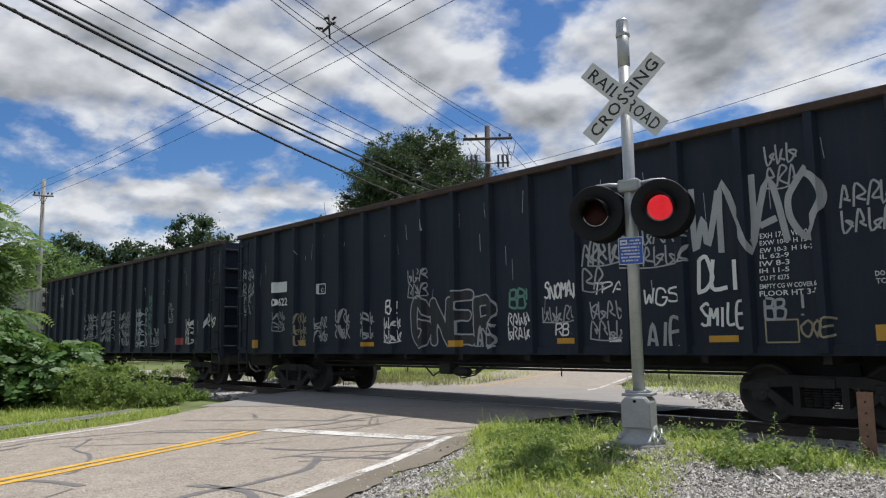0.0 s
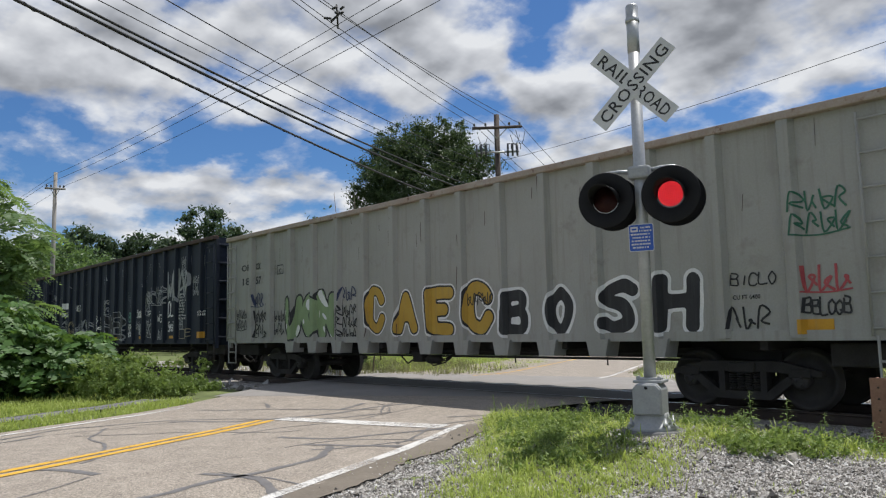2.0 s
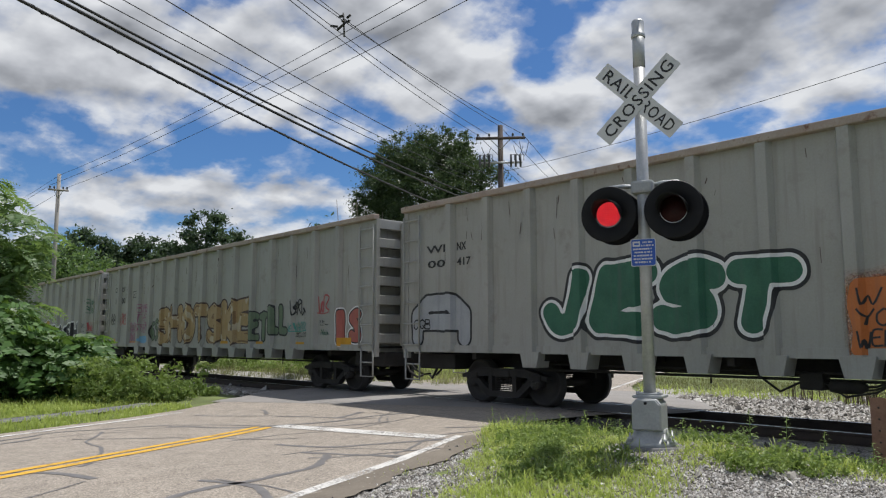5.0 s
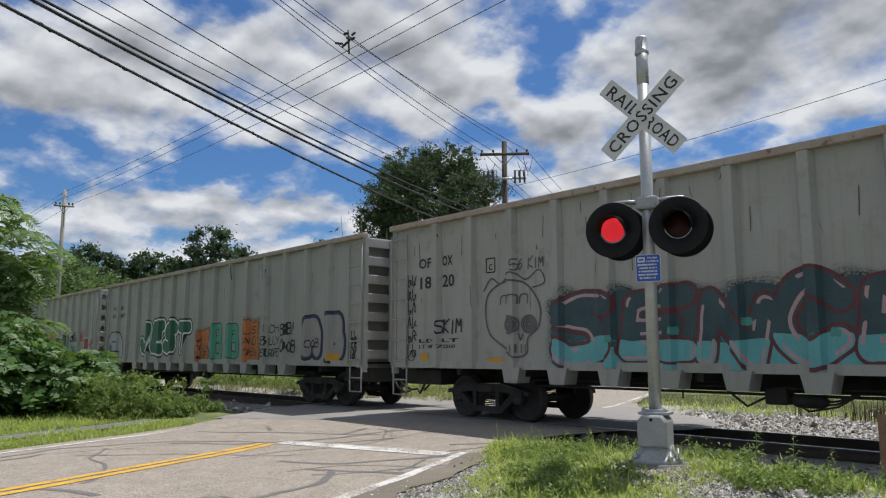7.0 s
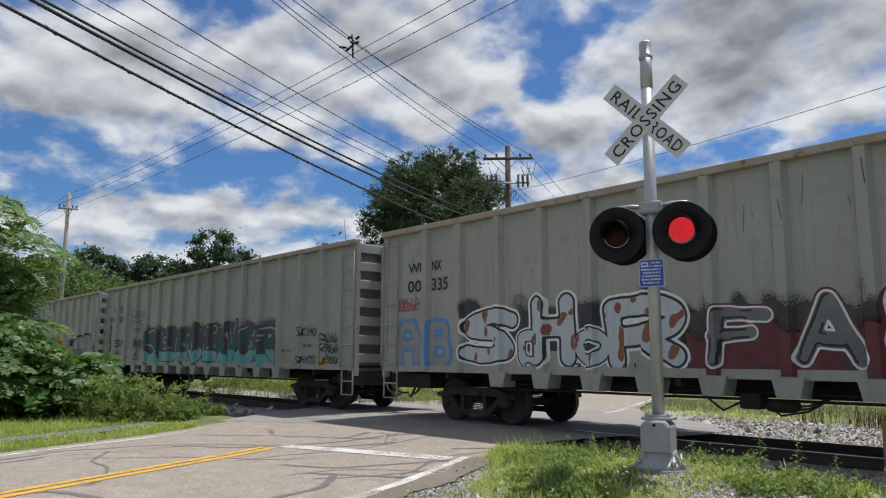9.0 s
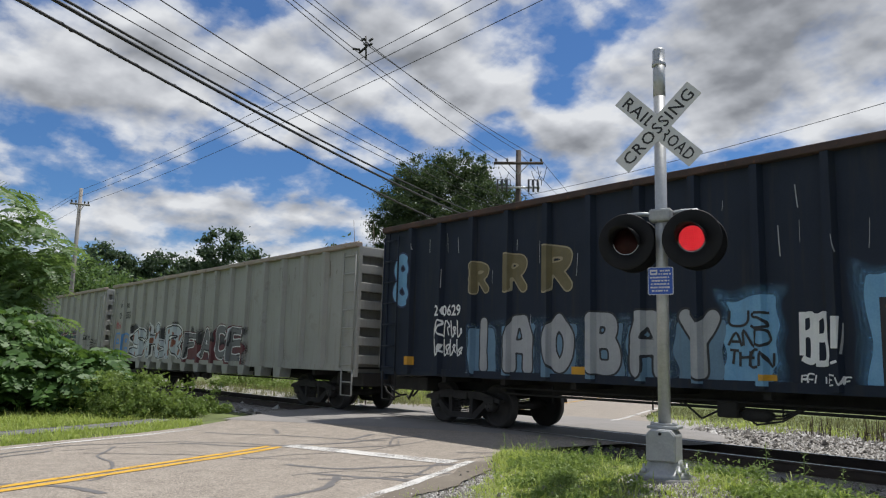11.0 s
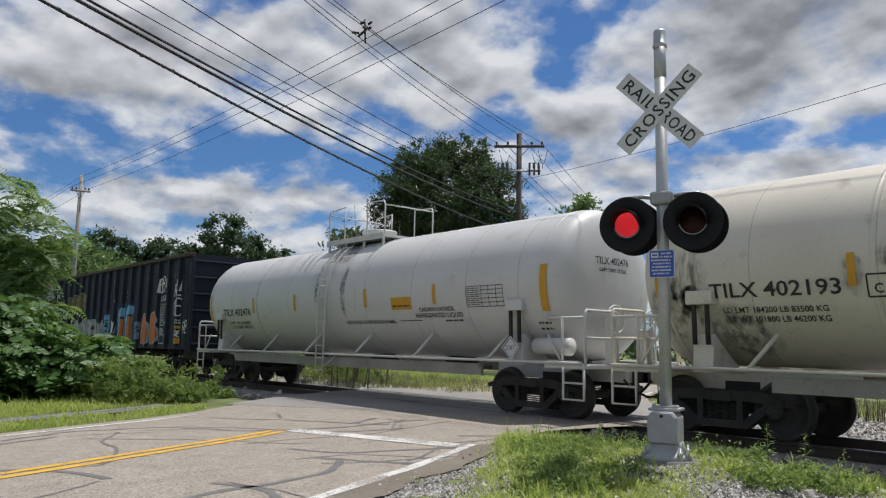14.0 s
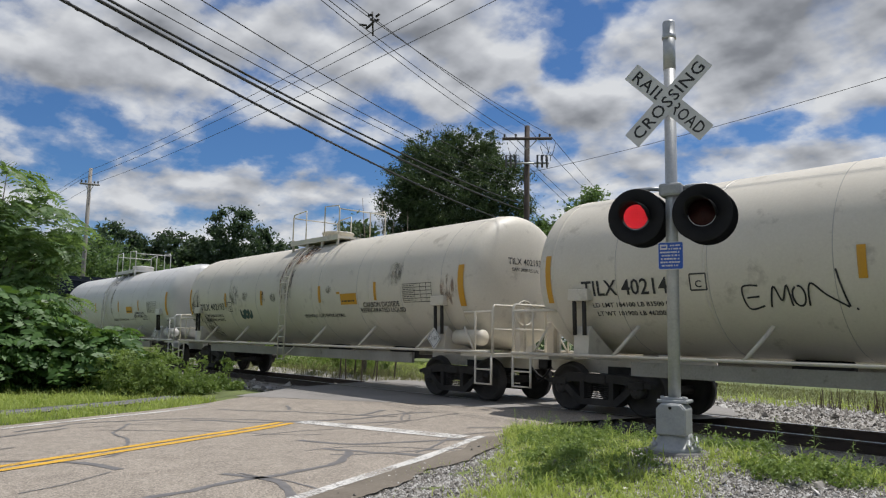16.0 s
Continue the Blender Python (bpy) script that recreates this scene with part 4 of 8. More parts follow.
        for y in (-1.52, 1.52):
            bm = bmesh.new()
            xo, xi = e - sg * 0.41, e + sg * 0.08
            tube(bm, [(xo, y, 1.0), (xo, y, 0.42), (xi, y, 0.42), (xi, y, 1.0)], 0.026, 6)
            tube(bm, [(xo, y, 0.72), (xi, y, 0.72)], 0.02, 6)
            part("step", bm, paint, car)
        coupler(car, e - sg * 0.42, -sg)
    add_trucks(car, (1.35, L - 1.35))
    KEYED_CARS.append((car, x))
    return car


GREY = "tall grey ribbed steel open freight car with spray-painted lettering"
BLACK = "tall black ribbed steel open freight car with spray-painted lettering"
CARS = {}
for key, x, style in (("grey_a", -62.2, "grey"), ("black_a", -41.55, "black"), ("black_b", -21.25, "black"), ("grey_b", -1.21, "grey"), ("grey_c", 19.23, "grey"), ("grey_d", 39.85, "grey"), ("grey_e", 60.51, "grey"), ("grey_f", 81.19, "grey"), ("black_c", 101.87, "black")):
    CARS[key] = gondola(x, style, GREY if style == "grey" else BLACK)
for key, x, paint, lab in (("tank_a", 122.95, "tank_white", "long white tank car with yellow stripes and black lettering"), ("tank_b", 140.85, "tank_cream", "cream tank car with rust-stained top and black lettering"), ("tank_c", 158.75, "tank_cream", "cream tank car with black lettering and a painted scrawl")):
    CARS[key] = tank_car(x, paint, lab)


# ---- paint on the cars ----
SPRAY = {
    "azure": ((0.07, 0.22, 0.52), (0.10, 0.28, 0.60)),
    "tan": ((0.44, 0.36, 0.24), (0.52, 0.45, 0.33)), "ochre_dark": ((0.17, 0.09, 0.03), (0.24, 0.14, 0.06)), "moss": ((0.10, 0.145, 0.085), (0.15, 0.20, 0.125)), "rust_paint": ((0.22, 0.07, 0.04), (0.28, 0.10, 0.06)),
    "ink": ((0.012, 0.012, 0.014), (0.03, 0.03, 0.032)), "navy": ((0.02, 0.03, 0.08), (0.035, 0.05, 0.12)), "lime": ((0.20, 0.28, 0.13), (0.27, 0.36, 0.19)),
    "gold": ((0.42, 0.25, 0.03), (0.50, 0.32, 0.05)), "chalk": ((0.80, 0.80, 0.78), (0.66, 0.66, 0.65)), "forest": ((0.02, 0.10, 0.06), (0.04, 0.15, 0.09)),
    "crimson": ((0.36, 0.05, 0.06), (0.45, 0.10, 0.10)), "ochre": ((0.34, 0.22, 0.08), (0.42, 0.30, 0.16)), "umber": ((0.05, 0.025, 0.02), (0.09, 0.05, 0.04)),
    "plum": ((0.28, 0.10, 0.18), (0.35, 0.15, 0.24)), "teal": ((0.05, 0.26, 0.22), (0.08, 0.32, 0.28)), "brick_red": ((0.34, 0.09, 0.07), (0.42, 0.14, 0.11)),
    "amber": ((0.60, 0.31, 0.02), (0.52, 0.26, 0.02)), "orange": ((0.46, 0.13, 0.03), (0.54, 0.18, 0.05)), "mint": ((0.07, 0.30, 0.20), (0.10, 0.36, 0.26)),
    "pewter": ((0.13, 0.13, 0.135), (0.19, 0.19, 0.195)), "graphite": ((0.08, 0.08, 0.08), (0.14, 0.14, 0.14)), "petrol": ((0.022, 0.052, 0.066), (0.045, 0.09, 0.10)),
    "maroon": ((0.10, 0.018, 0.025), (0.15, 0.035, 0.04)), "turquoise": ((0.10, 0.34, 0.36), (0.15, 0.42, 0.44)), "pink": ((0.42, 0.26, 0.28), (0.48, 0.32, 0.33)),
    "sky": ((0.13, 0.31, 0.50), (0.20, 0.40, 0.58)), "grey_fill": ((0.27, 0.26, 0.24), (0.31, 0.30, 0.28)), "frost": ((0.42, 0.48, 0.52), (0.52, 0.55, 0.57)),
    "soot": ((0.03, 0.03, 0.032), (0.06, 0.058, 0.058)), "olive": ((0.12, 0.10, 0.045), (0.17, 0.14, 0.07)), "khaki": ((0.28, 0.24, 0.15), (0.34, 0.30, 0.20)),
    "coal": ((0.012, 0.014, 0.018), (0.022, 0.024, 0.028)), "steel_blue": ((0.10, 0.18, 0.26), (0.14, 0.24, 0.33)), "silver": ((0.30, 0.31, 0.32), (0.38, 0.39, 0.40)),
    "viridian": ((0.08, 0.22, 0.17), (0.12, 0.28, 0.22)),
}
for key, (a, b) in SPRAY.items():
    MAT["spray_" + key] = surface("spray_" + key, a, b, 0.6, 2.5, 40, bump=0.04, streak=tuple(0.75 * c + 0.04 for c in a))
TANK_R, TANK_Z, TANK_L = 1.55, 2.66, 16.45
LAYER = [0]


def on_car(car, me, lift, name, colour, label=""):
    """Lays a flat painted shape, drawn in x and z, on the side of a car."""
    LAYER[0] += 1
    lift += LAYER[0] * 0.000004
    me.materials.clear()
    me.materials.append(MAT["spray_" + colour])
    if car.startswith("tank"):
        ob = CARS[car]
        bm = bmesh.new()
        bm.from_mesh(me)
        z0, z1 = min(v.co.z for v in bm.verts), max(v.co.z for v in bm.verts)
        z = math.ceil(z0 / 0.08) * 0.08
        while z < z1:
            bmesh.ops.bisect_plane(bm, geom=bm.verts[:] + bm.edges[:] + bm.faces[:], plane_co=(0, 0, z), plane_no=(0, 0, 1))
            z += 0.08
        for v in bm.verts:
            v.co.x += 0.55
            d = max(-1.0, min(1.0, (v.co.z - TANK_Z) / TANK_R))
            v.co.y = -math.sqrt(1 - d * d) * (TANK_R + 0.002 + lift - v.co.y)
        bm.to_mesh(me)
        bm.free()
        return part_mesh(name, me, ob, label)
    ob, ribs, y, deep = CARS[car]
    for v in me.vertices:
        v.co.y += y - lift
    return part_mesh(name, rib_conform(me, ribs, deep), ob, label)


def fit_box(me, x0, x1, z0, z1):
    co = np.array([v.co[:] for v in me.vertices])
    lo, hi = co.min(0), co.max(0)
    for v in me.vertices:
        v.co.x = x0 + (v.co.x - lo[0]) / (hi[0] - lo[0]) * (x1 - x0)
        v.co.z = z0 + (v.co.z - lo[2]) / (hi[2] - lo[2]) * (z1 - z0)
    return me


def words(car, text, x0, x1, z0, z1, colour):
    ob = on_car(car, fit_box(letters(text, 1.0, 1.0, 0.012 if len(text) > 5 else 0.02), x0, x1, z0, z1), 0.0065, "lettering", colour, "stencilled " + {"ink": "black", "chalk": "white"}.get(colour, colour) + " lettering")
    if len(text) > 1:
        tagged(ob, kind="stuff")


# single-line letters on a grid of 8 by 9; a stroke that starts with ~ is drawn as a curve
GLYPHS = {
    "A": "00 49 80/23 63", "a": "00 06 29 69 86 80/04 84", "B": "00 09/~09 69 77 55 05/~05 65 83 70 00", "C": "~87 59 19 05 11 50 82", "D": "00 09/~09 59 86 83 50 00", "E": "89 09 00 80/05 65",
    "F": "89 09 00/05 65", "G": "~87 59 19 05 11 50 82/82 84 54", "H": "00 09/80 89/05 85", "I": "40 49", "J": "~69 62 50 20 02", "K": "00 09/89 04 80", "L": "09 00 80",
    "M": "00 19 44 79 80", "N": "00 09 80 89", "O": "~49 17 05 12 40 72 85 77 49", "P": "00 09/~09 69 87 65 04", "Q": "~49 17 05 12 40 72 85 77 49/53 80",
    "R": "00 09/~09 69 87 65 04/44 80", "S": "~88 59 18 16 55 73 71 30 01", "T": "09 89/49 40", "U": "~09 03 20 60 83 89", "V": "09 40 89", "W": "09 20 45 60 89",
    "X": "00 89/09 80", "Y": "09 45 89/45 40", "Z": "09 89 00 80", "!": "49 43/41 40", "6": "~79 38 04 11 40 72 74 45 13", "5": "~79 09 05 55 83 60 01", "8": "~45 17 49 77 45 12 40 72 45"}


def glyph(ch, x0, x1, z0, z1, slant=0.0, wob=0.0, rng=None):
    """The strokes of one letter, fitted to a box, as lines of points."""
    out = []
    for run in GLYPHS[ch].split("/"):
        curve = run[0] == "~"
        pts = []
        for p in run.lstrip("~").split():
            u, v = int(p[0]) / 8, int(p[1]) / 9
            if wob:
                u, v = u + rng.uniform(-wob, wob), v + rng.uniform(-wob, wob)
            pts.append((x0 + (x1 - x0) * (u + slant * (v - 0.5)), z0 + (z1 - z0) * v))
        out.append(smooth_line(pts, 5) if curve else pts)
    return out


def spread(f, gx, gz, name="graffiti"):
    """A flat sheet where a field over a grid is below zero, with smooth edges."""
    ids, verts, faces = {}, [], []
    f = f.tolist()
    ni, nj = len(gx), len(gz)

    def corner(i, j):
        if (i, j) not in ids:
            ids[i, j] = len(verts)
            verts.append((gx[i], 0.0, gz[j]))
        return ids[i, j]

    def edge(a, b):
        key = (min(a, b), max(a, b))
        if key not in ids:
            (i, j), (k, m) = key
            t = f[i][j] / (f[i][j] - f[k][m])
            ids[key] = len(verts)
            verts.append((gx[i] + (gx[k] - gx[i]) * t, 0.0, gz[j] + (gz[m] - gz[j]) * t))
        return ids[key]
    for i in range(ni - 1):
        fi, fk = f[i], f[i + 1]
        for j in range(nj - 1):
            if fi[j] >= 0 and fk[j] >= 0 and fi[j + 1] >= 0 and fk[j + 1] >= 0:
                continue
            ring = ((i, j), (i + 1, j), (i + 1, j + 1), (i, j + 1))
            face = []
            for a, b in zip(ring, ring[1:] + ring[:1]):
                ia, ib = f[a[0]][a[1]] < 0, f[b[0]][b[1]] < 0
                if ia:
                    face.append(corner(*a))
                if ia != ib:
                    face.append(edge(a, b))
            if len(face) > 2:
                faces.append(face)
    me = bpy.data.meshes.new(name)
    me.from_pydata(verts, [], faces)
    return me


def reach(lines, gx, gz):
    """How far each point of a grid lies from the nearest stroke."""
    px, pz = np.meshgrid(gx, gz, indexing="ij")
    best = np.full(px.shape, 99.0)
    for pts in lines:
        for (ax, az), (bx, bz) in zip(pts, pts[1:]):
            dx, dz = bx - ax, bz - az
            k = np.clip(((px - ax) * dx + (pz - az) * dz) / max(dx * dx + dz * dz, 1e-9), 0, 1)
            best = np.minimum(best, np.hypot(px - ax - k * dx, pz - az - k * dz))
    return best, px, pz


def ripple(px, pz, seed, size=0.3):
    """A soft unevenness of the spray's edge, about -1 to 1."""
    rng = np.random.default_rng(seed)
    out = np.zeros(px.shape)
    for k in range(5):
        a, ph = rng.uniform(0, 2 * math.pi, 2)
        out += np.sin((px * math.cos(a) + pz * math.sin(a)) * 2 * math.pi / (size * rng.uniform(0.5, 1.6)) + ph)
    return out / 3


def bubble(car, text, x0, x1, z0, z1, fill, edge, halo=None, fat=0.2, lean=0.0, wob=0.05, inlay=None, shine=None, foot=None, lap=0.06, rim=None):
    """Swollen letters: each a fat stroke with an outline, and where given an outer rim, patches of a second colour, a thin inner line, and a lower part in another colour."""
    rng = random.Random(text + car)
    n = len(text)
    step = (x1 - x0) / n
    for i, ch in enumerate(text):
        a, b = x0 + step * (i - lap * (i > 0)), x0 + step * (i + 1 + lap * (i < n - 1))
        c, d = z0 + (z1 - z0) * rng.uniform(0, 0.04), z1 - (z1 - z0) * rng.uniform(0, 0.12) * (n > 1)
        w = 0.66 * fat * min(b - a, (d - c) * 0.85)
        edge_w = rim or max(0.03, w * 0.30)
        out = w + edge_w * (2 if halo else 1)
        lines = glyph(ch, a + out, b - out, c + out, d - out, lean, wob, rng)
        cell = 0.04
        gx, gz = np.arange(a - 0.25, b + 0.25, cell), np.arange(c - 0.08, d + 0.08, cell)
        far, px, pz = reach(lines, gx, gz)
        far = far + ripple(px, pz, i + 7, 0.5) * 0.012
        lift = i * 0.00012
        for grow, colour, up in ([(2 * edge_w, halo, 0.002)] if halo else []) + [(edge_w, edge, 0.003), (0.0, fill, 0.0042)]:
            on_car(car, spread(far - w - grow, gx, gz), up + lift, "graffiti", colour, "spray-painted " + colour.replace("_", " ") + " letter shape" if colour == fill else "")
        if foot:
            cut = c + (d - c) * 0.36 + ripple(px, pz, 3, 0.9) * 0.05
            f = np.maximum(far - w, pz - cut)
            if (f < 0).any():
                on_car(car, spread(f, gx, gz), 0.0048 + lift, "graffiti", foot)
        if inlay:
            f = np.maximum(far - w * 0.96, 0.5 + ripple(px, pz, i * 5 + 1, 0.5))
            if (f < 0).any():
                tagged(on_car(car, spread(f, gx, gz), 0.0050 + lift, "graffiti", inlay), kind="stuff")
        if shine:
            f = np.abs(far - w * 0.66) - max(0.02, 0.16 * w)
            f = np.maximum(f, ripple(px, pz, i * 3 + int(a * 7), 0.8) + 0.1)
            if (f < 0).any():
                tagged(on_car(car, spread(f, gx, gz), 0.0054 + lift, "graffiti", shine), kind="stuff")


def mist(colour, alpha):
    """A thin overspray of a colour, through which the paint below shows."""
    key = "%s_mist_%d" % (colour, round(alpha * 100))
    if "spray_" + key not in MAT:
        m, n = material(key)
        vec = n.add("ShaderNodeTexCoord").outputs["Object"]
        bsdf = n.add("ShaderNodeBsdfPrincipled", Base_Color=(*SPRAY[colour][0], 1), Roughness=0.7)
        fac = n.ramp(n.noise(vec, 34.0, 6.0, 0.75), (0.38, (0.0,) * 3), (0.68, (min(1.0, alpha * 2.2),) * 3))
        mixed = n.add("ShaderNodeMixShader", Fac=fac, i1=n.add("ShaderNodeBsdfTransparent").outputs[0], i2=bsdf.outputs[0])
        n.add("ShaderNodeOutputMaterial", Surface=mixed.outputs[0])
        MAT["spray_" + key] = m
    return key


def backdrop(car, x0, x1, z0, z1, colour, seed, ragged=0.16, lift=0.0006):
    """A sprayed cloud behind a piece, with a billowing top."""
    gx, gz = np.arange(x0 - 0.3, x1 + 0.3, 0.06), np.arange(z0 - 0.06, z1 + 0.45, 0.06)
    px, pz = np.meshgrid(gx, gz, indexing="ij")
    f = np.maximum(np.maximum(np.maximum(x0 - px, px - x1), pz - z1) + ripple(px, pz, seed, 0.8) * ragged, z0 - pz)
    for k, (grow, alpha) in enumerate(((0.17, 0.10), (0.11, 0.18), (0.05, 0.32))):
        g = np.maximum(f - grow, z0 - pz)
        on_car(car, spread(g, gx, gz), lift - 0.0004 + 0.0001 * k, "graffiti", mist(colour, alpha))
    on_car(car, spread(f, gx, gz), lift, "graffiti", colour, colour.replace("_", " ") + " sprayed cloud behind the letters")


def hand(car, text, x0, x1, z0, z1, colour, w=None):
    """Quick handwriting with a spray can, one line of the can for each stroke; / parts the rows."""
    rng = random.Random(text + car + str(x0))
    verts, faces = [], []
    rows_of = text.split("/")
    high = (z1 - z0) / len(rows_of)
    for r, row in enumerate(rows_of):
        za = z1 - high * (r + 0.92)
        step = (x1 - x0) / max(1, len(row))
        for i, ch in enumerate(row):
            if ch in GLYPHS:
                a = x0 + step * i
                up = za + rng.uniform(-0.05, 0.08) * high
                for pts in glyph(ch, a + step * 0.04, a + step * rng.uniform(0.84, 1.0), up, up + high * rng.uniform(0.72, 0.88), 0.12, 0.07, rng):
                    stroke(verts, faces, smooth_line(pts, 4), w or max(0.011, min(0.05, high * 0.055)))
    me = bpy.data.meshes.new("graffiti")
    me.from_pydata(verts, [], faces)
    tagged(on_car(car, me, 0.0072, "graffiti", colour, colour.replace("_", " ") + " spray-painted handwriting"), kind="stuff")


def stroke(verts, faces, pts, w):
    k = len(pts)
    for i, (x, z) in enumerate(pts):
        xa, za = pts[max(i - 1, 0)]
        xb, zb = pts[min(i + 1, k - 1)]
        d = math.hypot(xb - xa, zb - za) or 1
        nx, nz = -(zb - za) / d * w, (xb - xa) / d * w
        deep = -len(faces) * 0.00001
        verts += [(x - nx, deep, z - nz), (x + nx, deep, z + nz)]
        if i:
            q = len(verts) - 4
            faces.append((q, q + 2, q + 3, q + 1))


def smooth_line(pts, n=6):
    out = []
    for i in range(len(pts) - 1):
        p0, p1, p2, p3 = pts[max(i - 1, 0)], pts[i], pts[i + 1], pts[min(i + 2, len(pts) - 1)]
        for k in range(n):
            t = k / n
            out.append(tuple(0.5 * (2 * b + (c - a) * t + (2 * a - 5 * b + 4 * c - d) * t * t + (3 * b - a - 3 * c + d) * t ** 3) for a, b, c, d in zip(p0, p1, p2, p3)))
    return out + [pts[-1]]


def scrawl(car, text, x0, x1, z0, z1, colour):
    """Quick looping strokes that cannot be read."""
    rng = random.Random(text + car)
    w, h = x1 - x0, z1 - z0
    verts, faces = [], []
    rows = max(1, round(h / 0.34))
    for r in range(rows):
        za, zb = z0 + h * r / rows, z0 + h * (r + 0.9) / rows
        n = max(2, round(w / max(0.14, (zb - za) * 0.62)))
        for i in range(n):
            a, b = x0 + w * i / n, x0 + w * (i + 1.02) / n
            up = rng.random() < 0.5
            pts = [(0.05, 0.0 if up else 1.0), (rng.uniform(0.1, 0.4), 1.0 if up else 0.0), (rng.uniform(0.6, 1.0), rng.uniform(0.3, 0.9)), (rng.uniform(0.2, 0.6), rng.uniform(0.3, 0.6)), (rng.uniform(0.8, 1.0), rng.uniform(0.0, 0.3))]
            lean = 0.06 * (b - a)
            stroke(verts, faces, smooth_line([(a + (b - a) * u + lean * v, za + (zb - za) * v) for u, v in pts], 4), max(0.009, min(0.024, (zb - za) * 0.05)))
    if rng.random() < 0.5:
        stroke(verts, faces, smooth_line([(x0, z0), (x0 + w * 0.5, z0 - h * 0.05), (x1, z0 + h * 0.04)]), 0.012)
    me = bpy.data.meshes.new("graffiti")
    me.from_pydata(verts, [], faces)
    tagged(on_car(car, me, 0.0075, "graffiti", colour, colour.replace("_", " ") + " spray-painted tag"), kind="stuff")


def bar(car, text, x0, x1, z0, z1, colour):
    me = bpy.data.meshes.new("patch")
    me.from_pydata([(x0, 0, z0), (x1, 0, z0), (x1, 0, z1), (x0, 0, z1)], [], [(0, 1, 2, 3)])
    on_car(car, me, 0.0062 if text in ("r", "placard") else 0.0022, "reflector" if colour == "amber" else "graffiti", colour, "yellow reflective strip" if colour == "amber" else colour.replace("_", " ") + " painted patch")


def splash(car, text, x0, x1, z0, z1, colour):
    """A sprayed cloud with a ragged rim."""
    rng = random.Random(text + car + str(x0))
    cx, cz = (x0 + x1) / 2, (z0 + z1) / 2
    verts, faces = [(cx, 0, cz)], []
    for k in range(28):
        a = 2 * math.pi * k / 28
        r = rng.uniform(0.75, 1.08)
        sq = 1 / max(abs(math.cos(a)), abs(math.sin(a))) ** 0.7
        verts.append((cx + (x1 - x0) / 2 * r * sq * math.cos(a), 0, cz + (z1 - z0) / 2 * r * sq * math.sin(a)))
        faces.append((0, k + 1, (k + 1) % 28 + 1))
    me = bpy.data.meshes.new("graffiti")
    me.from_pydata(verts, [], faces)
    on_car(car, me, 0.0054 if text in ("w", "st") else 0.001, "graffiti", colour, colour.replace("_", " ") + " sprayed patch")


def plate(car, text, x0, x1, z0, z1, colour):
    verts, faces = [], []
    stroke(verts, faces, [(x0, z0), (x1, z0)], 0.012)
    stroke(verts, faces, [(x1, z0), (x1, z1)], 0.012)
    stroke(verts, faces, [(x1, z1), (x0, z1)], 0.012)
    stroke(verts, faces, [(x0, z1), (x0, z0)], 0.012)
    me = bpy.data.meshes.new("frame")
    me.from_pydata(verts, [], faces)
    on_car(car, me, 0.006, "stencil", colour)
    if text:
        w = (x1 - x0) * 0.3
        words(car, text, x0 + w, x1 - w, z0 + (z1 - z0) * 0.15, z0 + (z1 - z0) * 0.6, colour)


def skull(car, text, x0, x1, z0, z1, colour):
    def at_(u, v):
        return x0 + (x1 - x0) * u, z0 + (z1 - z0) * v
    verts, faces = [], []

    def run(pts, w=0.02):
        stroke(verts, faces, smooth_line([at_(u, v) for u, v in pts]), w)
    run([(0.35, 0.12), (0.12, 0.28), (0.05, 0.55), (0.12, 0.78), (0.4, 0.9), (0.7, 0.85), (0.9, 0.6), (0.88, 0.35), (0.72, 0.22), (0.7, 0.05), (0.55, 0.0), (0.45, 0.06), (0.35, 0.12)])
    run([(0.02, 0.8), (0.15, 0.95), (0.3, 0.88), (0.5, 1.0), (0.7, 0.9), (0.9, 1.0), (0.98, 0.85), (0.8, 0.8)], 0.016)
    for cx in (0.48, 0.74):
        for r in (0.11, 0.08, 0.05, 0.025):
            run([(cx + r * math.cos(a), 0.38 + r * 0.9 * math.sin(a)) for a in [k * math.pi / 4 for k in range(9)]], 0.022)
    run([(0.58, 0.28), (0.61, 0.2), (0.65, 0.27)], 0.02)
    for u in (0.5, 0.56, 0.62, 0.68):
        run([(u, 0.15), (u, 0.05)], 0.012)
    for u in (0.3, 0.45, 0.6):
        run([(u, 0.62), (u + 0.02, 0.72), (u + 0.12, 0.72), (u + 0.12, 0.62)], 0.014)
    me = bpy.data.meshes.new("graffiti")
    me.from_pydata(verts, [], faces)
    on_car(car, me, 0.0075, "graffiti", colour, "grey outline drawing of a skull")


def table(car, text, x0, x1, z0, z1, colour):
    verts, faces = [], []
    for k in range(6):
        z = z0 + (z1 - z0) * (k / 5 * 0.88)
        stroke(verts, faces, [(x0, z), (x1, z)], 0.006)
    for u in (0, 0.42, 0.62, 0.82, 1):
        stroke(verts, faces, [(x0 + (x1 - x0) * u, z0), (x0 + (x1 - x0) * u, z0 + (z1 - z0) * 0.88)], 0.006)
    me = bpy.data.meshes.new("table")
    me.from_pydata(verts, [], faces)
    on_car(car, me, 0.006, "stencil", colour, "stencilled black test table")
    for k in range(5):
        rows(car, "", x0 + 0.03, x0 + (x1 - x0) * 0.38, z0 + (z1 - z0) * (k / 5 * 0.88 + 0.06), z0 + (z1 - z0) * (k / 5 * 0.88 + 0.12), colour)


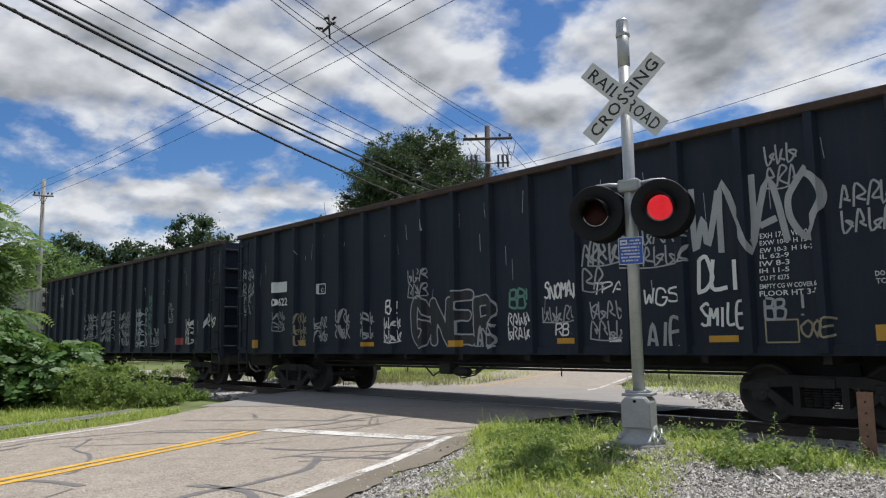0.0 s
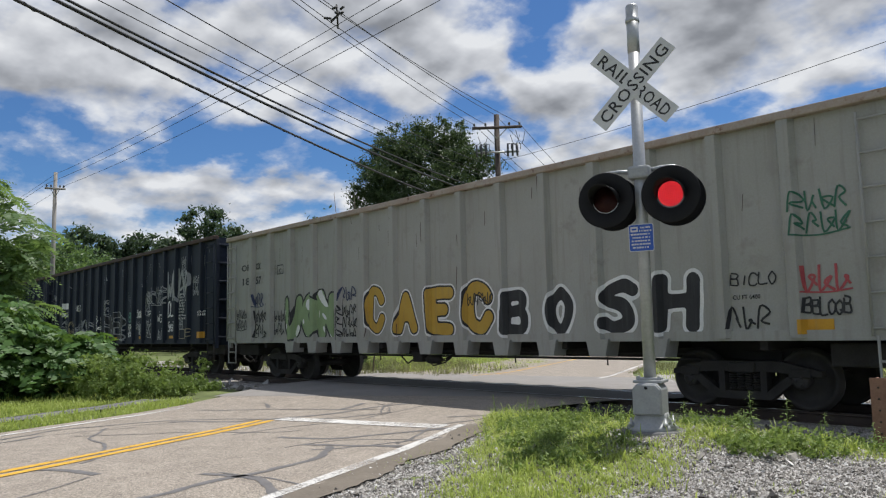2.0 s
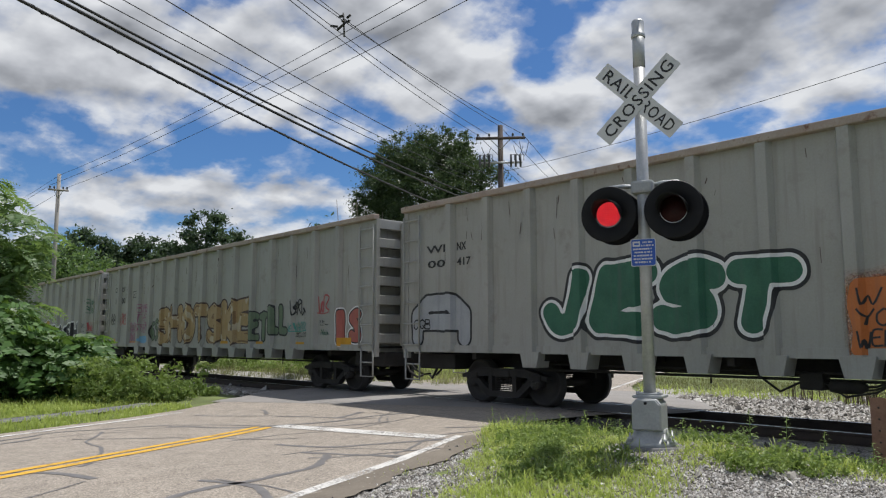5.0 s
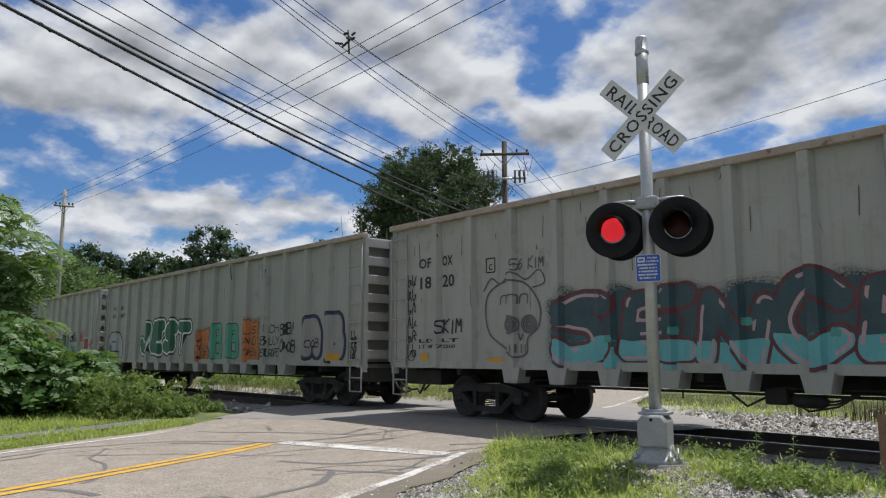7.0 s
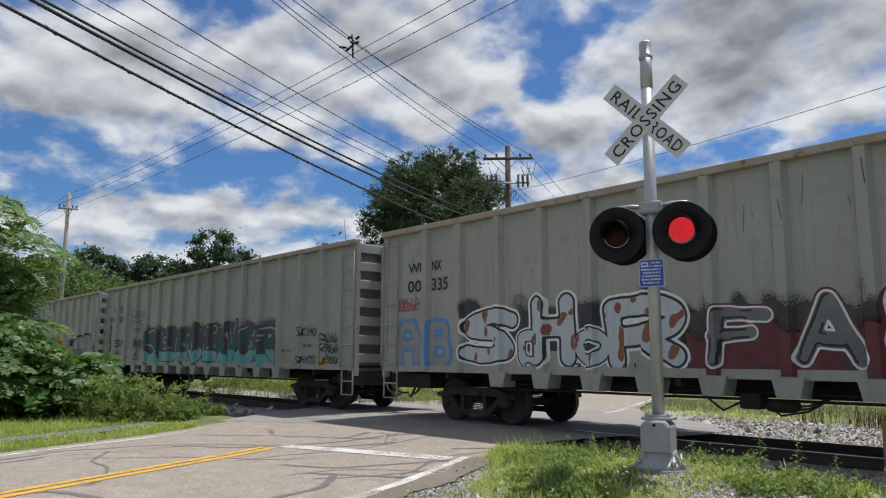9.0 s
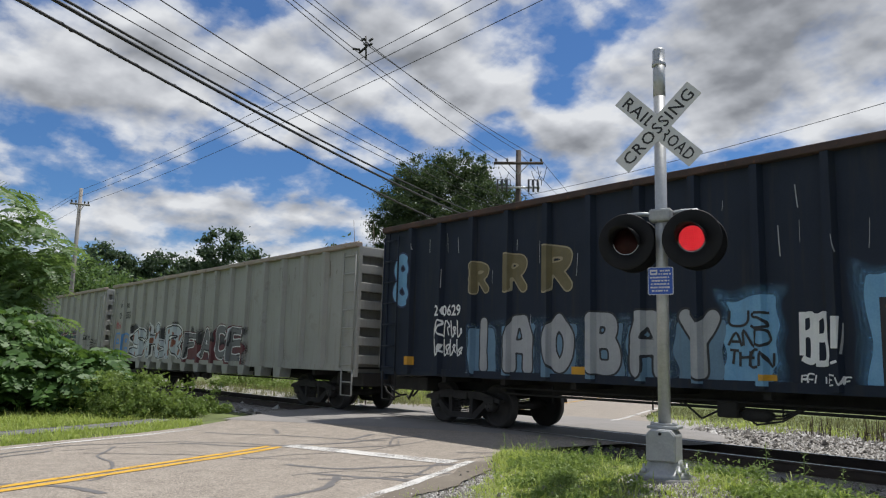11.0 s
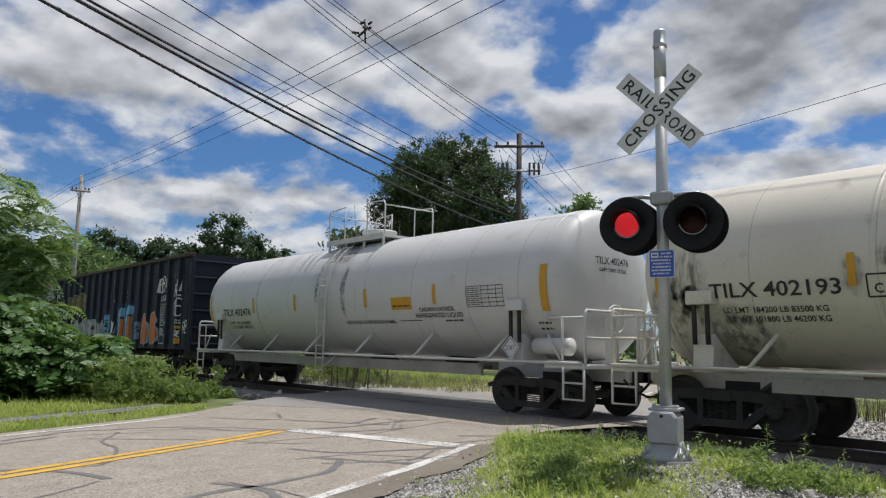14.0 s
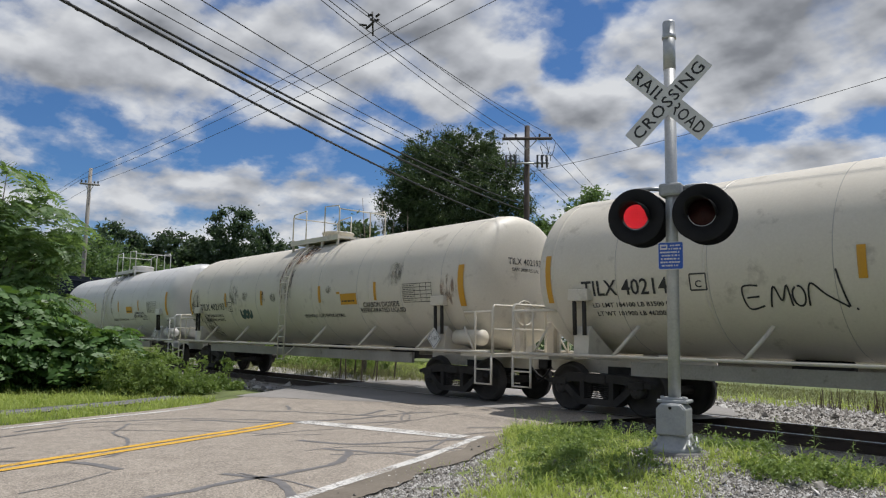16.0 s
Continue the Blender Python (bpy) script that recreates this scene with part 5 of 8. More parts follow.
def rows(car, text, x0, x1, z0, z1, colour):
    """Small writing as bars."""
    rng = random.Random(str(x0) + car)
    verts, faces = [], []
    n = max(1, round((z1 - z0) / 0.09))
    for k in range(n):
        z = z0 + (z1 - z0) * (k + 0.5) / n
        x = x0
        while x < x1 - 0.02:
            w = min(rng.choice((0.05, 0.09, 0.13)), x1 - x)
            stroke(verts, faces, [(x, z), (x + w, z)], min(0.02, (z1 - z0) / n * 0.28))
            x += w + 0.03
    me = bpy.data.meshes.new("rows")
    me.from_pydata(verts, [], faces)
    on_car(car, me, 0.007, "stencil", colour)


words("grey_b", "OF", 0.87, 1.43, 3.26, 3.46, "ink")
words("grey_b", "OX", 1.80, 2.08, 3.26, 3.46, "ink")
words("grey_b", "18", 0.94, 1.43, 2.82, 3.05, "ink")
words("grey_b", "57", 1.80, 2.12, 2.82, 3.05, "ink")
plate("grey_b", "C", 3.09, 3.42, 3.04, 3.29, "ink")
bubble("grey_b", "UON", 3.5, 6.2, 1.13, 2.45, "lime", "ink", fat=0.27, inlay="chalk", wob=0.1, lap=0.1)
scrawl("grey_b", "a", 6.25, 7.04, 1.14, 2.04, "ink")
scrawl("grey_b", "b", 6.32, 7.03, 2.13, 2.50, "navy")
scrawl("grey_b", "c", 1.69, 2.29, 2.15, 2.56, "navy")
scrawl("grey_b", "d", 1.72, 2.44, 1.24, 2.07, "ink")
scrawl("grey_b", "e", 0.53, 1.24, 1.47, 2.12, "ink")
scrawl("grey_b", "f", 2.92, 3.49, 1.30, 2.02, "ink")
bubble("grey_b", "C", 7.45, 8.26, 1.19, 2.43, "gold", "ink", "chalk")
bubble("grey_b", "A", 8.54, 9.46, 1.17, 2.32, "gold", "ink", "chalk")
bubble("grey_b", "E", 9.75, 10.69, 1.15, 2.35, "gold", "ink", "chalk")
bubble("grey_b", "C", 10.93, 11.89, 1.11, 2.34, "gold", "ink", "chalk")
scrawl("grey_b", "g", 11.08, 11.82, 1.82, 2.10, "ink")
bubble("grey_b", "B", 12.05, 12.85, 1.12, 2.11, "ink", "chalk", fat=0.2, rim=0.06, lean=0.1, wob=0.02)
bubble("grey_b", "O", 13.23, 13.95, 1.13, 2.12, "ink", "chalk", fat=0.2, rim=0.06, lean=0.1, wob=0.02)
bubble("grey_b", "S", 14.43, 15.33, 1.12, 2.19, "ink", "chalk", fat=0.2, rim=0.06, lean=0.1, wob=0.02)
bubble("grey_b", "H", 15.54, 16.48, 1.10, 2.21, "ink", "chalk", fat=0.2, rim=0.06, lean=0.1, wob=0.02)
scrawl("grey_b", "h", 17.92, 18.73, 2.57, 3.22, "forest")
hand("grey_b", "BICLO", 16.95, 17.68, 1.87, 2.08, "ink")
scrawl("grey_b", "i", 18.02, 18.70, 1.75, 2.16, "crimson")
scrawl("grey_b", "j", 16.88, 17.54, 1.24, 1.61, "ink")
hand("grey_b", "BBLOQB", 18.04, 18.67, 1.41, 1.67, "ink")
words("grey_b", "CU FT 6400", 16.97, 17.40, 1.68, 1.75, "ink")
bar("grey_b", "r", 17.96, 18.42, 1.15, 1.36, "amber")
words("grey_c", "OF", 1.00, 1.43, 3.30, 3.52, "ink")
words("grey_c", "OX", 1.80, 2.16, 3.30, 3.52, "ink")
words("grey_c", "18", 1.08, 1.43, 2.82, 3.07, "ink")
words("grey_c", "00", 1.80, 2.21, 2.82, 3.07, "ink")
plate("grey_c", "C", 3.11, 3.42, 3.03, 3.26, "ink")
bubble("grey_c", "SHOTSKE", 5.94, 13.25, 1.11, 2.72, "ochre", "umber", fat=0.25, inlay="tan", shine="ochre_dark", lap=0.1, rim=0.055)
bubble("grey_c", "ET", 13.18, 14.22, 1.25, 2.30, "moss", "ink", fat=0.24, wob=0.07, rim=0.045)
bubble("grey_c", "LL", 14.36, 15.35, 1.42, 2.34, "moss", "ink", fat=0.28, wob=0.08, rim=0.045)
bubble("grey_c", "6S", 5.18, 5.90, 1.25, 2.17, "moss", "ink", fat=0.2)
hand("grey_c", "BOMB/THE/SYSTEM", 3.90, 4.70, 1.62, 2.75, "plum", 0.014)
splash("grey_c", "sk", 3.95, 4.75, 1.2, 1.5, "sky")
hand("grey_c", "LONES", 1.80, 2.42, 1.95, 2.42, "crimson", 0.016)
scrawl("grey_c", "m", 2.93, 3.53, 1.25, 2.03, "plum")
scrawl("grey_c", "n", 0.64, 1.14, 2.01, 2.46, "ink")
scrawl("grey_c", "o", 15.63, 16.30, 2.01, 2.47, "ink")
scrawl("grey_c", "p", 15.57, 16.34, 1.57, 1.83, "teal")
scrawl("grey_c", "q", 16.92, 17.46, 2.04, 2.53, "crimson")
scrawl("grey_c", "r", 17.08, 17.45, 1.45, 1.62, "forest")
words("grey_c", "EMPTY LOAD", 15.85, 16.35, 1.47, 1.53, "ink")
words("grey_c", "0 ADJ BLOCK", 15.82, 16.35, 1.39, 1.45, "ink")
words("grey_c", "IL 54", 17.02, 17.25, 1.78, 1.84, "ink")
words("grey_c", "CU FT 6400", 17.02, 17.44, 1.70, 1.75, "ink")
bubble("grey_c", "IS", 17.75, 18.98, 1.14, 2.28, "brick_red", "ink", "chalk", fat=0.25, lap=0.1, wob=0.05)
bar("grey_c", "r", 15.81, 16.25, 1.16, 1.27, "amber")
bar("grey_c", "r", 18.00, 18.49, 1.17, 1.38, "amber")
bar("grey_c", "r", 13.53, 13.93, 1.15, 1.28, "amber")
bar("grey_c", "r", 11.14, 11.65, 1.16, 1.29, "amber")
bar("grey_c", "r", 2.93, 3.58, 1.13, 1.28, "amber")
bar("grey_c", "r", 1.05, 1.41, 1.16, 1.38, "amber")
bubble("grey_d", "JEST", 4.17, 9.11, 1.26, 2.85, "forest", "chalk", "ink", fat=0.25, lean=0.25, lap=0.1)
backdrop("grey_d", 9.75, 10.5, 1.12, 2.15, "orange", 5, 0.08, 0.002)
hand("grey_d", "WI/YOU/WERE", 9.80, 10.42, 1.2, 2.05, "ink", 0.014)
bubble("grey_d", "B", 10.91, 11.60, 1.19, 2.42, "mint", "ink")
bubble("grey_d", "B", 12.03, 12.78, 1.24, 2.38, "mint", "ink")
backdrop("grey_d", 13.12, 14.0, 1.13, 2.35, "orange", 6, 0.08, 0.002)
hand("grey_d", "US", 13.22, 13.90, 1.97, 2.23, "ink")
hand("grey_d", "AND", 13.23, 13.91, 1.63, 1.89, "ink")
hand("grey_d", "THEN", 13.24, 13.91, 1.29, 1.55, "ink")
hand("grey_d", "ICH", 14.39, 15.30, 1.98, 2.26, "ink")
hand("grey_d", "BILLY", 14.39, 15.30, 1.63, 1.90, "ink")
hand("grey_d", "EUROPE", 14.40, 15.31, 1.28, 1.55, "ink")
hand("grey_d", "BB!", 15.52, 16.19, 1.89, 2.31, "ink")
hand("grey_d", "OQB", 15.53, 16.19, 1.40, 1.81, "ink")
bubble("grey_d", "a", 16.55, 17.63, 1.15, 2.45, "grey_fill", "navy", "ink", fat=0.27, wob=0.0)
bubble("grey_d", "B", 17.66, 18.72, 1.13, 2.5, "grey_fill", "navy", "ink", fat=0.27, wob=0.0)
bubble("grey_d", "a", 0.25, 2.25, 1.12, 2.35, "silver", "ink", fat=0.26, wob=0.0)
hand("grey_d", "OQB", 0.35, 0.95, 1.55, 1.8, "ink")
hand("grey_d", "OQB", 16.85, 17.41, 1.53, 1.80, "ink")
bar("grey_d", "r", 17.95, 18.42, 1.20, 1.38, "amber")
words("grey_d", "WI", 0.79, 1.43, 3.24, 3.41, "ink")
words("grey_d", "NX", 1.80, 2.09, 3.24, 3.41, "ink")
words("grey_d", "00", 0.83, 1.43, 2.91, 3.08, "ink")
words("grey_d", "417", 1.80, 2.23, 2.91, 3.08, "ink")
scrawl("grey_d", "s", 18.94, 19.19, 1.20, 1.99, "ink")
words("grey_e", "OF", 0.98, 1.43, 3.29, 3.52, "ink")
words("grey_e", "OX", 1.80, 2.13, 3.29, 3.52, "ink")
words("grey_e", "18", 1.03, 1.43, 2.82, 3.10, "ink")
words("grey_e", "20", 1.80, 2.19, 2.82, 3.10, "ink")
plate("grey_e", "C", 3.18, 3.43, 3.03, 3.32, "ink")
scrawl("grey_e", "u", 0.57, 0.90, 1.30, 3.21, "ink")
hand("grey_e", "SKIM", 1.64, 2.43, 1.79, 2.15, "ink")
skull("grey_e", "", 3.06, 4.80, 1.30, 2.98, "graphite")
hand("grey_e", "56 KIM", 3.94, 4.76, 2.99, 3.25, "graphite")
words("grey_e", "LD LT", 0.99, 2.32, 1.62, 1.70, "ink")
words("grey_e", "LT WT 72500", 0.99, 2.21, 1.49, 1.57, "ink")
bar("grey_e", "r", 1.06, 1.31, 1.16, 1.38, "amber")
bar("grey_e", "r", 3.19, 3.63, 1.15, 1.29, "amber")
backdrop("grey_e", 4.9, 15.5, 1.11, 2.36, "petrol", 11, 0.14)
backdrop("grey_e", 4.9, 15.5, 1.11, 1.5, "turquoise", 12, 0.04, 0.0011)
for k, (ch, a, b) in enumerate((("S", 4.78, 6.43), ("E", 6.40, 7.93), ("N", 7.90, 9.20), ("C", 9.10, 10.35), ("E", 10.28, 11.47), ("I", 11.40, 12.10), ("V", 12.05, 13.05), ("S", 12.95, 14.20), ("R", 14.10, 15.50))):
    bubble("grey_e", ch, a, b, 1.1, 2.56 - 0.09 * (k % 3), "petrol", "maroon", fat=0.23, wob=0.09, shine="pink", foot="turquoise", lean=0.08)
for k in range(7):
    splash("grey_e", "w", 6.2 + 1.25 * k, 6.36 + 1.25 * k, 1.55 + 0.3 * (k * 0.37 % 1), 1.69 + 0.3 * (k * 0.37 % 1), "teal")
hand("grey_e", "SKIMO", 16.74, 17.62, 1.94, 2.21, "ink")
hand("grey_e", "SHIKYO", 16.76, 17.63, 1.18, 1.43, "ink")
words("grey_e", "CU FT 6400", 16.96, 17.40, 1.67, 1.75, "ink")
scrawl("grey_e", "x", 17.96, 18.73, 1.18, 2.04, "ink")
bar("grey_e", "r", 17.94, 18.42, 1.15, 1.31, "amber")
bar("grey_e", "r", 15.82, 16.26, 1.12, 1.28, "amber")
words("grey_e", "EMPTY LOAD", 15.77, 16.27, 1.53, 1.60, "ink")
words("grey_f", "WI", 0.94, 1.43, 3.32, 3.54, "ink")
words("grey_f", "NX", 1.80, 2.13, 3.32, 3.54, "ink")
words("grey_f", "00", 0.93, 1.43, 2.86, 3.15, "ink")
words("grey_f", "335", 1.80, 2.35, 2.86, 3.15, "ink")
scrawl("grey_f", "y", 0.57, 1.36, 2.47, 2.77, "crimson")
bubble("grey_f", "a", 0.48, 1.44, 1.14, 2.27, "grey_fill", "azure", fat=0.15, wob=0.0, rim=0.075)
bubble("grey_f", "B", 1.66, 2.48, 1.15, 2.23, "grey_fill", "azure", fat=0.15, wob=0.0, rim=0.075)
backdrop("grey_f", 3.0, 8.3, 1.5, 2.3, "soot", 21, 0.22)
backdrop("grey_f", 8.2, 13.3, 1.11, 2.15, "soot", 22, 0.2)
backdrop("grey_f", 8.15, 13.4, 1.11, 1.75, "maroon", 23, 0.14, 0.0011)
for ch, a, b, top in (("S", 2.75, 4.45, 2.42), ("C", 4.35, 5.2, 1.95), ("H", 4.75, 5.95, 2.66), ("O", 5.8, 6.7, 2.0), ("R", 6.5, 8.25, 2.5)):
    bubble("grey_f", ch, a, b, 1.11, top, "frost", "ink", "chalk", fat=0.20, inlay="rust_paint", wob=0.05)
for ch, a, b, top in (("F", 8.5, 9.6, 2.2), ("A", 9.8, 10.95, 2.4), ("C", 11.0, 12.15, 2.45), ("E", 12.1, 13.3, 2.35)):
    bubble("grey_f", ch, a, b, 1.13, top, "pewter", "chalk", "maroon", fat=0.16, wob=0.06, lean=0.06, shine="ink")
for ch, x in zip("DRUGSRIT", (5.25, 6.42, 7.59, 8.76, 9.93, 11.1, 12.27, 13.44)):
    hand("grey_f", ch, x - 0.62, x - 0.44, 1.13, 1.30, "navy", 0.016)
words("black_c", "20629", 2.07, 2.83, 2.36, 2.61, "chalk")
scrawl("black_c", "aa", 2.08, 2.92, 1.49, 2.30, "chalk")
bubble("black_c", "8", 0.25, 1.21, 2.53, 3.89, "sky", "navy")
bubble("black_c", "R", 3.18, 3.71, 2.79, 3.48, "olive", "khaki")
bubble("black_c", "R", 4.16, 4.80, 2.75, 3.58, "olive", "khaki")
bubble("black_c", "R", 5.19, 5.96, 2.70, 3.65, "olive", "khaki")
for ch, a, b in (("I", 3.25, 3.9), ("a", 4.22, 4.98), ("O", 5.25, 6.02), ("B", 6.3, 7.05), ("a", 7.18, 7.98), ("Y", 8.15, 8.95)):
    backdrop("black_c", a - 0.02, b + 0.02, 1.12, 2.1, "steel_blue", len(ch) + int(a * 7), 0.05, 0.0008)
    bubble("black_c", ch, a, b, 1.13, 2.33, "silver", "coal", fat=0.24, wob=0.02)
backdrop("black_c", 9.0, 9.8, 1.12, 2.4, "sky", 33, 0.09)
hand("black_c", "US/AND/THEN", 9.05, 9.75, 1.4, 2.25, "ink", 0.02)
hand("black_c", "BB!", 10.17, 10.76, 1.42, 2.22, "chalk")
hand("black_c", "BELIEVE", 10.14, 10.84, 1.16, 1.31, "chalk")
backdrop("black_c", 11.05, 11.95, 1.10, 2.72, "sky", 34, 0.07)
bar("black_c", "x", 11.22, 11.87, 1.11, 2.36, "ink")
bar("black_c", "r", 11.30, 11.81, 1.13, 2.26, "orange")
hand("black_c", "I", 11.38, 11.67, 1.80, 1.99, "navy")
backdrop("black_c", 12.05, 12.98, 1.10, 2.8, "sky", 35, 0.07)
bar("black_c", "x", 12.2, 12.93, 1.11, 2.44, "ink")
bar("black_c", "r", 12.28, 12.88, 1.14, 2.34, "orange")
hand("black_c", "Z", 12.37, 12.75, 1.77, 2.08, "navy")
bar("black_c", "x", 13.23, 13.92, 1.39, 2.11, "steel_blue")
hand("black_c", "OQB", 13.27, 13.90, 1.64, 1.97, "ink")
bubble("black_c", "a", 14.05, 15.0, 1.13, 2.46, "orange", "silver", fat=0.29, wob=0.0)
bubble("black_c", "B", 15.05, 16.08, 1.11, 2.5, "orange", "silver", fat=0.29, wob=0.0)
bar("black_c", "r", 5.93, 6.31, 1.18, 1.33, "amber")
bar("black_c", "r", 9.56, 9.79, 1.20, 1.29, "amber")
bar("black_c", "r", 12.32, 12.78, 1.17, 1.30, "amber")
bar("black_c", "r", 15.37, 15.86, 1.22, 1.33, "amber")
bar("black_c", "r", 0.93, 1.25, 1.27, 1.46, "amber")
hand("black_c", "BB!", 16.02, 16.75, 3.2, 3.85, "chalk", 0.024)
hand("black_c", "OQB", 16.16, 16.87, 2.88, 3.11, "chalk")
words("black_c", "EXH 17-0  W 10-3", 16.15, 16.88, 2.72, 2.79, "chalk")
words("black_c", "EXW 10-5  H 15-0", 16.15, 16.88, 2.62, 2.69, "chalk")
words("black_c", "EW 10-3  H 16-2", 16.15, 16.88, 2.52, 2.59, "chalk")
words("black_c", "IL 62-9", 16.15, 16.58, 2.42, 2.50, "chalk")
words("black_c", "IW 8-3", 16.15, 16.59, 2.32, 2.40, "chalk")
words("black_c", "IH 11-5", 16.15, 16.59, 2.22, 2.30, "chalk")
words("black_c", "CU FT 6275", 16.16, 16.59, 2.12, 2.20, "chalk")
words("black_c", "EMPTY CG W COVER 66", 16.16, 17.04, 2.02, 2.09, "chalk")
words("black_c", "FLOOR HT 3-7", 16.16, 17.04, 1.92, 1.99, "chalk")
words("black_c", "DO NOT LOAD AT", 17.68, 18.38, 2.09, 2.16, "chalk")
words("black_c", "TOP OF SIDES", 17.68, 18.31, 1.99, 2.06, "chalk")
hand("black_c", "HENCE", 17.72, 18.24, 1.51, 1.76, "chalk")
bar("black_c", "r", 17.94, 18.28, 1.25, 1.47, "amber")
bar("black_c", "r", 17.92, 18.38, 1.81, 1.91, "amber")
hand("black_c", "BB", 16.20, 16.54, 1.61, 1.84, "chalk")
hand("black_c", "RB!/OQE", 17.55, 18.3, 2.3, 3.6, "chalk", 0.024)
hand("black_c", "RB", 18.5, 18.9, 1.6, 2.15, "chalk", 0.02)
plate("black_c", "", 16.18, 16.63, 1.24, 1.57, "chalk")
words("black_b", "20622", 1.95, 2.77, 2.36, 2.58, "chalk")
bar("black_b", "x", 2.00, 2.74, 2.74, 3.03, "chalk")
scrawl("black_b", "b0", 0.19, 1.11, 2.77, 3.57, "silver")
scrawl("black_b", "b1", 0.29, 0.72, 2.14, 2.90, "silver")
scrawl("black_b", "b2", 3.26, 3.76, 1.25, 2.14, "khaki")
scrawl("black_b", "b3", 4.29, 4.75, 1.35, 2.00, "silver")
scrawl("black_b", "b4", 5.19, 5.75, 1.41, 2.18, "silver")
scrawl("black_b", "b5", 6.22, 6.72, 1.40, 2.07, "silver")
scrawl("black_b", "b6", 7.10, 7.74, 1.32, 1.91, "chalk")
scrawl("black_b", "b7", 7.98, 8.70, 2.31, 2.95, "silver")
scrawl("black_b", "b8", 11.04, 11.72, 1.32, 1.86, "chalk")
scrawl("black_b", "b9", 11.92, 12.75, 1.64, 1.95, "silver")
scrawl("black_b", "b10", 13.01, 13.74, 1.32, 2.00, "silver")
scrawl("black_b", "b11", 13.01, 13.69, 2.61, 3.09, "silver")
scrawl("black_b", "b12", 13.72, 14.98, 2.51, 3.21, "silver")
scrawl("black_b", "b13", 16.29, 16.79, 3.49, 4.15, "silver")
scrawl("black_b", "b14", 2.15, 2.66, 1.68, 2.23, "silver")
hand("black_b", "BB!", 7.17, 7.70, 1.93, 2.30, "chalk")
bubble("black_b", "GNER", 8.08, 10.77, 1.17, 2.37, "coal", "silver")
hand("black_b", "AIE", 10.18, 10.75, 1.15, 1.67, "silver")
hand("black_b", "BB!", 11.09, 11.76, 1.91, 2.34, "viridian")
hand("black_b", "SNOMAN", 12.00, 12.77, 2.05, 2.39, "chalk")
hand("black_b", "RB!", 12.24, 12.71, 1.36, 1.63, "chalk")
hand("black_b", "TPA", 13.08, 13.75, 2.07, 2.34, "chalk")
hand("black_b", "WGS", 14.13, 14.80, 1.85, 2.16, "chalk")
hand("black_b", "AIE", 14.17, 14.81, 1.15, 1.67, "silver")
hand("black_b", "WNAO", 15.02, 17.13, 2.55, 3.80, "silver")
hand("black_b", "DLI", 15.13, 15.86, 2.01, 2.59, "chalk")
hand("black_b", "SMILE", 15.14, 15.88, 1.46, 1.85, "chalk")
hand("black_b", "BB !", 16.16, 16.79, 1.56, 1.92, "silver")
hand("black_b", "OQE", 16.67, 17.15, 1.29, 1.58, "khaki")
words("black_b", "EXH 17-0  W 10-3", 16.16, 16.93, 2.75, 2.83, "chalk")
words("black_b", "EXW 10-5  H 15-0", 16.15, 16.92, 2.65, 2.72, "chalk")
words("black_b", "EW 10-3  H 16-2", 16.15, 16.92, 2.54, 2.61, "chalk")
words("black_b", "IL 62-9", 16.14, 16.57, 2.45, 2.52, "chalk")
words("black_b", "IW 8-3", 16.13, 16.57, 2.34, 2.42, "chalk")
words("black_b", "IH 11-5", 16.12, 16.56, 2.24, 2.31, "chalk")
words("black_b", "CU FT 6275", 16.12, 16.55, 2.13, 2.20, "chalk")
words("black_b", "EMPTY CG W COVER 66", 16.11, 16.97, 2.01, 2.08, "chalk")
words("black_b", "FLOOR HT 3-7", 16.10, 16.96, 1.90, 1.98, "chalk")
bar("black_b", "r", 0.83, 1.19, 1.20, 1.43, "amber")
bar("black_b", "r", 3.41, 3.71, 1.25, 1.40, "amber")
bar("black_b", "r", 6.33, 6.71, 1.22, 1.32, "amber")
bar("black_b", "r", 9.30, 9.77, 1.20, 1.33, "amber")
bar("black_b", "r", 12.26, 12.75, 1.24, 1.34, "amber")
bar("black_b", "r", 15.26, 15.74, 1.24, 1.34, "amber")
plate("black_b", "", 16.16, 16.63, 1.23, 1.55, "khaki")
bar("black_b", "x", 13.40, 13.65, 1.26, 1.34, "chalk")
plate("black_b", "C", 4.36, 4.65, 2.59, 2.84, "chalk")
words("black_b", "DO NOT LOAD AT", 17.68, 18.38, 2.09, 2.16, "chalk")
words("black_b", "TOP OF SIDES", 17.68, 18.31, 1.99, 2.06, "chalk")
scrawl("black_b", "b31", 17.3, 18.0, 2.7, 3.4, "silver")
bar("black_b", "r", 17.63, 18.27, 1.24, 1.45, "amber")
scrawl("black_b", "b32", 12.87, 13.36, 2.18, 3.03, "silver")
scrawl("black_a", "a0", 6.05, 7.75, 1.64, 2.73, "silver")
scrawl("black_a", "a1", 8.23, 9.77, 1.50, 2.73, "silver")
scrawl("black_a", "a2", 10.34, 11.61, 1.32, 2.65, "silver")
scrawl("black_a", "a3", 12.02, 13.12, 1.25, 2.74, "frost")
scrawl("black_a", "a4", 13.21, 13.83, 1.56, 3.22, "viridian")
scrawl("black_a", "a5", 13.55, 14.23, 1.31, 1.96, "silver")
scrawl("black_a", "a6", 15.02, 15.46, 2.13, 2.82, "silver")
scrawl("black_a", "a7", 16.48, 17.18, 1.33, 2.22, "chalk")
scrawl("black_a", "a8", 18.08, 18.71, 1.86, 2.35, "chalk")
scrawl("black_a", "a9", 2.41, 3.19, 3.14, 3.82, "silver")
bar("black_a", "r", 15.93, 16.33, 1.33, 1.56, "crimson")
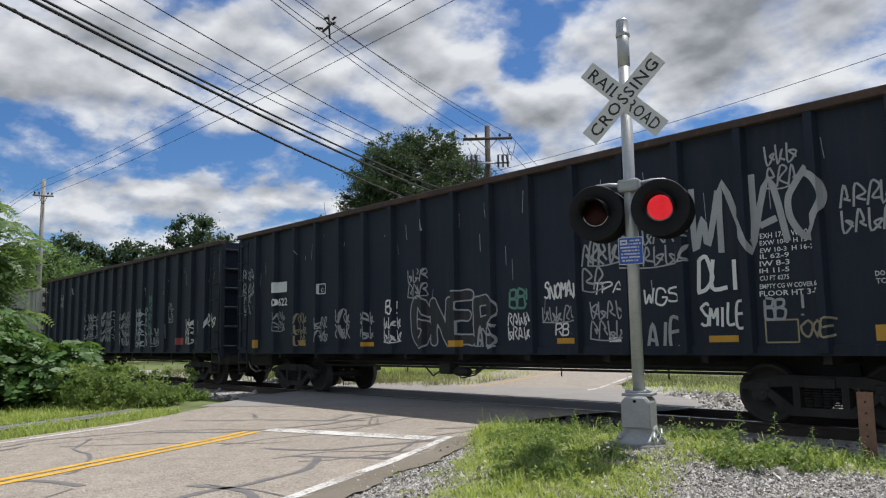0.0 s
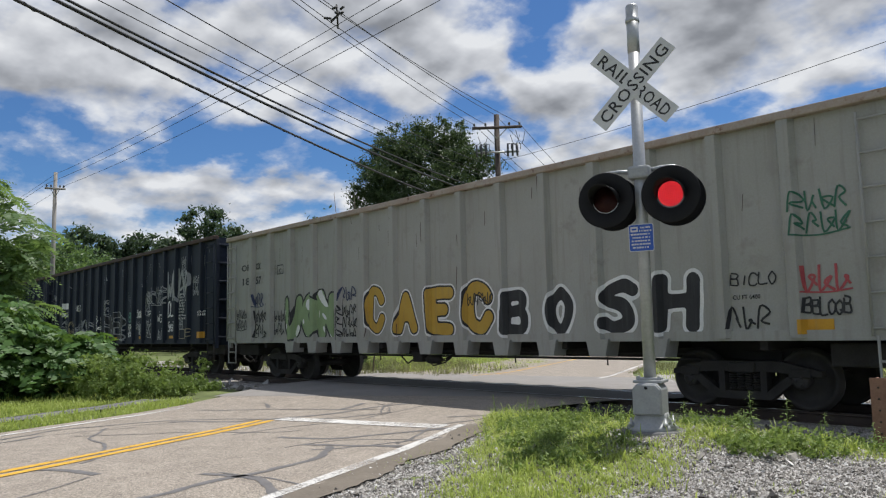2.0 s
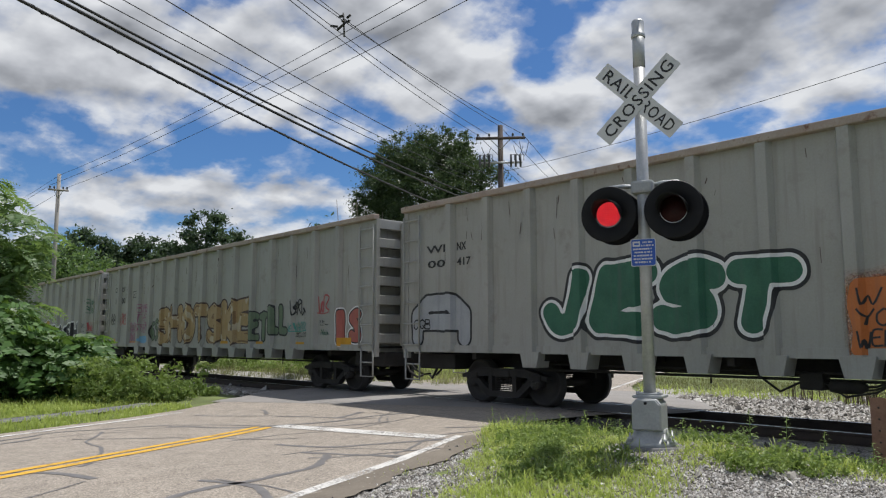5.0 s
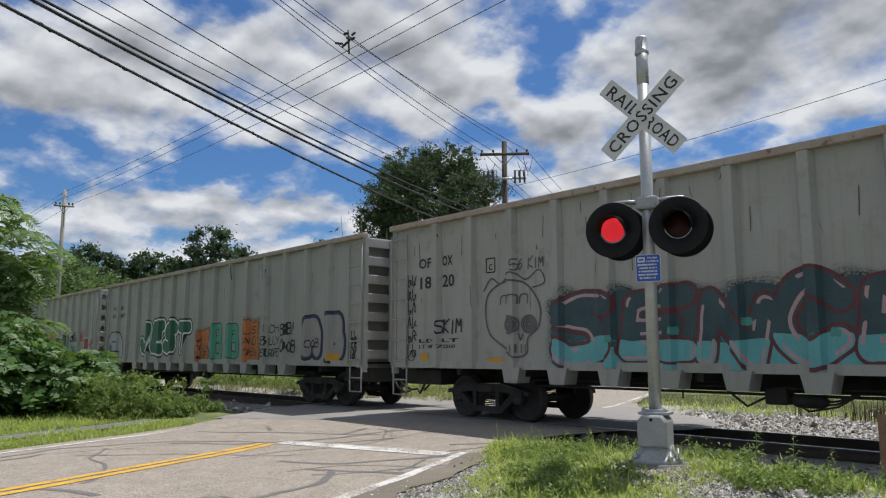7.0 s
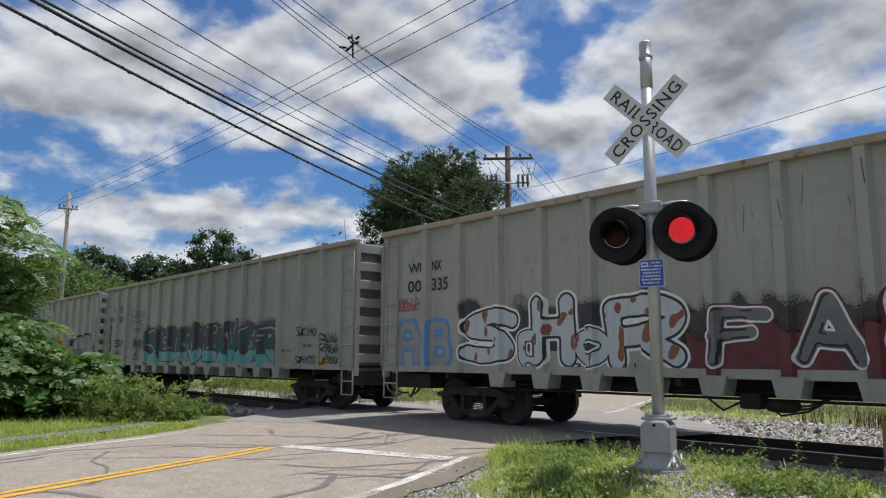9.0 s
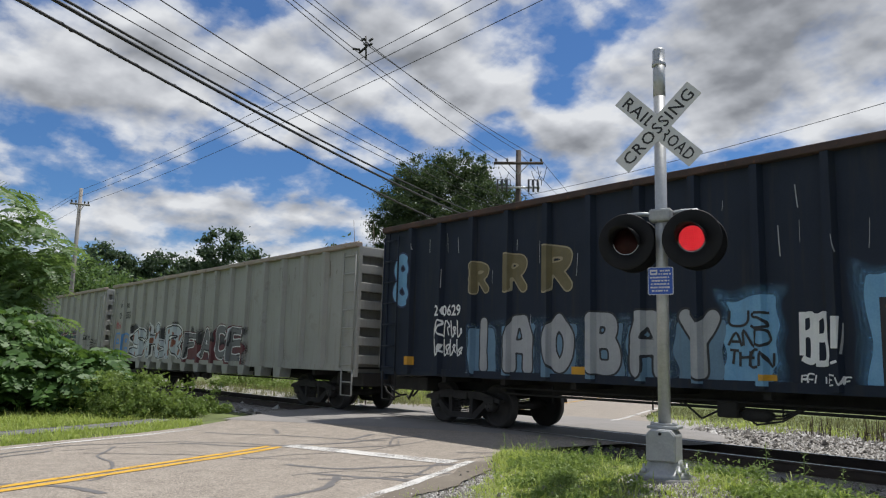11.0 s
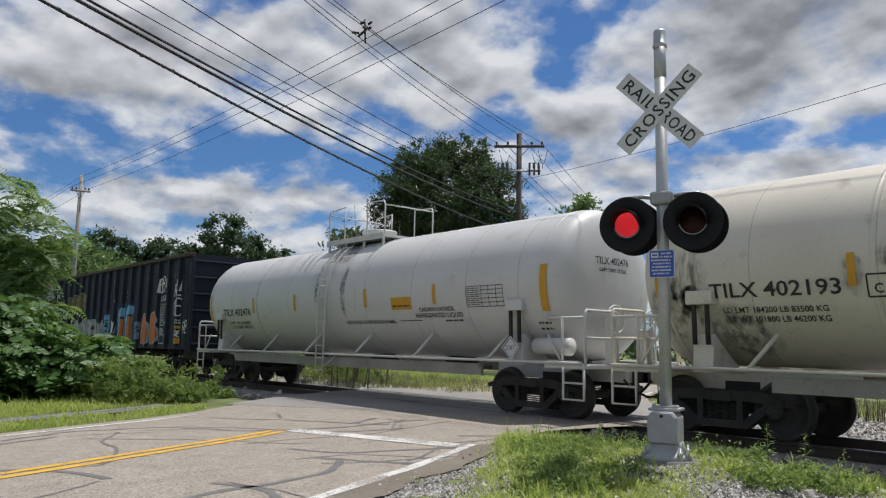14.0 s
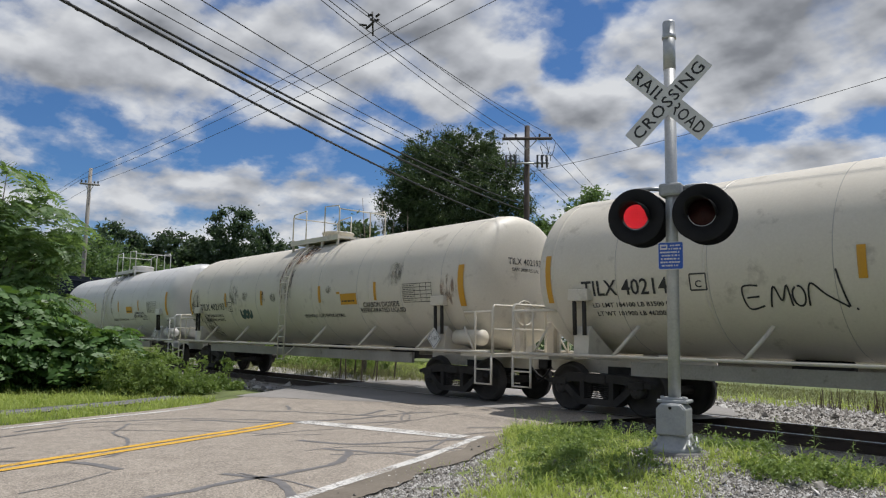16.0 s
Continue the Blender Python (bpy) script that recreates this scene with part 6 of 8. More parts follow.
words("tank_a", "TILX 402476", 0.98, 2.93, 2.19, 2.42, "ink")
words("tank_a", "LD LMT 183500 LB 83200 KG", 1.26, 2.73, 1.93, 2.02, "ink")
words("tank_a", "LT WT 102500 LB 46500 KG", 1.27, 2.77, 1.79, 1.89, "ink")
bar("tank_a", "r", 3.11, 3.22, 2.27, 2.73, "amber")
bar("tank_a", "r", 5.68, 5.80, 2.27, 2.74, "amber")
bar("tank_a", "r", 9.24, 9.37, 2.28, 2.74, "amber")
bar("tank_a", "r", 11.97, 12.08, 2.28, 2.73, "amber")
bar("tank_a", "r", 15.24, 15.43, 2.06, 2.97, "amber")
bar("tank_a", "r", -0.05, 0.06, 2.06, 2.92, "amber")
bar("tank_a", "placard", 10.39, 11.17, 2.19, 2.48, "amber")
words("tank_a", "CARBON DIOXIDE,", 11.44, 12.68, 2.11, 2.22, "ink")
words("tank_a", "REFRIGERATED LIQUID", 11.27, 12.91, 1.97, 2.09, "ink")
words("tank_a", "REGULATING VALVES VENTING NORMAL", 8.28, 10.42, 1.87, 1.96, "ink")
table("tank_a", "", 13.11, 14.23, 2.19, 2.68, "ink")
rows("tank_a", "", 10.45, 11.10, 2.24, 2.31, "ink")
rows("tank_a", "", 10.60, 11.46, 1.91, 1.95, "ink")
rows("tank_a", "", 12.28, 12.86, 1.87, 1.96, "ink")
rows("tank_a", "", 15.03, 15.37, 1.67, 1.89, "ink")
words("tank_b", "TILX 402193", 0.92, 2.92, 2.17, 2.40, "ink")
bubble("tank_b", "UCU", 4.11, 4.95, 1.86, 2.20, "petrol", "ink", fat=0.3, wob=0.12, rim=0.012)
bar("tank_b", "s", 10.20, 10.37, 2.48, 2.54, "amber")
plate("tank_b", "C", 3.26, 3.54, 2.12, 2.42, "ink")
bar("tank_b", "r", 3.02, 3.13, 2.27, 2.73, "amber")
words("tank_c", "TILX 402143", 0.82, 2.83, 2.16, 2.44, "ink")
words("tank_c", "LD LMT 184100 LB 83500 KG", 1.00, 2.74, 1.96, 2.04, "ink")
words("tank_c", "LT WT 101900 LB 46200 KG", 1.05, 2.73, 1.81, 1.89, "ink")
plate("tank_c", "C", 3.08, 3.37, 2.20, 2.46, "ink")


# the same markings on every tank car
for key in ("tank_b", "tank_c"):
    for x0, x1, z0, z1 in ((5.68, 5.80, 2.27, 2.73), (9.24, 9.37, 2.27, 2.73), (11.97, 12.08, 2.27, 2.73), (15.24, 15.43, 2.06, 2.97), (-0.05, 0.08, 2.06, 2.97)):
        bar(key, "r", x0, x1, z0, z1, "amber")
    words(key, "CARBON DIOXIDE", 11.44, 13.0, 2.10, 2.23, "ink")
    words(key, "REFRIGERATED LIQUID", 11.27, 13.2, 1.95, 2.08, "ink")
    words(key, "REGULATING VALVES VENTING NORMAL", 8.28, 10.42, 1.87, 1.96, "ink")
    bar(key, "placard", 10.39, 11.17, 2.19, 2.48, "amber")
    rows(key, "", 10.45, 11.1, 2.22, 2.34, "ink")
    table(key, "", 13.2, 14.3, 2.19, 2.68, "ink")
words("tank_b", "LD LMT 184200 LB 83500 KG", 1.1, 2.7, 1.94, 2.03, "ink")
words("tank_b", "LT WT 101800 LB 46200 KG", 1.15, 2.7, 1.80, 1.89, "ink")



def stain_material(name, colour, tall, low, high):
    """Thin patchy dirt that lets the paint below show through, drawn out down the shell."""
    m, n = material(name)
    vec = n.add("ShaderNodeTexCoord").outputs["Object"]
    run = n.noise(n.scaled(vec, 1, 1, 1 / tall), 7.0, 6.0, 0.62)
    bsdf = n.add("ShaderNodeBsdfPrincipled", Base_Color=n.mix(n.noise(vec, 14.0), colour, tuple(0.6 * c for c in colour)), Roughness=0.85)
    clear = n.add("ShaderNodeBsdfTransparent")
    mixed = n.add("ShaderNodeMixShader", Fac=n.ramp(run, (low, (0, 0, 0)), (high, (0.36, 0.36, 0.36))), i1=clear.outputs[0], i2=bsdf.outputs[0])
    n.add("ShaderNodeOutputMaterial", Surface=mixed.outputs[0])
    return m


MAT["spray_rust"] = stain_material("rust_stain", (0.36, 0.17, 0.08), 7.0, 0.42, 0.66)
MAT["spray_grime"] = stain_material("grime_stain", (0.27, 0.245, 0.20), 4.0, 0.42, 0.80)
MAT["spray_smudge"] = stain_material("smudge_stain", (0.15, 0.135, 0.11), 3.0, 0.36, 0.95)


def smear(car, x0, x1, z0, z1, colour, seed):
    """A stain with a ragged rim."""
    gx, gz = np.arange(x0 - 0.1, x1 + 0.1, 0.04), np.arange(z0 - 0.1, z1 + 0.1, 0.05)
    px, pz = np.meshgrid(gx, gz, indexing="ij")
    f = np.hypot((px - (x0 + x1) / 2) / ((x1 - x0) / 2), (pz - (z0 + z1) / 2) / ((z1 - z0) / 2)) ** 3 - 1 + 0.4 * ripple(px, pz, seed, 0.25)
    for k, grow in enumerate((0.0, 0.35, 0.62, 0.82)):
        g = f + grow
        if (g < 0).any():
            tagged(on_car(car, spread(g, gx, gz, "stain"), 0.0008 + 0.0001 * k, "stain", colour, {"rust": "rust-brown stain", "grime": "grey-brown grime"}.get(colour, "dark smudge")), kind="stuff")


def runs(car, colour, x0, x1, z0, z1, n, seed):
    """Stains that have run down the shell, each a thin tapering streak."""
    rng = random.Random(seed)
    verts, faces = [], []
    for k in range(n):
        x, top = rng.uniform(x0, x1), z1 - rng.uniform(0, 0.25) * (z1 - z0)
        low = z0 + rng.uniform(0, 0.6) * (z1 - z0)
        w = rng.uniform(0.003, 0.012)
        deep = -k * 0.00002
        i = len(verts)
        verts += [(x - w, deep, top), (x + w, deep, top), (x + w * 0.7, deep, (top + low) / 2), (x - w * 0.7, deep, (top + low) / 2), (x, deep, low)]
        faces += [(i, i + 3, i + 2, i + 1), (i + 3, i + 4, i + 2)]
    me = bpy.data.meshes.new("stain")
    me.from_pydata(verts, [], faces)
    tagged(on_car(car, me, 0.0012, "stain", colour, "rust-brown stain runs" if colour == "rust" else "grey-brown grime runs"), kind="stuff")


for k, (x0, x1, z0, z1, colour) in enumerate(((6.9, 7.2, 2.3, 4.12, "rust"), (7.15, 8.3, 3.45, 4.16, "rust"), (7.2, 7.75, 2.2, 3.5, "grime"), (2.9, 3.25, 2.15, 2.75, "smudge"), (4.35, 4.8, 2.4, 2.75, "smudge"), (6.3, 6.75, 2.35, 2.65, "smudge"), (9.65, 9.95, 2.5, 2.75, "smudge"), (12.6, 13.2, 2.6, 3.25, "smudge"), (14.6, 15.2, 2.1, 2.8, "rust"), (0.3, 0.8, 1.7, 2.4, "grime"), (5.7, 6.0, 2.3, 2.7, "rust"), (-0.2, 0.45, 1.45, 2.5, "smudge"), (0.7, 1.9, 1.2, 2.1, "smudge"), (0.15, 0.9, 2.0, 3.0, "grime"), (3.4, 4.1, 2.3, 3.0, "smudge"))):
    smear("tank_b", x0, x1, z0, z1, colour, 40 + k)
for k, (x0, x1, z0, z1) in enumerate(((6.8, 7.1, 2.2, 4.1), (7.1, 8.3, 3.5, 4.15), (8.1, 8.4, 2.0, 3.6))):
    smear("tank_a", x0, x1, z0, z1, "grime", 60 + k)
    smear("tank_c", x0, x1, z0, z1, "grime", 70 + k)
runs("tank_b", "rust", 6.85, 7.35, 2.5, 4.12, 16, 1)
runs("tank_a", "grime", 7.0, 8.4, 2.4, 4.1, 14, 4)
runs("tank_c", "grime", 7.0, 9.0, 2.2, 4.1, 16, 5)


def tag(car, x0, x1, z0, z1, colour):
    """A thin hand-sprayed tag, each stroke of the can a line of its own."""
    oval = [(0.525 + 0.055 * math.cos(a), 0.36 + 0.26 * math.sin(a)) for a in [2.0 + 0.66 * k for k in range(10)]]
    lines = [[(0.17, 0.66), (0.02, 0.62), (0.05, 0.06), (0.20, 0.12)], [(0.05, 0.34), (0.17, 0.37)], [(0.26, 0.08), (0.31, 0.62), (0.37, 0.25), (0.43, 0.64), (0.455, 0.10)], oval, [(0.60, 0.10), (0.635, 0.66), (0.76, 0.36), (0.92, 0.05)], [(0.86, 1.0), (0.885, 0.6), (0.925, 0.06)], [(0.97, 0.02), (0.985, -0.02)]]
    verts, faces = [], []
    for pts in lines:
        stroke(verts, faces, smooth_line([(x0 + u * (x1 - x0), z0 + v * (z1 - z0)) for u, v in pts]), 0.014)
    me = bpy.data.meshes.new("graffiti")
    me.from_pydata(verts, [], faces)
    on_car(car, me, 0.0065, "graffiti", colour, "thin black hand-sprayed tag")


tag("tank_c", 3.93, 5.62, 1.86, 2.42, "ink")


def placard(car):
    ob = CARS[car]
    bm = bmesh.new()
    prism(bm, [(-0.24, 0), (0, -0.24), (0.24, 0), (0, 0.24)], "y", -0.006, 0.0)
    bmesh.ops.recalc_face_normals(bm, faces=bm.faces)
    sign = part("placard", bm, "sign_white", ob, "white diamond hazard placard", m=pose(15.1, -1.625, 1.34))
    verts, faces = [], []
    c = [(-0.20, 0), (0, -0.20), (0.20, 0), (0, 0.20), (-0.20, 0)]
    stroke(verts, faces, c, 0.008)
    me = bpy.data.meshes.new("border")
    me.from_pydata([(x, -0.008, z) for x, y, z in verts], [], faces)
    me.materials.append(MAT["spray_ink"])
    part_mesh("border", me, sign)
    me = fit_box(letters("2187", 1.0), -0.12, 0.12, -0.045, 0.055)
    me.materials.append(MAT["spray_ink"])
    part_mesh("lettering", me, sign, "", pose(0, -0.009, 0))


for key in ("tank_a", "tank_b", "tank_c"):
    placard(key)


def head_words(car, text, y0, y1, z0, z1):
    """Lettering on the rounded rear head of a tank."""
    prof = [(0.02, 0.0), (0.45, 0.012), (0.85, 0.045), (1.15, 0.10), (1.32, 0.16), (1.43, 0.23), (1.51, 0.33), (1.54, 0.42), (1.55, 0.54)]
    me = fit_box(letters(text, 1.0, 1.0, 0.01), y0, y1, z0, z1)
    for v in me.vertices:
        y, z = v.co.x, v.co.z
        r = math.hypot(y, z - TANK_Z)
        x = float(np.interp(r, [p[0] for p in prof], [p[1] for p in prof]))
        v.co = Vector((TANK_L - x + 0.012, y, z))
    me.materials.append(MAT["spray_ink"])
    part_mesh("lettering", me, CARS[car])


for key, text in (("tank_a", "TILX 402476"), ("tank_b", "TILX 402193")):
    head_words(key, text, -0.62, 0.42, 3.02, 3.17)
    head_words(key, "CAPY 20000 US GAL", -0.52, 0.34, 2.87, 2.95)


# end-of-car numbers
def end_words(car, text, y0, y1, z0, z1, x, colour):
    me = fit_box(letters(text, 1.0), y0, y1, z0, z1)
    for v in me.vertices:
        v.co = Vector((x, v.co.x, v.co.z))
    me.materials.append(MAT["spray_" + colour])
    part_mesh("lettering", me, CARS[car][0])


end_words("black_c", "20697", -0.1, 0.5, 3.92, 4.06, 19.165, "chalk")
end_words("black_c", "OO", 0.02, 0.38, 4.1, 4.24, 19.165, "chalk")
for key, text in (("grey_c", "1800"), ("grey_e", "1820"), ("grey_b", "1857")):
    end_words(key, "OFOX", -0.1, 0.35, 3.55, 3.68, 19.545, "ink")
    end_words(key, text, -0.08, 0.33, 3.36, 3.49, 19.545, "ink")


# scrapes and rust runs on the sides
def scrapes(car, colour, n, seed):
    rng = random.Random(seed)
    verts, faces = [], []
    for k in range(n):
        x, z = rng.uniform(0.8, 18.6), rng.choice((rng.uniform(1.4, 4.2), rng.uniform(3.4, 4.25)))
        L = rng.uniform(0.05, 0.5)
        dx = rng.uniform(-0.04, 0.04)
        stroke(verts, faces, [(x, z), (x + dx * 0.4, z - L * 0.5), (x + dx, z - L)], rng.uniform(0.003, 0.009))
    me = bpy.data.meshes.new("scrape")
    me.from_pydata(verts, [], faces)
    tagged(on_car(car, me, 0.0012, "scrape", colour, "scratches and rust runs"), kind="stuff")


for i, key in enumerate(("grey_a", "grey_b", "grey_c", "grey_d", "grey_e", "grey_f")):
    scrapes(key, "umber", 36, 900 + i)
for i, key in enumerate(("black_a", "black_b", "black_c")):
    scrapes(key, "silver", 44, 950 + i)


# ---- the crossing signal ----
MAST = Vector((-5.05, 7.63, 0.17))
LED_BOARDS = []


def build_signal():
    mast = thing("crossing_signal", pose(MAST.x, MAST.y, MAST.z, 0, 0, 19.9), "silver railroad crossing signal with crossbuck and red flashing lights", "crossing signal")
    z = -MAST.z
    bm = bmesh.new()
    tube(bm, [(0, 0, 0.30), (0, 0, 4.93 + z + 0.02)], 0.069, 20)
    tube(bm, [(0, 0, 4.40), (0, 0, 4.86)], 0.072, 20)
    part("pole", bm, "galvanised", mast)
    bm = bmesh.new()
    lathe(bm, [(0.082, 4.78), (0.085, 4.80), (0.082, 4.83), (0.074, 4.835), (0.074, 4.98), (0.066, 5.0), (0.02, 5.005)], 20)
    part("cap", bm, "galvanised", mast, "bright cast cap")
    # junction box at the foot, with a chamfered lid, and its flared base
    bm = bmesh.new()
    lid = [(-0.165, 0.15), (0.165, 0.15), (0.165, 0.44), (0.11, 0.50), (-0.11, 0.50), (-0.165, 0.44)]
    fs = prism(bm, lid, "y", -0.20, 0.13)
    bmesh.ops.recalc_face_normals(bm, faces=bm.faces)
    bmesh.ops.bevel(bm, geom=bm.edges[:], offset=0.015, segments=2, affect="EDGES", profile=0.5)
    base = part("junction_box", bm, "box_paint", mast, "light grey cast metal box")
    bm = bmesh.new()
    fs = prism(bm, [(p * 0.93, 0.345 + (q - 0.345) * 0.93) for p, q in lid], "y", -0.222, -0.198)
    bmesh.ops.recalc_face_normals(bm, faces=bm.faces)
    bmesh.ops.bevel(bm, geom=bm.edges[:], offset=0.006, segments=1, affect="EDGES", profile=0.5)
    for k in range(3):
        box(bm, -0.07, 0.06, -0.226, -0.22, 0.30 + 0.025 * k, 0.31 + 0.025 * k)
    part("lid", bm, "box_paint", base)
    bm = bmesh.new()
    lathe(bm, [(0.018, -0.232), (0.018, -0.22)], 10, 0, "y", (0, 0, 0.455))
    part("bolt", bm, "black_paint", base)
    bm = bmesh.new()
    box(bm, -0.17, 0.17, -0.13, 0.17, 0.50, 0.535, bevel=0.01)
    box(bm, -0.13, 0.13, -0.1, 0.1, 0.53, 0.56, bevel=0.01)
    for sx in (-0.12, 0.12):
        lathe(bm, [(0.022, 0.53), (0.022, 0.575)], 6, 0, "z", (sx, -0.07, 0))
    part("clamp_plate", bm, "box_paint", mast)
    bm = bmesh.new()
    lathe(bm, [(0.285, -0.06), (0.285, 0.012), (0.268, 0.03), (0.235, 0.05), (0.208, 0.085), (0.192, 0.12), (0.186, 0.165)], 24)
    part("base", bm, "box_paint", mast, "flared grey cast base with bolts")
    for sx in (-1, 1):
        for sy in (-1, 1):
            bm = bmesh.new()
            lathe(bm, [(0.03, 0.03), (0.03, 0.07), (0.015, 0.07), (0.015, 0.12)], 8, 0, "z", (sx * 0.19, sy * 0.19, 0))
            part("anchor_bolt", bm, "galvanised", mast)
    bm = bmesh.new()
    lathe(bm, [(0.36, -0.35), (0.36, -0.03), (0.34, -0.02)], 20)
    part("footing", bm, "concrete", mast, "rough concrete footing in the grass")
    # crossbuck
    zc = 4.155 + z
    for sg, words, dy in ((-1, (("RAIL", -0.555), ("ROAD", 0.075)), -0.105), (1, (("CROSSING", -0.56),), -0.112)):
        bm = bmesh.new()
        box(bm, -0.61, 0.61, -0.003, 0.003, -0.1143, 0.1143)
        bmesh.ops.bevel(bm, geom=[e for e in bm.edges if abs((e.verts[0].co - e.verts[1].co).y) > 0.004], offset=0.012, segments=2, affect="EDGES", profile=0.5)
        blade = part("blade", bm, "sign_white", mast, "white reflective crossbuck blade", m=pose(0, dy, zc) @ Matrix.Rotation(radians(-45 * sg), 4, "Y"))
        for text, x0 in words:
            me = letters(text, 0.205, 0.86, 0.002, 1.12)
            w = max(v.co.x for v in me.vertices)
            want = 0.47 if len(text) == 4 else 1.10
            me.transform(Matrix.Scale(want / w, 4, (1, 0, 0)) @ Matrix.Translation((0, 0, 0)))
            me.materials.append(MAT["sign_black"])
            part_mesh("lettering", me, blade, "black capital letters " + text, pose(x0 + 0.01, -0.006, -0.072))
        for b in (-0.08, 0.08):
            bm = bmesh.new()
            lathe(bm, [(0.012, -0.012), (0.012, -0.003)], 8, 0, "y", (b, 0, 0))
            part("bolt", bm, "galvanised", blade)
    # light arm and lamps, two to the front and two to the back
    za = 3.10 + z
    bm = bmesh.new()
    box(bm, -0.12, 0.14, -0.13, 0.10, za - 0.07, za + 0.08, bevel=0.03)
    part("arm_bracket", bm, "box_paint", mast)
    for sx in (-1, 1):
        bm = bmesh.new()
        tube(bm, [(sx * 0.10, 0, za + 0.03), (sx * 0.24, 0, za + 0.05), (sx * 0.40, 0, za + 0.045), (sx * 0.47, 0, za - 0.02)], 0.026, 8)
        tube(bm, [(sx * 0.40, 0, za + 0.045), (sx * 0.40, 0, za - 0.12)], 0.03, 8)
        part("light_arm", bm, "galvanised", mast)
        for face in (-1, 1):
            cx, cz = sx * 0.375, 2.80 + z
            bm = bmesh.new()
            y = face * 0.16
            # dished round background with a hole for the lens
            prof = [(0.325, y + face * 0.0), (0.332, y + face * 0.012), (0.32, y + face * 0.016), (0.16, y + face * 0.006), (0.155, y - face * 0.004), (0.29, y - face * 0.004)]
            rings = lathe(bm, prof, 40, 0, "y", (cx, 0, cz))
            bmesh.ops.delete(bm, geom=[f for f in bm.faces if len(f.verts) > 6], context="FACES_ONLY")
            lamp = part("flasher", bm, "black_paint", mast, "round black lamp background")
            bm = bmesh.new()
            lathe(bm, [(0.158, y), (0.158, y - face * 0.10), (0.12, y - face * 0.15), (0.06, y - face * 0.16)], 28, 0, "y", (cx, 0, cz))
            bmesh.ops.delete(bm, geom=[f for f in bm.faces if len(f.verts) > 6 and abs(f.calc_center_median().y - y) < 0.01], context="FACES_ONLY")
            part("housing", bm, "black_paint", lamp)
            # hood over the lens
            bm = bmesh.new()
            inner, outer = [], []
            for k in range(25):
                a = radians(-20 + 220 * k / 24)
                deep = 0.30 * max(0.0, math.sin(max(0.0, (a + radians(20)) / radians(220) * math.pi))) ** 0.7 + 0.01
                for r, store in ((0.158, inner), (0.165, outer)):
                    p, q = cx + r * math.cos(a), cz + r * math.sin(a)
                    store.append((bm.verts.new((p, y + face * 0.006, q)), bm.verts.new((p, y + face * deep, q - 0.05 * deep))))
            for store in (inner, outer):
                for a, b in zip(store, store[1:]):
                    bm.faces.new((a[0], a[1], b[1], b[0])).smooth = True
            for a, b, c, d in zip(inner, inner[1:], outer, outer[1:]):
                bm.faces.new((a[1], c[1], d[1], b[1]))
            bmesh.ops.recalc_face_normals(bm, faces=bm.faces)
            part("hood", bm, "black_paint", lamp)
            bm = bmesh.new()
            for k in range(18):
                a0, a1 = radians(190 + 160 * k / 18), radians(190 + 160 * (k + 1) / 18)
                vs = [bm.verts.new((cx + r * math.cos(a), y + face * 0.008, cz + r * math.sin(a))) for r, a in ((0.150, a0), (0.157, a0), (0.157, a1), (0.150, a1))]
                bm.faces.new(vs)
            part("lens_rim", bm, "galvanised", lamp)
            if face < 0:
                # the LED board turns on its upright axis: lit face out or dark face out
                bm = bmesh.new()
                lathe(bm, [(0.146, -0.012), (0.146, 0.012)], 32, 0, "y")
                for f in bm.faces:
                    f.material_index = 1 if f.normal.y > 0.5 or abs(f.normal.y) < 0.5 else 0
                board = part("led_board", bm, ("led_board", "lens_dark"), lamp, "red LED lens", m=pose(cx, y + 0.005, cz))
                bm = bmesh.new()
                for ring in range(7):
                    r, cnt = 0.002 + ring * 0.0218, 1 if ring == 0 else round(ring * 5.6)
                    for k in range(cnt):
                        a = 2 * math.pi * (k + 0.5 * (ring % 2)) / cnt
                        c = Vector((r * math.cos(a), -0.014, r * math.sin(a)))
                        vs = [bm.verts.new(c + Vector((0.0066 * math.cos(b), 0, 0.0066 * math.sin(b)))) for b in [radians(60 * j) for j in range(6)]]
                        bm.faces.new(vs)
                part("leds", bm, "led_red", board)
                LED_BOARDS.append((board, cx, y + 0.005, cz, sx))
    # blue notice
    bm = bmesh.new()
    box(bm, -0.145, 0.145, -0.084, -0.080, 2.175 + z, 2.495 + z)
    bmesh.ops.bevel(bm, geom=[e for e in bm.edges if abs((e.verts[0].co - e.verts[1].co).y) > 0.003], offset=0.02, segments=3, affect="EDGES", profile=0.5)
    notice = part("notice", bm, "sign_white", mast, "small blue notice with white writing")
    bm = bmesh.new()
    box(bm, -0.137, 0.137, -0.0875, -0.084, 2.183 + z, 2.487 + z)
    bmesh.ops.bevel(bm, geom=[e for e in bm.edges if abs((e.verts[0].co - e.verts[1].co).y) > 0.003], offset=0.018, segments=3, affect="EDGES", profile=0.5)
    part("face", bm, "sign_blue", notice)
    bm = bmesh.new()
    box(bm, -0.12, -0.035, -0.091, -0.0875, 2.405 + z, 2.465 + z)
    rng = random.Random(2)
    for row, (a, b) in enumerate(((-0.005, 0.105), (-0.02, 0.12), (-0.12, 0.12), (-0.10, 0.10), (-0.11, 0.11), (-0.115, 0.115), (-0.10, 0.09))):
        x = a
        zz = 2.452 - row * 0.0385 + z
        while x < b - 0.01:
            w = min(rng.choice((0.012, 0.02, 0.03)), b - x)
            box(bm, x, x + w, -0.090, -0.0875, zz - 0.009, zz + 0.009)
            x += w + rng.choice((0.005, 0.005, 0.014))
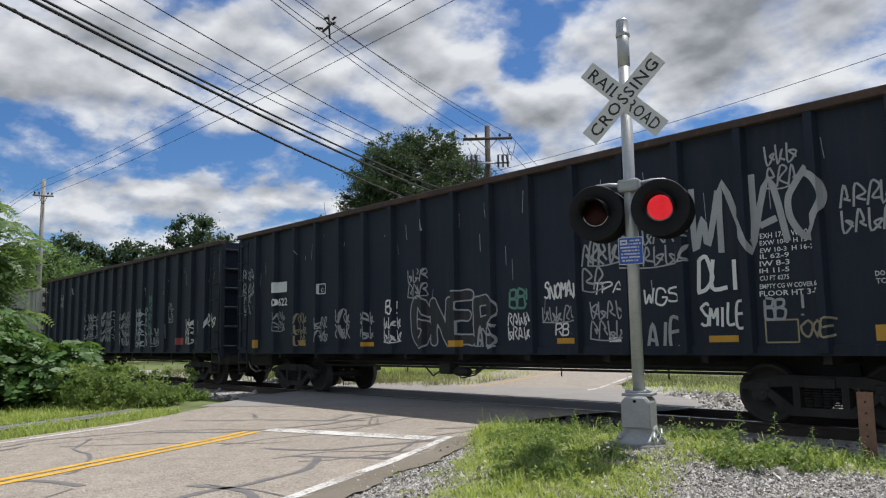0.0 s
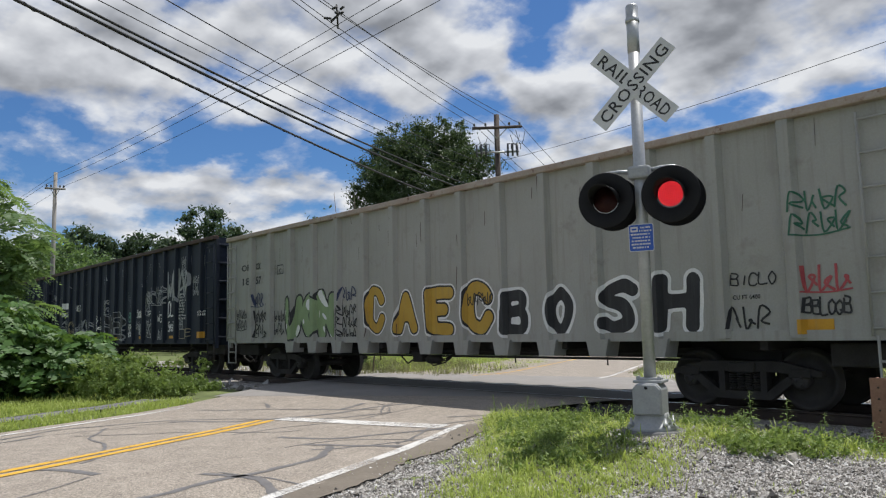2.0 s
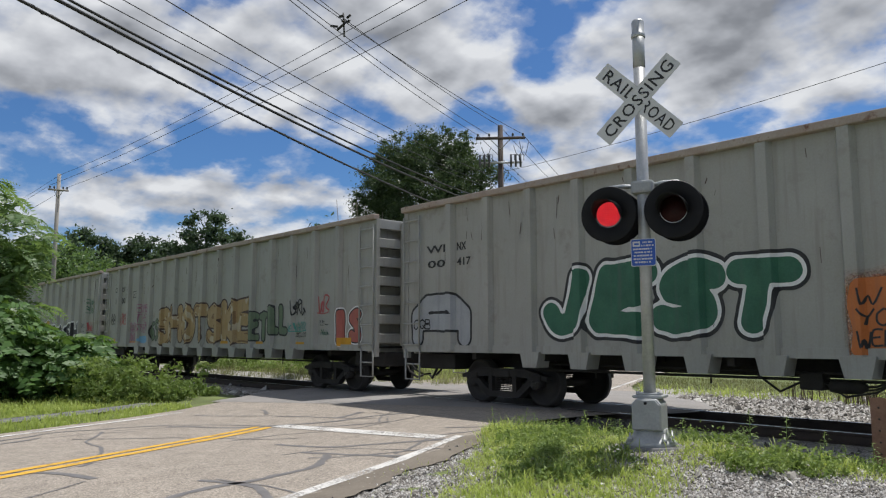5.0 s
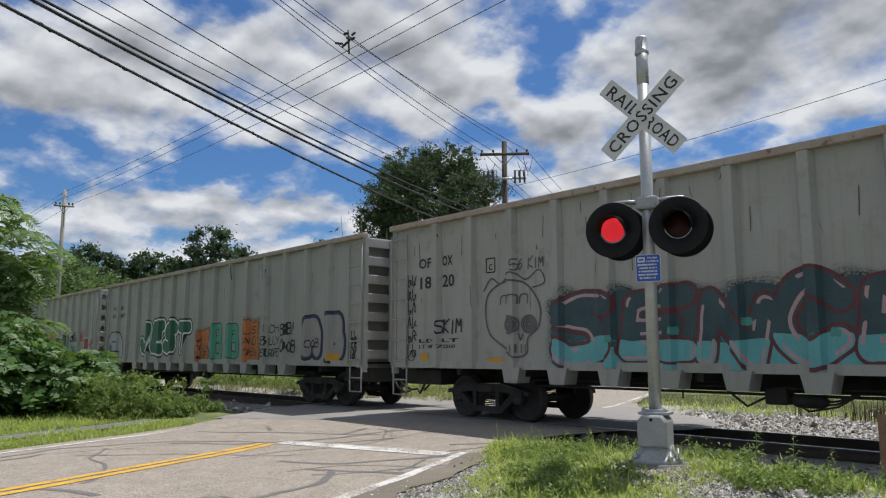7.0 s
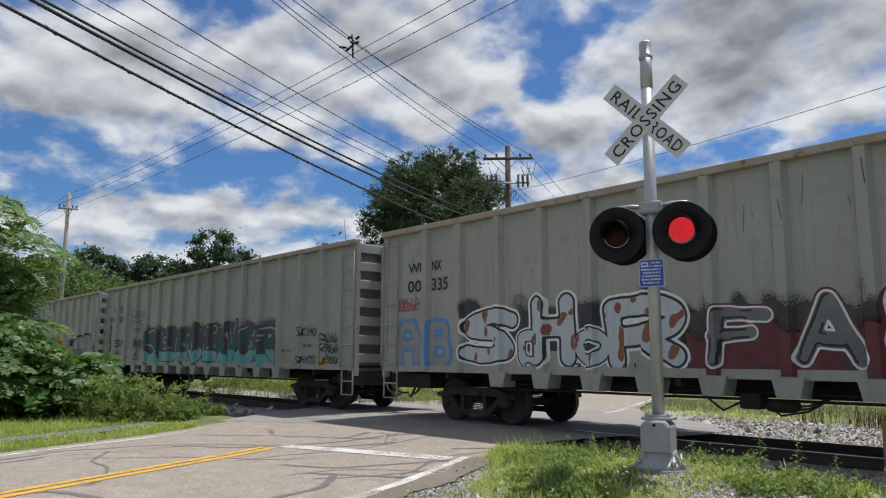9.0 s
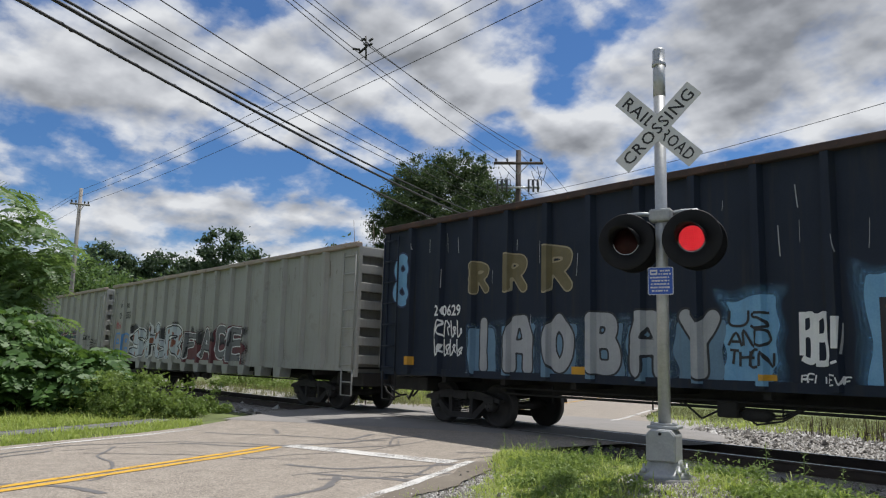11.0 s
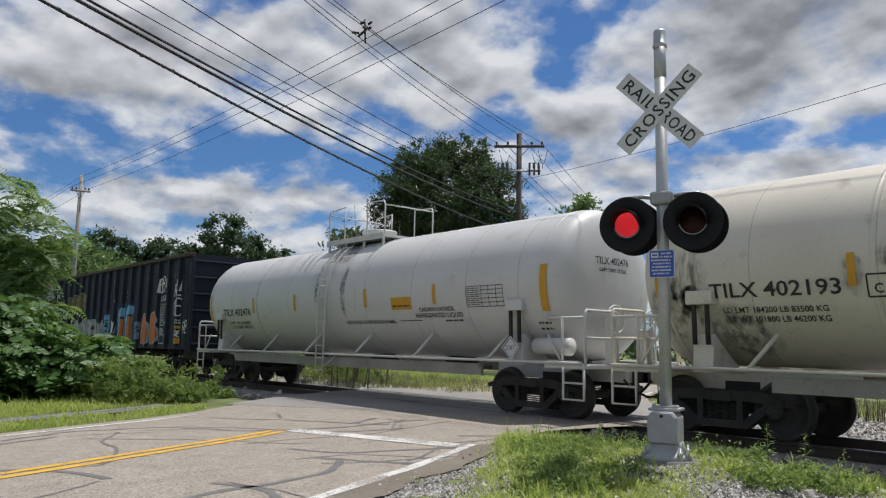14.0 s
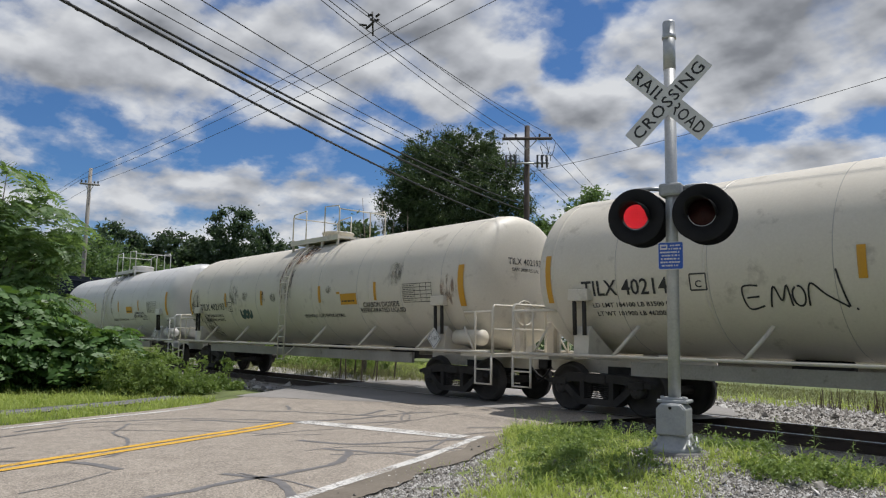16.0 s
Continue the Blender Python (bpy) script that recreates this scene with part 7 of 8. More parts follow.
    tagged(part("writing", bm, "sign_white", notice, "rows of white writing"), kind="stuff")
    bm = bmesh.new()
    box(bm, -0.105, -0.05, -0.0935, -0.091, 2.425 + z, 2.445 + z)
    part("badge", bm, "sign_blue", notice)


build_signal()


def build_post():
    post = thing("marker_post", pose(-3.36, 9.7, -0.25, 0, 0, 15), "rusty brown steel post standing in weeds by the track", "post")
    bm = bmesh.new()
    prism(bm, [(-0.085, -0.05), (0.085, -0.05), (0.085, -0.03), (0.02, -0.03), (0.012, 0.06), (-0.012, 0.06), (-0.02, -0.03), (-0.085, -0.03)], "z", 0, 0.91)
    bmesh.ops.recalc_face_normals(bm, faces=bm.faces)
    part("stake", bm, "post_rust", post)
    bm = bmesh.new()
    for k in range(6):
        lathe(bm, [(0.012, -0.056), (0.012, -0.05)], 8, 0, "y", (0, 0, 0.15 + 0.13 * k))
    part("rivet", bm, "rail_steel", post)


build_post()


# ---- poles and wires ----
EYE = Vector((0, 0, 1.334))


def polar(az, rise, r):
    a = radians(az)
    return EYE + Vector((math.cos(a) * r, math.sin(a) * r, rise * r))


def wire(a, b, sag, r, name="overhead_wire", label="black overhead wire sagging between utility poles", twist=0.0):
    a, b = Vector(a), Vector(b)
    pts = []
    for i in range(33):
        k = i / 32
        p = a.lerp(b, k)
        p.z -= 4 * sag * k * (1 - k)
        pts.append(p)
    bm = bmesh.new()
    tube(bm, pts, r, 6)
    if twist:
        n = 260
        tw = []
        for i in range(n + 1):
            k = i / n
            p = a.lerp(b, k)
            p.z -= 4 * sag * k * (1 - k)
            ang = k * (b - a).length / 0.55 * 2 * math.pi
            tw.append(p + Vector((0.0, math.cos(ang), math.sin(ang))) * (r + twist))
        tube(bm, tw, r * 0.55, 5)
    ob = finish(name, bm, "wire")
    return tagged(ob, label, "wire", "overhead wires")


POLE_R = Vector((-27.8, 28.75, 0))
POLE_L = Vector((-58.1, 14.87, 0))


def utility_pole(p, top, arm_z, arm_half, arm_dir, r, label, gear, wood="pole_wood"):
    pole = thing("utility_pole", pose(p.x, p.y, -0.3), label, "utility pole", "utility poles")
    bm = bmesh.new()
    tube(bm, [(0, 0, 0), (0, 0, (top + 0.3) / 2), (0, 0, top + 0.3)], r, 12, r_end=r * 0.72)
    part("shaft", bm, wood, pole)
    d = Vector(arm_dir).normalized()
    n = Vector((-d.y, d.x, 0))
    z = arm_z + 0.3
    bm = bmesh.new()
    tube(bm, [-d * arm_half + n * -0.2 + Vector((0, 0, z)), d * arm_half + n * -0.2 + Vector((0, 0, z))], 0.085, 4)
    arm = part("crossarm", bm, wood, pole)
    for sg in (-1, 1):
        bm = bmesh.new()
        tube(bm, [d * sg * arm_half * 0.45 - n * 0.2 + Vector((0, 0, z)), n * -0.15 + Vector((0, 0, z - 0.6))], 0.025, 5)
        part("brace", bm, "galvanised", pole)
    for k in (-1, -0.5, 0.55, 1):
        bm = bmesh.new()
        c = d * k * (arm_half - 0.12) - n * 0.2
        lathe(bm, [(0.03, z + 0.06), (0.03, z + 0.12), (0.075, z + 0.14), (0.05, z + 0.19), (0.07, z + 0.21), (0.03, z + 0.27)], 10, 0, "z", c)
        part("insulator", bm, "insulator", arm)
    if gear:
        bm = bmesh.new()
        tube(bm, [-d * 1.15 - n * 0.25 + Vector((0, 0, z - 1.35)), d * 1.15 - n * 0.25 + Vector((0, 0, z - 1.35))], 0.06, 4)
        low = part("gear_arm", bm, "galvanised", pole)
        for k in (-1.1, -0.85, -0.6, 0.55, 0.8, 1.05):
            c = d * k - n * 0.32 + Vector((0, 0, z - 1.35))
            bm = bmesh.new()
            tube(bm, [c + Vector((0, 0, -0.25)), c + Vector((0, 0, 0.42))], 0.055, 8)
            tube(bm, [c + Vector((0, 0, 0.42)), c + Vector((0, 0, 0.42)) + d * 0.18, c + d * 0.18 + Vector((0, 0, 0.1))], 0.02, 5)
            part("cutout", bm, "insulator", low)
        bm = bmesh.new()
        for k, h in ((-1.0, 0.5), (0.7, 0.55), (1.0, 0.8)):
            c = d * k - n * 0.3 + Vector((0, 0, z - 1.0))
            pts = [c + Vector((0, 0, h * (1 - math.sin(math.pi * t / 8)))) + d * (0.5 * t / 8) for t in range(9)]
            tube(bm, pts, 0.015, 5)
        part("jumper", bm, "wire", pole)
    return pole


def build_wires():
    utility_pole(POLE_R, 12.75, 12.0, 1.32, (0.93, 0.9, 0), 0.19, "weathered wooden utility pole with crossarm and cut-out switches", True)
    utility_pole(POLE_L, 13.1, 11.9, 0.66, (0.25, 1, 0), 0.17, "grey wooden utility pole with a short crossarm beyond the trees", False, "pole_grey")

    def along(a, az, rise, drop, far, r, sag, **kw):
        """From the pole through a direction at which the wire hangs that much lower, and on to the next pole."""
        h = a.z - EYE.z - drop
        q = polar(az, rise, h / rise)
        b = a + (q - a) * far
        b.z = a.z
        wire(a, b, sag, r, **kw)
    base = POLE_R + Vector((-0.2, -0.2, 0))
    z_of = lambda rise: EYE.z + 40 * rise
    cab = "thick black overhead cable sagging between utility poles"
    along(Vector((base.x, base.y, z_of(0.150))), 169.78, 0.409, 1.0, 1.75, 0.028, 1.02, label=cab, twist=0.003)
    along(Vector((base.x, base.y, z_of(0.172))), 167.45, 0.418, 1.0, 1.75, 0.037, 1.02, label=cab)
    along(Vector((base.x, base.y, z_of(0.180))), 167.0, 0.4225, 1.0, 1.75, 0.030, 1.02, label=cab)
    along(Vector((base.x, base.y, z_of(0.198))), 165.2, 0.430, 1.0, 1.75, 0.012, 1.02)
    along(Vector((base.x, base.y, z_of(0.203))), 163.6, 0.436, 1.0, 1.75, 0.012, 1.02)
    along(Vector((base.x, base.y, z_of(0.215))), 160.7, 0.446, 1.0, 1.75, 0.014, 1.02)
    d = Vector((0.93, 0.9, 0)).normalized()
    tops = (POLE_R + Vector((0, 0, 12.7)), POLE_R + d * -1.2 + Vector((0, 0, 12.25)), POLE_R + d * -0.6 + Vector((0, 0, 12.25)), POLE_R + d * 1.2 + Vector((0, 0, 12.25)))
    for a, az, rise in zip(tops, (149.5, 151.6, 151.1, 150.1), (0.476, 0.470, 0.472, 0.475)):
        along(a, az, rise, 0.75, 1.9, 0.013, 0.75)
    sp = polar(146.2, 0.424, 10.35 / 0.424)
    # spacer that holds the upper wires apart
    tie = thing("wire_spacer", Matrix.Translation(sp), "dark bundle of clamps hanging on the overhead wires", "wire clamp")
    bm = bmesh.new()
    rng = random.Random(4)
    for k in range(7):
        c = Vector((rng.uniform(-0.2, 0.2), rng.uniform(-0.2, 0.2), rng.uniform(-0.28, 0.28)))
        tube(bm, [c, c + Vector((rng.uniform(-0.25, 0.25), rng.uniform(-0.2, 0.2), rng.uniform(-0.12, 0.25)))], 0.045, 6)
    tube(bm, [(-0.1, 0.1, -0.35), (0.05, -0.05, 0.4)], 0.03, 6)
    part("clamp", bm, "wire", tie)
    # wires along the track from the far pole
    for a, az, rise in ((POLE_L + Vector((0, 0, 13.0)), 139.64, 0.487), (POLE_L + Vector((-0.15, -0.6, 12.2)), 137.62, 0.488), (POLE_L + Vector((0.15, 0.6, 12.2)), 134.27, 0.487)):
        along(a, az, rise, 0.9, 1.7, 0.012, 1.0)
        wire(a, a + Vector((-46, -3, -1)), 0.8, 0.012)
    # service wire to the other side, and the run down the road
    along(POLE_R + Vector((0.1, 0.1, z_of(0.222))), 108.88, 0.319, 0.5, 1.9, 0.010, 0.6)
    nxt = POLE_R + Vector((-19.8, 40.4, 0))
    for a, dz in ((tops[0], 0), (tops[1], -0.5), (tops[3], -0.5), (POLE_R + Vector((0, 0, 10.6)), -2), (POLE_R + Vector((0, 0, 8.4)), -4.2)):
        off = Vector((a.x - POLE_R.x, a.y - POLE_R.y, 0))
        wire(a, nxt + off + Vector((0, 0, 11.6 + dz)), 0.8, 0.013)


build_wires()


# ---- trees and shrubs ----
def leaf_cloud(name, blobs, count, size, mat, seed, flat=0.5, shell=0.55, clumps=70, clump_r=0.28):
    """Small bent leaves gathered in clumps over rounded masses."""
    rng = np.random.default_rng(seed)
    weight = np.array([b[1][0] * b[1][1] + b[1][0] * b[1][2] for b in blobs])
    cents, rads = [], []
    pick = rng.choice(len(blobs), size=clumps, p=weight / weight.sum())
    for i in pick:
        c, r = np.array(blobs[i][0], float), np.array(blobs[i][1], float)
        d = rng.normal(size=3)
        d /= np.linalg.norm(d)
        d *= shell + (1 - shell) * rng.random() ** 0.6
        cents.append(c + d * r)
        rads.append(r.mean() * clump_r * rng.uniform(0.6, 1.25))
    cents, rads = np.array(cents), np.array(rads)
    which = rng.choice(clumps, size=count, p=rads ** 2 / (rads ** 2).sum())
    d = rng.normal(size=(count, 3))
    d /= np.linalg.norm(d, axis=1)[:, None]
    pos = cents[which] + d * (rads[which] * np.abs(rng.normal(0.25, 0.6, count)))[:, None] * np.array([1, 1, 0.75])
    a = rng.normal(size=(count, 3))
    a /= np.linalg.norm(a, axis=1)[:, None]
    b = rng.normal(size=(count, 3)) + d * 0.4
    b[:, 2] -= flat
    b = np.cross(a, b)
    b /= np.linalg.norm(b, axis=1)[:, None]
    s = size * rng.uniform(0.6, 1.3, count)[:, None]
    n = np.cross(a, b)
    verts = np.stack([pos - a * s, pos + b * s * 0.45 + n * s * 0.12, pos + a * s, pos - b * s * 0.45 + n * s * 0.12], 1).reshape(-1, 3)
    me = bpy.data.meshes.new(name)
    q = np.arange(count * 4).reshape(-1, 4)
    me.from_pydata(verts.tolist(), [], np.concatenate([q[:, [0, 1, 2]], q[:, [0, 2, 3]]]).tolist())
    me.materials.append(MAT[mat])
    return me, cents


def tree(x, y, z, trunk_h, blobs, count, size, mat, seed, label, r=0.25, clumps=70, clump_r=0.28, limbs=9):
    ob = thing("tree", pose(x, y, z), label, "tree")
    me, cents = leaf_cloud("crown", blobs, count, size, mat, seed, clumps=clumps, clump_r=clump_r)
    part_mesh("crown", me, ob)
    rng = random.Random(seed)
    bm = bmesh.new()
    tube(bm, [(0, 0, -0.3), (0.1, 0.05, trunk_h * 0.5), (0.0, 0.1, trunk_h), (0.1, 0, trunk_h * 1.5)], r, 9, r_end=r * 0.35)
    part("trunk", bm, "bark", ob)
    bm = bmesh.new()
    for c in rng.sample([tuple(c) for c in cents], min(limbs, len(cents))):
        s = Vector((0, 0, trunk_h * rng.uniform(0.7, 1.3)))
        e = Vector(c)
        mid = s.lerp(e, 0.5) + Vector((0, 0, rng.uniform(0, 0.4)))
        tube(bm, [s, mid, e], r * 0.35, 6, r_end=r * 0.06)
    part("limbs", bm, "bark", ob)
    return ob


def pinnate(count, sample, seed, length=0.55, pairs=8, leaflet=0.13, mat="leaf_sumac", broad=0.2, sway=0.5):
    """Feather leaves: a midrib that arches out and droops, with pairs of narrow leaflets."""
    rng = np.random.default_rng(seed)
    verts, faces = [], []
    for _ in range(count):
        p, out = sample(rng)
        out = out + rng.normal(size=2) * sway
        h = np.array([out[0], out[1], 0.0])
        h /= np.linalg.norm(h) + 1e-9
        side = np.array([-h[1], h[0], 0])
        L = length * rng.uniform(0.65, 1.25)
        lift, droop = rng.uniform(0.0, 0.55), rng.uniform(0.35, 1.0)
        roll = rng.uniform(-0.5, 0.5)
        for k in range(pairs):
            f = (k + 0.6) / pairs
            c = p + h * L * f + np.array([0, 0, L * (lift * f - droop * f * f)])
            ll = leaflet * L / length * (0.55 + 1.0 * math.sin(math.pi * min(1, 0.15 + 0.8 * f)))
            for sg in (-1, 1):
                d = side * sg * 0.93 + h * 0.30 + np.array([0, 0, -0.25 + sg * roll])
                d /= np.linalg.norm(d)
                w = np.cross(d, h * 0.75 + np.array([0, 0, 0.65]) + rng.normal(size=3) * 0.3)
                w = w / (np.linalg.norm(w) + 1e-9) * ll * broad
                i = len(verts)
                verts += [c, c + d * ll * 0.45 + w, c + d * ll, c + d * ll * 0.45 - w]
                faces.append((i, i + 1, i + 2, i + 3))
    return mesh_of("leaves", verts, faces, mat)


def sumac(x, y, z, blobs, count, seed, label, category, stems, **kw):
    ob = thing("sumac_shrub" if category == "shrub" else "sumac_tree", pose(x, y, z), label, category)
    w = np.array([b[1][0] * b[1][2] for b in blobs])

    def sample(rng):
        c, r = blobs[rng.choice(len(blobs), p=w / w.sum())]
        d = rng.normal(size=3)
        d /= np.linalg.norm(d)
        d *= rng.uniform(0.45, 1.0) ** 0.5
        p = np.array(c) + d * np.array(r)
        p[2] = max(p[2], 0.15)
        return p, d[:2] + rng.normal(size=2) * 0.5
    part_mesh("leaves", pinnate(count, sample, seed, **kw), ob)
    rng = random.Random(seed)
    bm = bmesh.new()
    for k in range(stems):
        c, r = blobs[rng.randrange(len(blobs))]
        e = Vector(c) + Vector((rng.uniform(-0.6, 0.6) * r[0], rng.uniform(-0.6, 0.6) * r[1], rng.uniform(0, 0.7) * r[2]))
        s = Vector((c[0] * 0.6 + rng.uniform(-0.4, 0.4), c[1] * 0.7 + rng.uniform(-0.4, 0.4), -0.2))
        tube(bm, [s, s.lerp(e, 0.5) + Vector((rng.uniform(-0.2, 0.2), rng.uniform(-0.2, 0.2), 0.2)), e], 0.035, 6, r_end=0.012)
    part("stems", bm, "bark", ob)
    return ob


def build_trees():
    # the full tree behind the train
    tree(-38.0, 32.4, -0.3, 5.0, [((0, 0, 10.9), (3.9, 3.9, 4.4)), ((-1.6, -1.9, 10.2), (2.6, 2.6, 3.9)), ((1.7, 2.0, 10.6), (2.6, 2.6, 3.8)), ((0.9, 1.0, 13.9), (2.0, 2.0, 2.0)), ((-1.0, -1.2, 13.5), (2.1, 2.1, 2.1)), ((0, 0, 7.4), (3.7, 3.7, 2.6))], 210000, 0.088, "leaf", 3, "full leafy green tree behind the railway", 0.32, 1300, 0.185, 14)
    # young tree and brush beyond the pole
    tree(-28.6, 34.9, -0.3, 4.5, [((0, 0, 8.6), (2.0, 2.0, 1.7)), ((-1.2, -1.0, 7.2), (2.2, 2.2, 1.8))], 11000, 0.14, "leaf_light", 8, "young light-green tree beside the far road", 0.14, 46, 0.30)
    tree(-32.5, 36.0, -0.3, 4.0, [((0, 0, 6.8), (3.0, 3.0, 2.2))], 9000, 0.13, "leaf", 9, "dark green bushy tree beside the far road", 0.14, 40, 0.3)
    tree(-25.0, 16.8, -0.3, 2.2, [((-0.6, 0, 4.1), (1.7, 1.7, 2.0)), ((1.6, 1.2, 3.2), (1.6, 1.6, 1.7))], 5200, 0.13, "leaf", 12, "scrubby dark green tree with bare twigs beyond the track", 0.1, 40, 0.3)
    # bare twigs above the scrub
    rng = random.Random(21)
    twig = thing("dead_sapling", pose(-23.4, 15.5, -0.3), "bare grey dead sapling twigs beyond the track", "sapling")
    bm = bmesh.new()
    for k in range(7):
        a = Vector((rng.uniform(-1.2, 1.2), rng.uniform(-1, 1), 0))
        tip = a + Vector((rng.uniform(-0.5, 0.5), rng.uniform(-0.5, 0.5), rng.uniform(5.2, 7.0)))
        tube(bm, [a, a.lerp(tip, 0.6) + Vector((0.15, 0.1, 0)), tip], 0.03, 5, r_end=0.008)
        for j in range(4):
            s = a.lerp(tip, rng.uniform(0.55, 0.95))
            tube(bm, [s, s + Vector((rng.uniform(-0.4, 0.4), rng.uniform(-0.4, 0.4), rng.uniform(0.2, 0.6)))], 0.01, 4, r_end=0.004)
    part("twigs", bm, "bark", twig)
    # woods far along the track: the crowns that stand out, and the mass of trees behind them
    rng = random.Random(31)
    for k, (az, r, top, w) in enumerate(((163.4, 95, 14.4, 3.6), (159.7, 96, 14.4, 3.7), (155.6, 93, 17.0, 4.6), (166.6, 98, 13.0, 3.8), (152.9, 98, 13.8, 3.4), (170.4, 92, 12.2, 4.0), (149.6, 104, 12.2, 3.6), (145.8, 108, 11.4, 3.8))):
        a = radians(az)
        h = top - w
        tree(math.cos(a) * r, math.sin(a) * r, -0.3, h * 0.5, [((0, 0, h), (w * 0.8, w * 0.8, w * 0.92)), ((-0.2 * w, -0.45 * w, h - 0.35 * w), (w * 0.62, w * 0.62, w * 0.7)), ((0.2 * w, 0.5 * w, h - 0.3 * w), (w * 0.6, w * 0.6, w * 0.75)), ((0, 0, h * 0.5), (w * 0.85, w * 0.85, h * 0.5))], 26000, 0.24, "leaf_far", 300 + k, "dark green broad-crowned tree in the distant woods", 0.3, 260, 0.24, 6)
    blobs = []
    for k in range(84):
        az = rng.uniform(137, 181)
        r = rng.uniform(108, 140)
        top = 15.0 + 0.9 * math.sin((az - 140) * 0.21) + rng.uniform(-1.4, 1.2)
        if az < 152:
            top -= 1.6 + (152 - az) * 0.3
        a = radians(az)
        w = rng.uniform(4.0, 6.5)
        blobs.append(((math.cos(a) * r, math.sin(a) * r, top - w * 0.85), (w, w, w * 0.9)))
        blobs.append(((math.cos(a) * r, math.sin(a) * r, (top - w) * 0.5), (w * 1.1, w * 1.1, top * 0.45)))
    me, _ = leaf_cloud("far_woods", blobs, 200000, 0.42, "leaf_far", 33, clumps=2200, clump_r=0.26)
    tagged(new("far_woods", me), "distant line of dark green woods along the railway", "woods", kind="stuff")
    blobs = []
    for k in range(64):
        az = rng.uniform(140, 179)
        r = rng.uniform(66, 88)
        top = 8.2 + rng.uniform(-1.2, 0.8) - max(0, 163 - az) * 0.16
        if 163 < az < 169:
            top += 1.0
        a = radians(az)
        blobs.append(((math.cos(a) * r, math.sin(a) * r, top * 0.55), (3.2, 3.2, top * 0.48)))
    me, _ = leaf_cloud("thicket", blobs, 130000, 0.19, "leaf_light", 35, clumps=1100, clump_r=0.27)
    tagged(new("thicket", me), "light green thicket of young trees beside the railway", "thicket", kind="stuff")
    # hedge of low growth on the far side of the track and road
    blobs = []
    for k in range(60):
        az = rng.uniform(78, 150)
        r = rng.uniform(60, 95)
        a = radians(az)
        h = rng.uniform(2.0, 4.2)
        blobs.append(((math.cos(a) * r, math.sin(a) * r, h * 0.4), (4, 4, h * 0.6)))
    me, _ = leaf_cloud("far_hedge", blobs, 22000, 0.3, "leaf_far", 37, clumps=300, clump_r=0.36)
    tagged(new("far_hedge", me), "far hedge of green scrub beyond the crossing", "scrub", kind="stuff")
    # sumac by the path
    sumac(-21.6, 3.0, -0.15, [((0, 0.5, 1.0), (1.5, 2.6, 1.3)), ((0.5, 2.6, 0.75), (1.2, 1.5, 0.95)), ((0.3, -2.5, 1.3), (1.5, 2.2, 1.5)), ((-0.2, 0.4, 1.75), (1.2, 1.7, 0.9)), ((-0.6, 3.6, 0.55), (1.2, 1.0, 0.6))], 3300, 41, "dense dark green sumac shrub with feather leaves beside the footpath", "shrub", 30, length=0.5, pairs=6, leaflet=0.165, broad=0.25, sway=1.2)
    sumac(-23.4, 3.2, -0.2, [((0.2, 0.2, 5.2), (1.2, 1.5, 0.9)), ((0.3, 1.3, 4.4), (1.0, 1.1, 0.8)), ((0, -1.6, 5.4), (1.5, 1.7, 1.2)), ((0.2, 1.5, 3.5), (0.9, 0.8, 0.8)), ((0, 0.4, 3.6), (1.3, 1.6, 1.2)), ((0, -1.6, 3.2), (1.3, 1.7, 1.6)), ((0, 1.0, 2.3), (1.2, 1.5, 0.9))], 1250, 43, "leafy sumac tree with drooping feather leaves", "tree", 22, length=0.75, pairs=11, leaflet=0.15, mat="leaf_frond", broad=0.17, sway=0.8)

build_trees()


# ---- grass, weeds, stones ----
def inside(px, py, poly):
    hit = np.zeros(len(px), bool)
    for (x0, y0), (x1, y1) in zip(poly, poly[1:] + poly[:1]):
        cross = (y0 > py) != (y1 > py)
        with np.errstate(divide="ignore", invalid="ignore"):
            xi = (x1 - x0) * (py - y0) / (y1 - y0 + 1e-12) + x0
        hit ^= cross & (px < xi)
    return hit


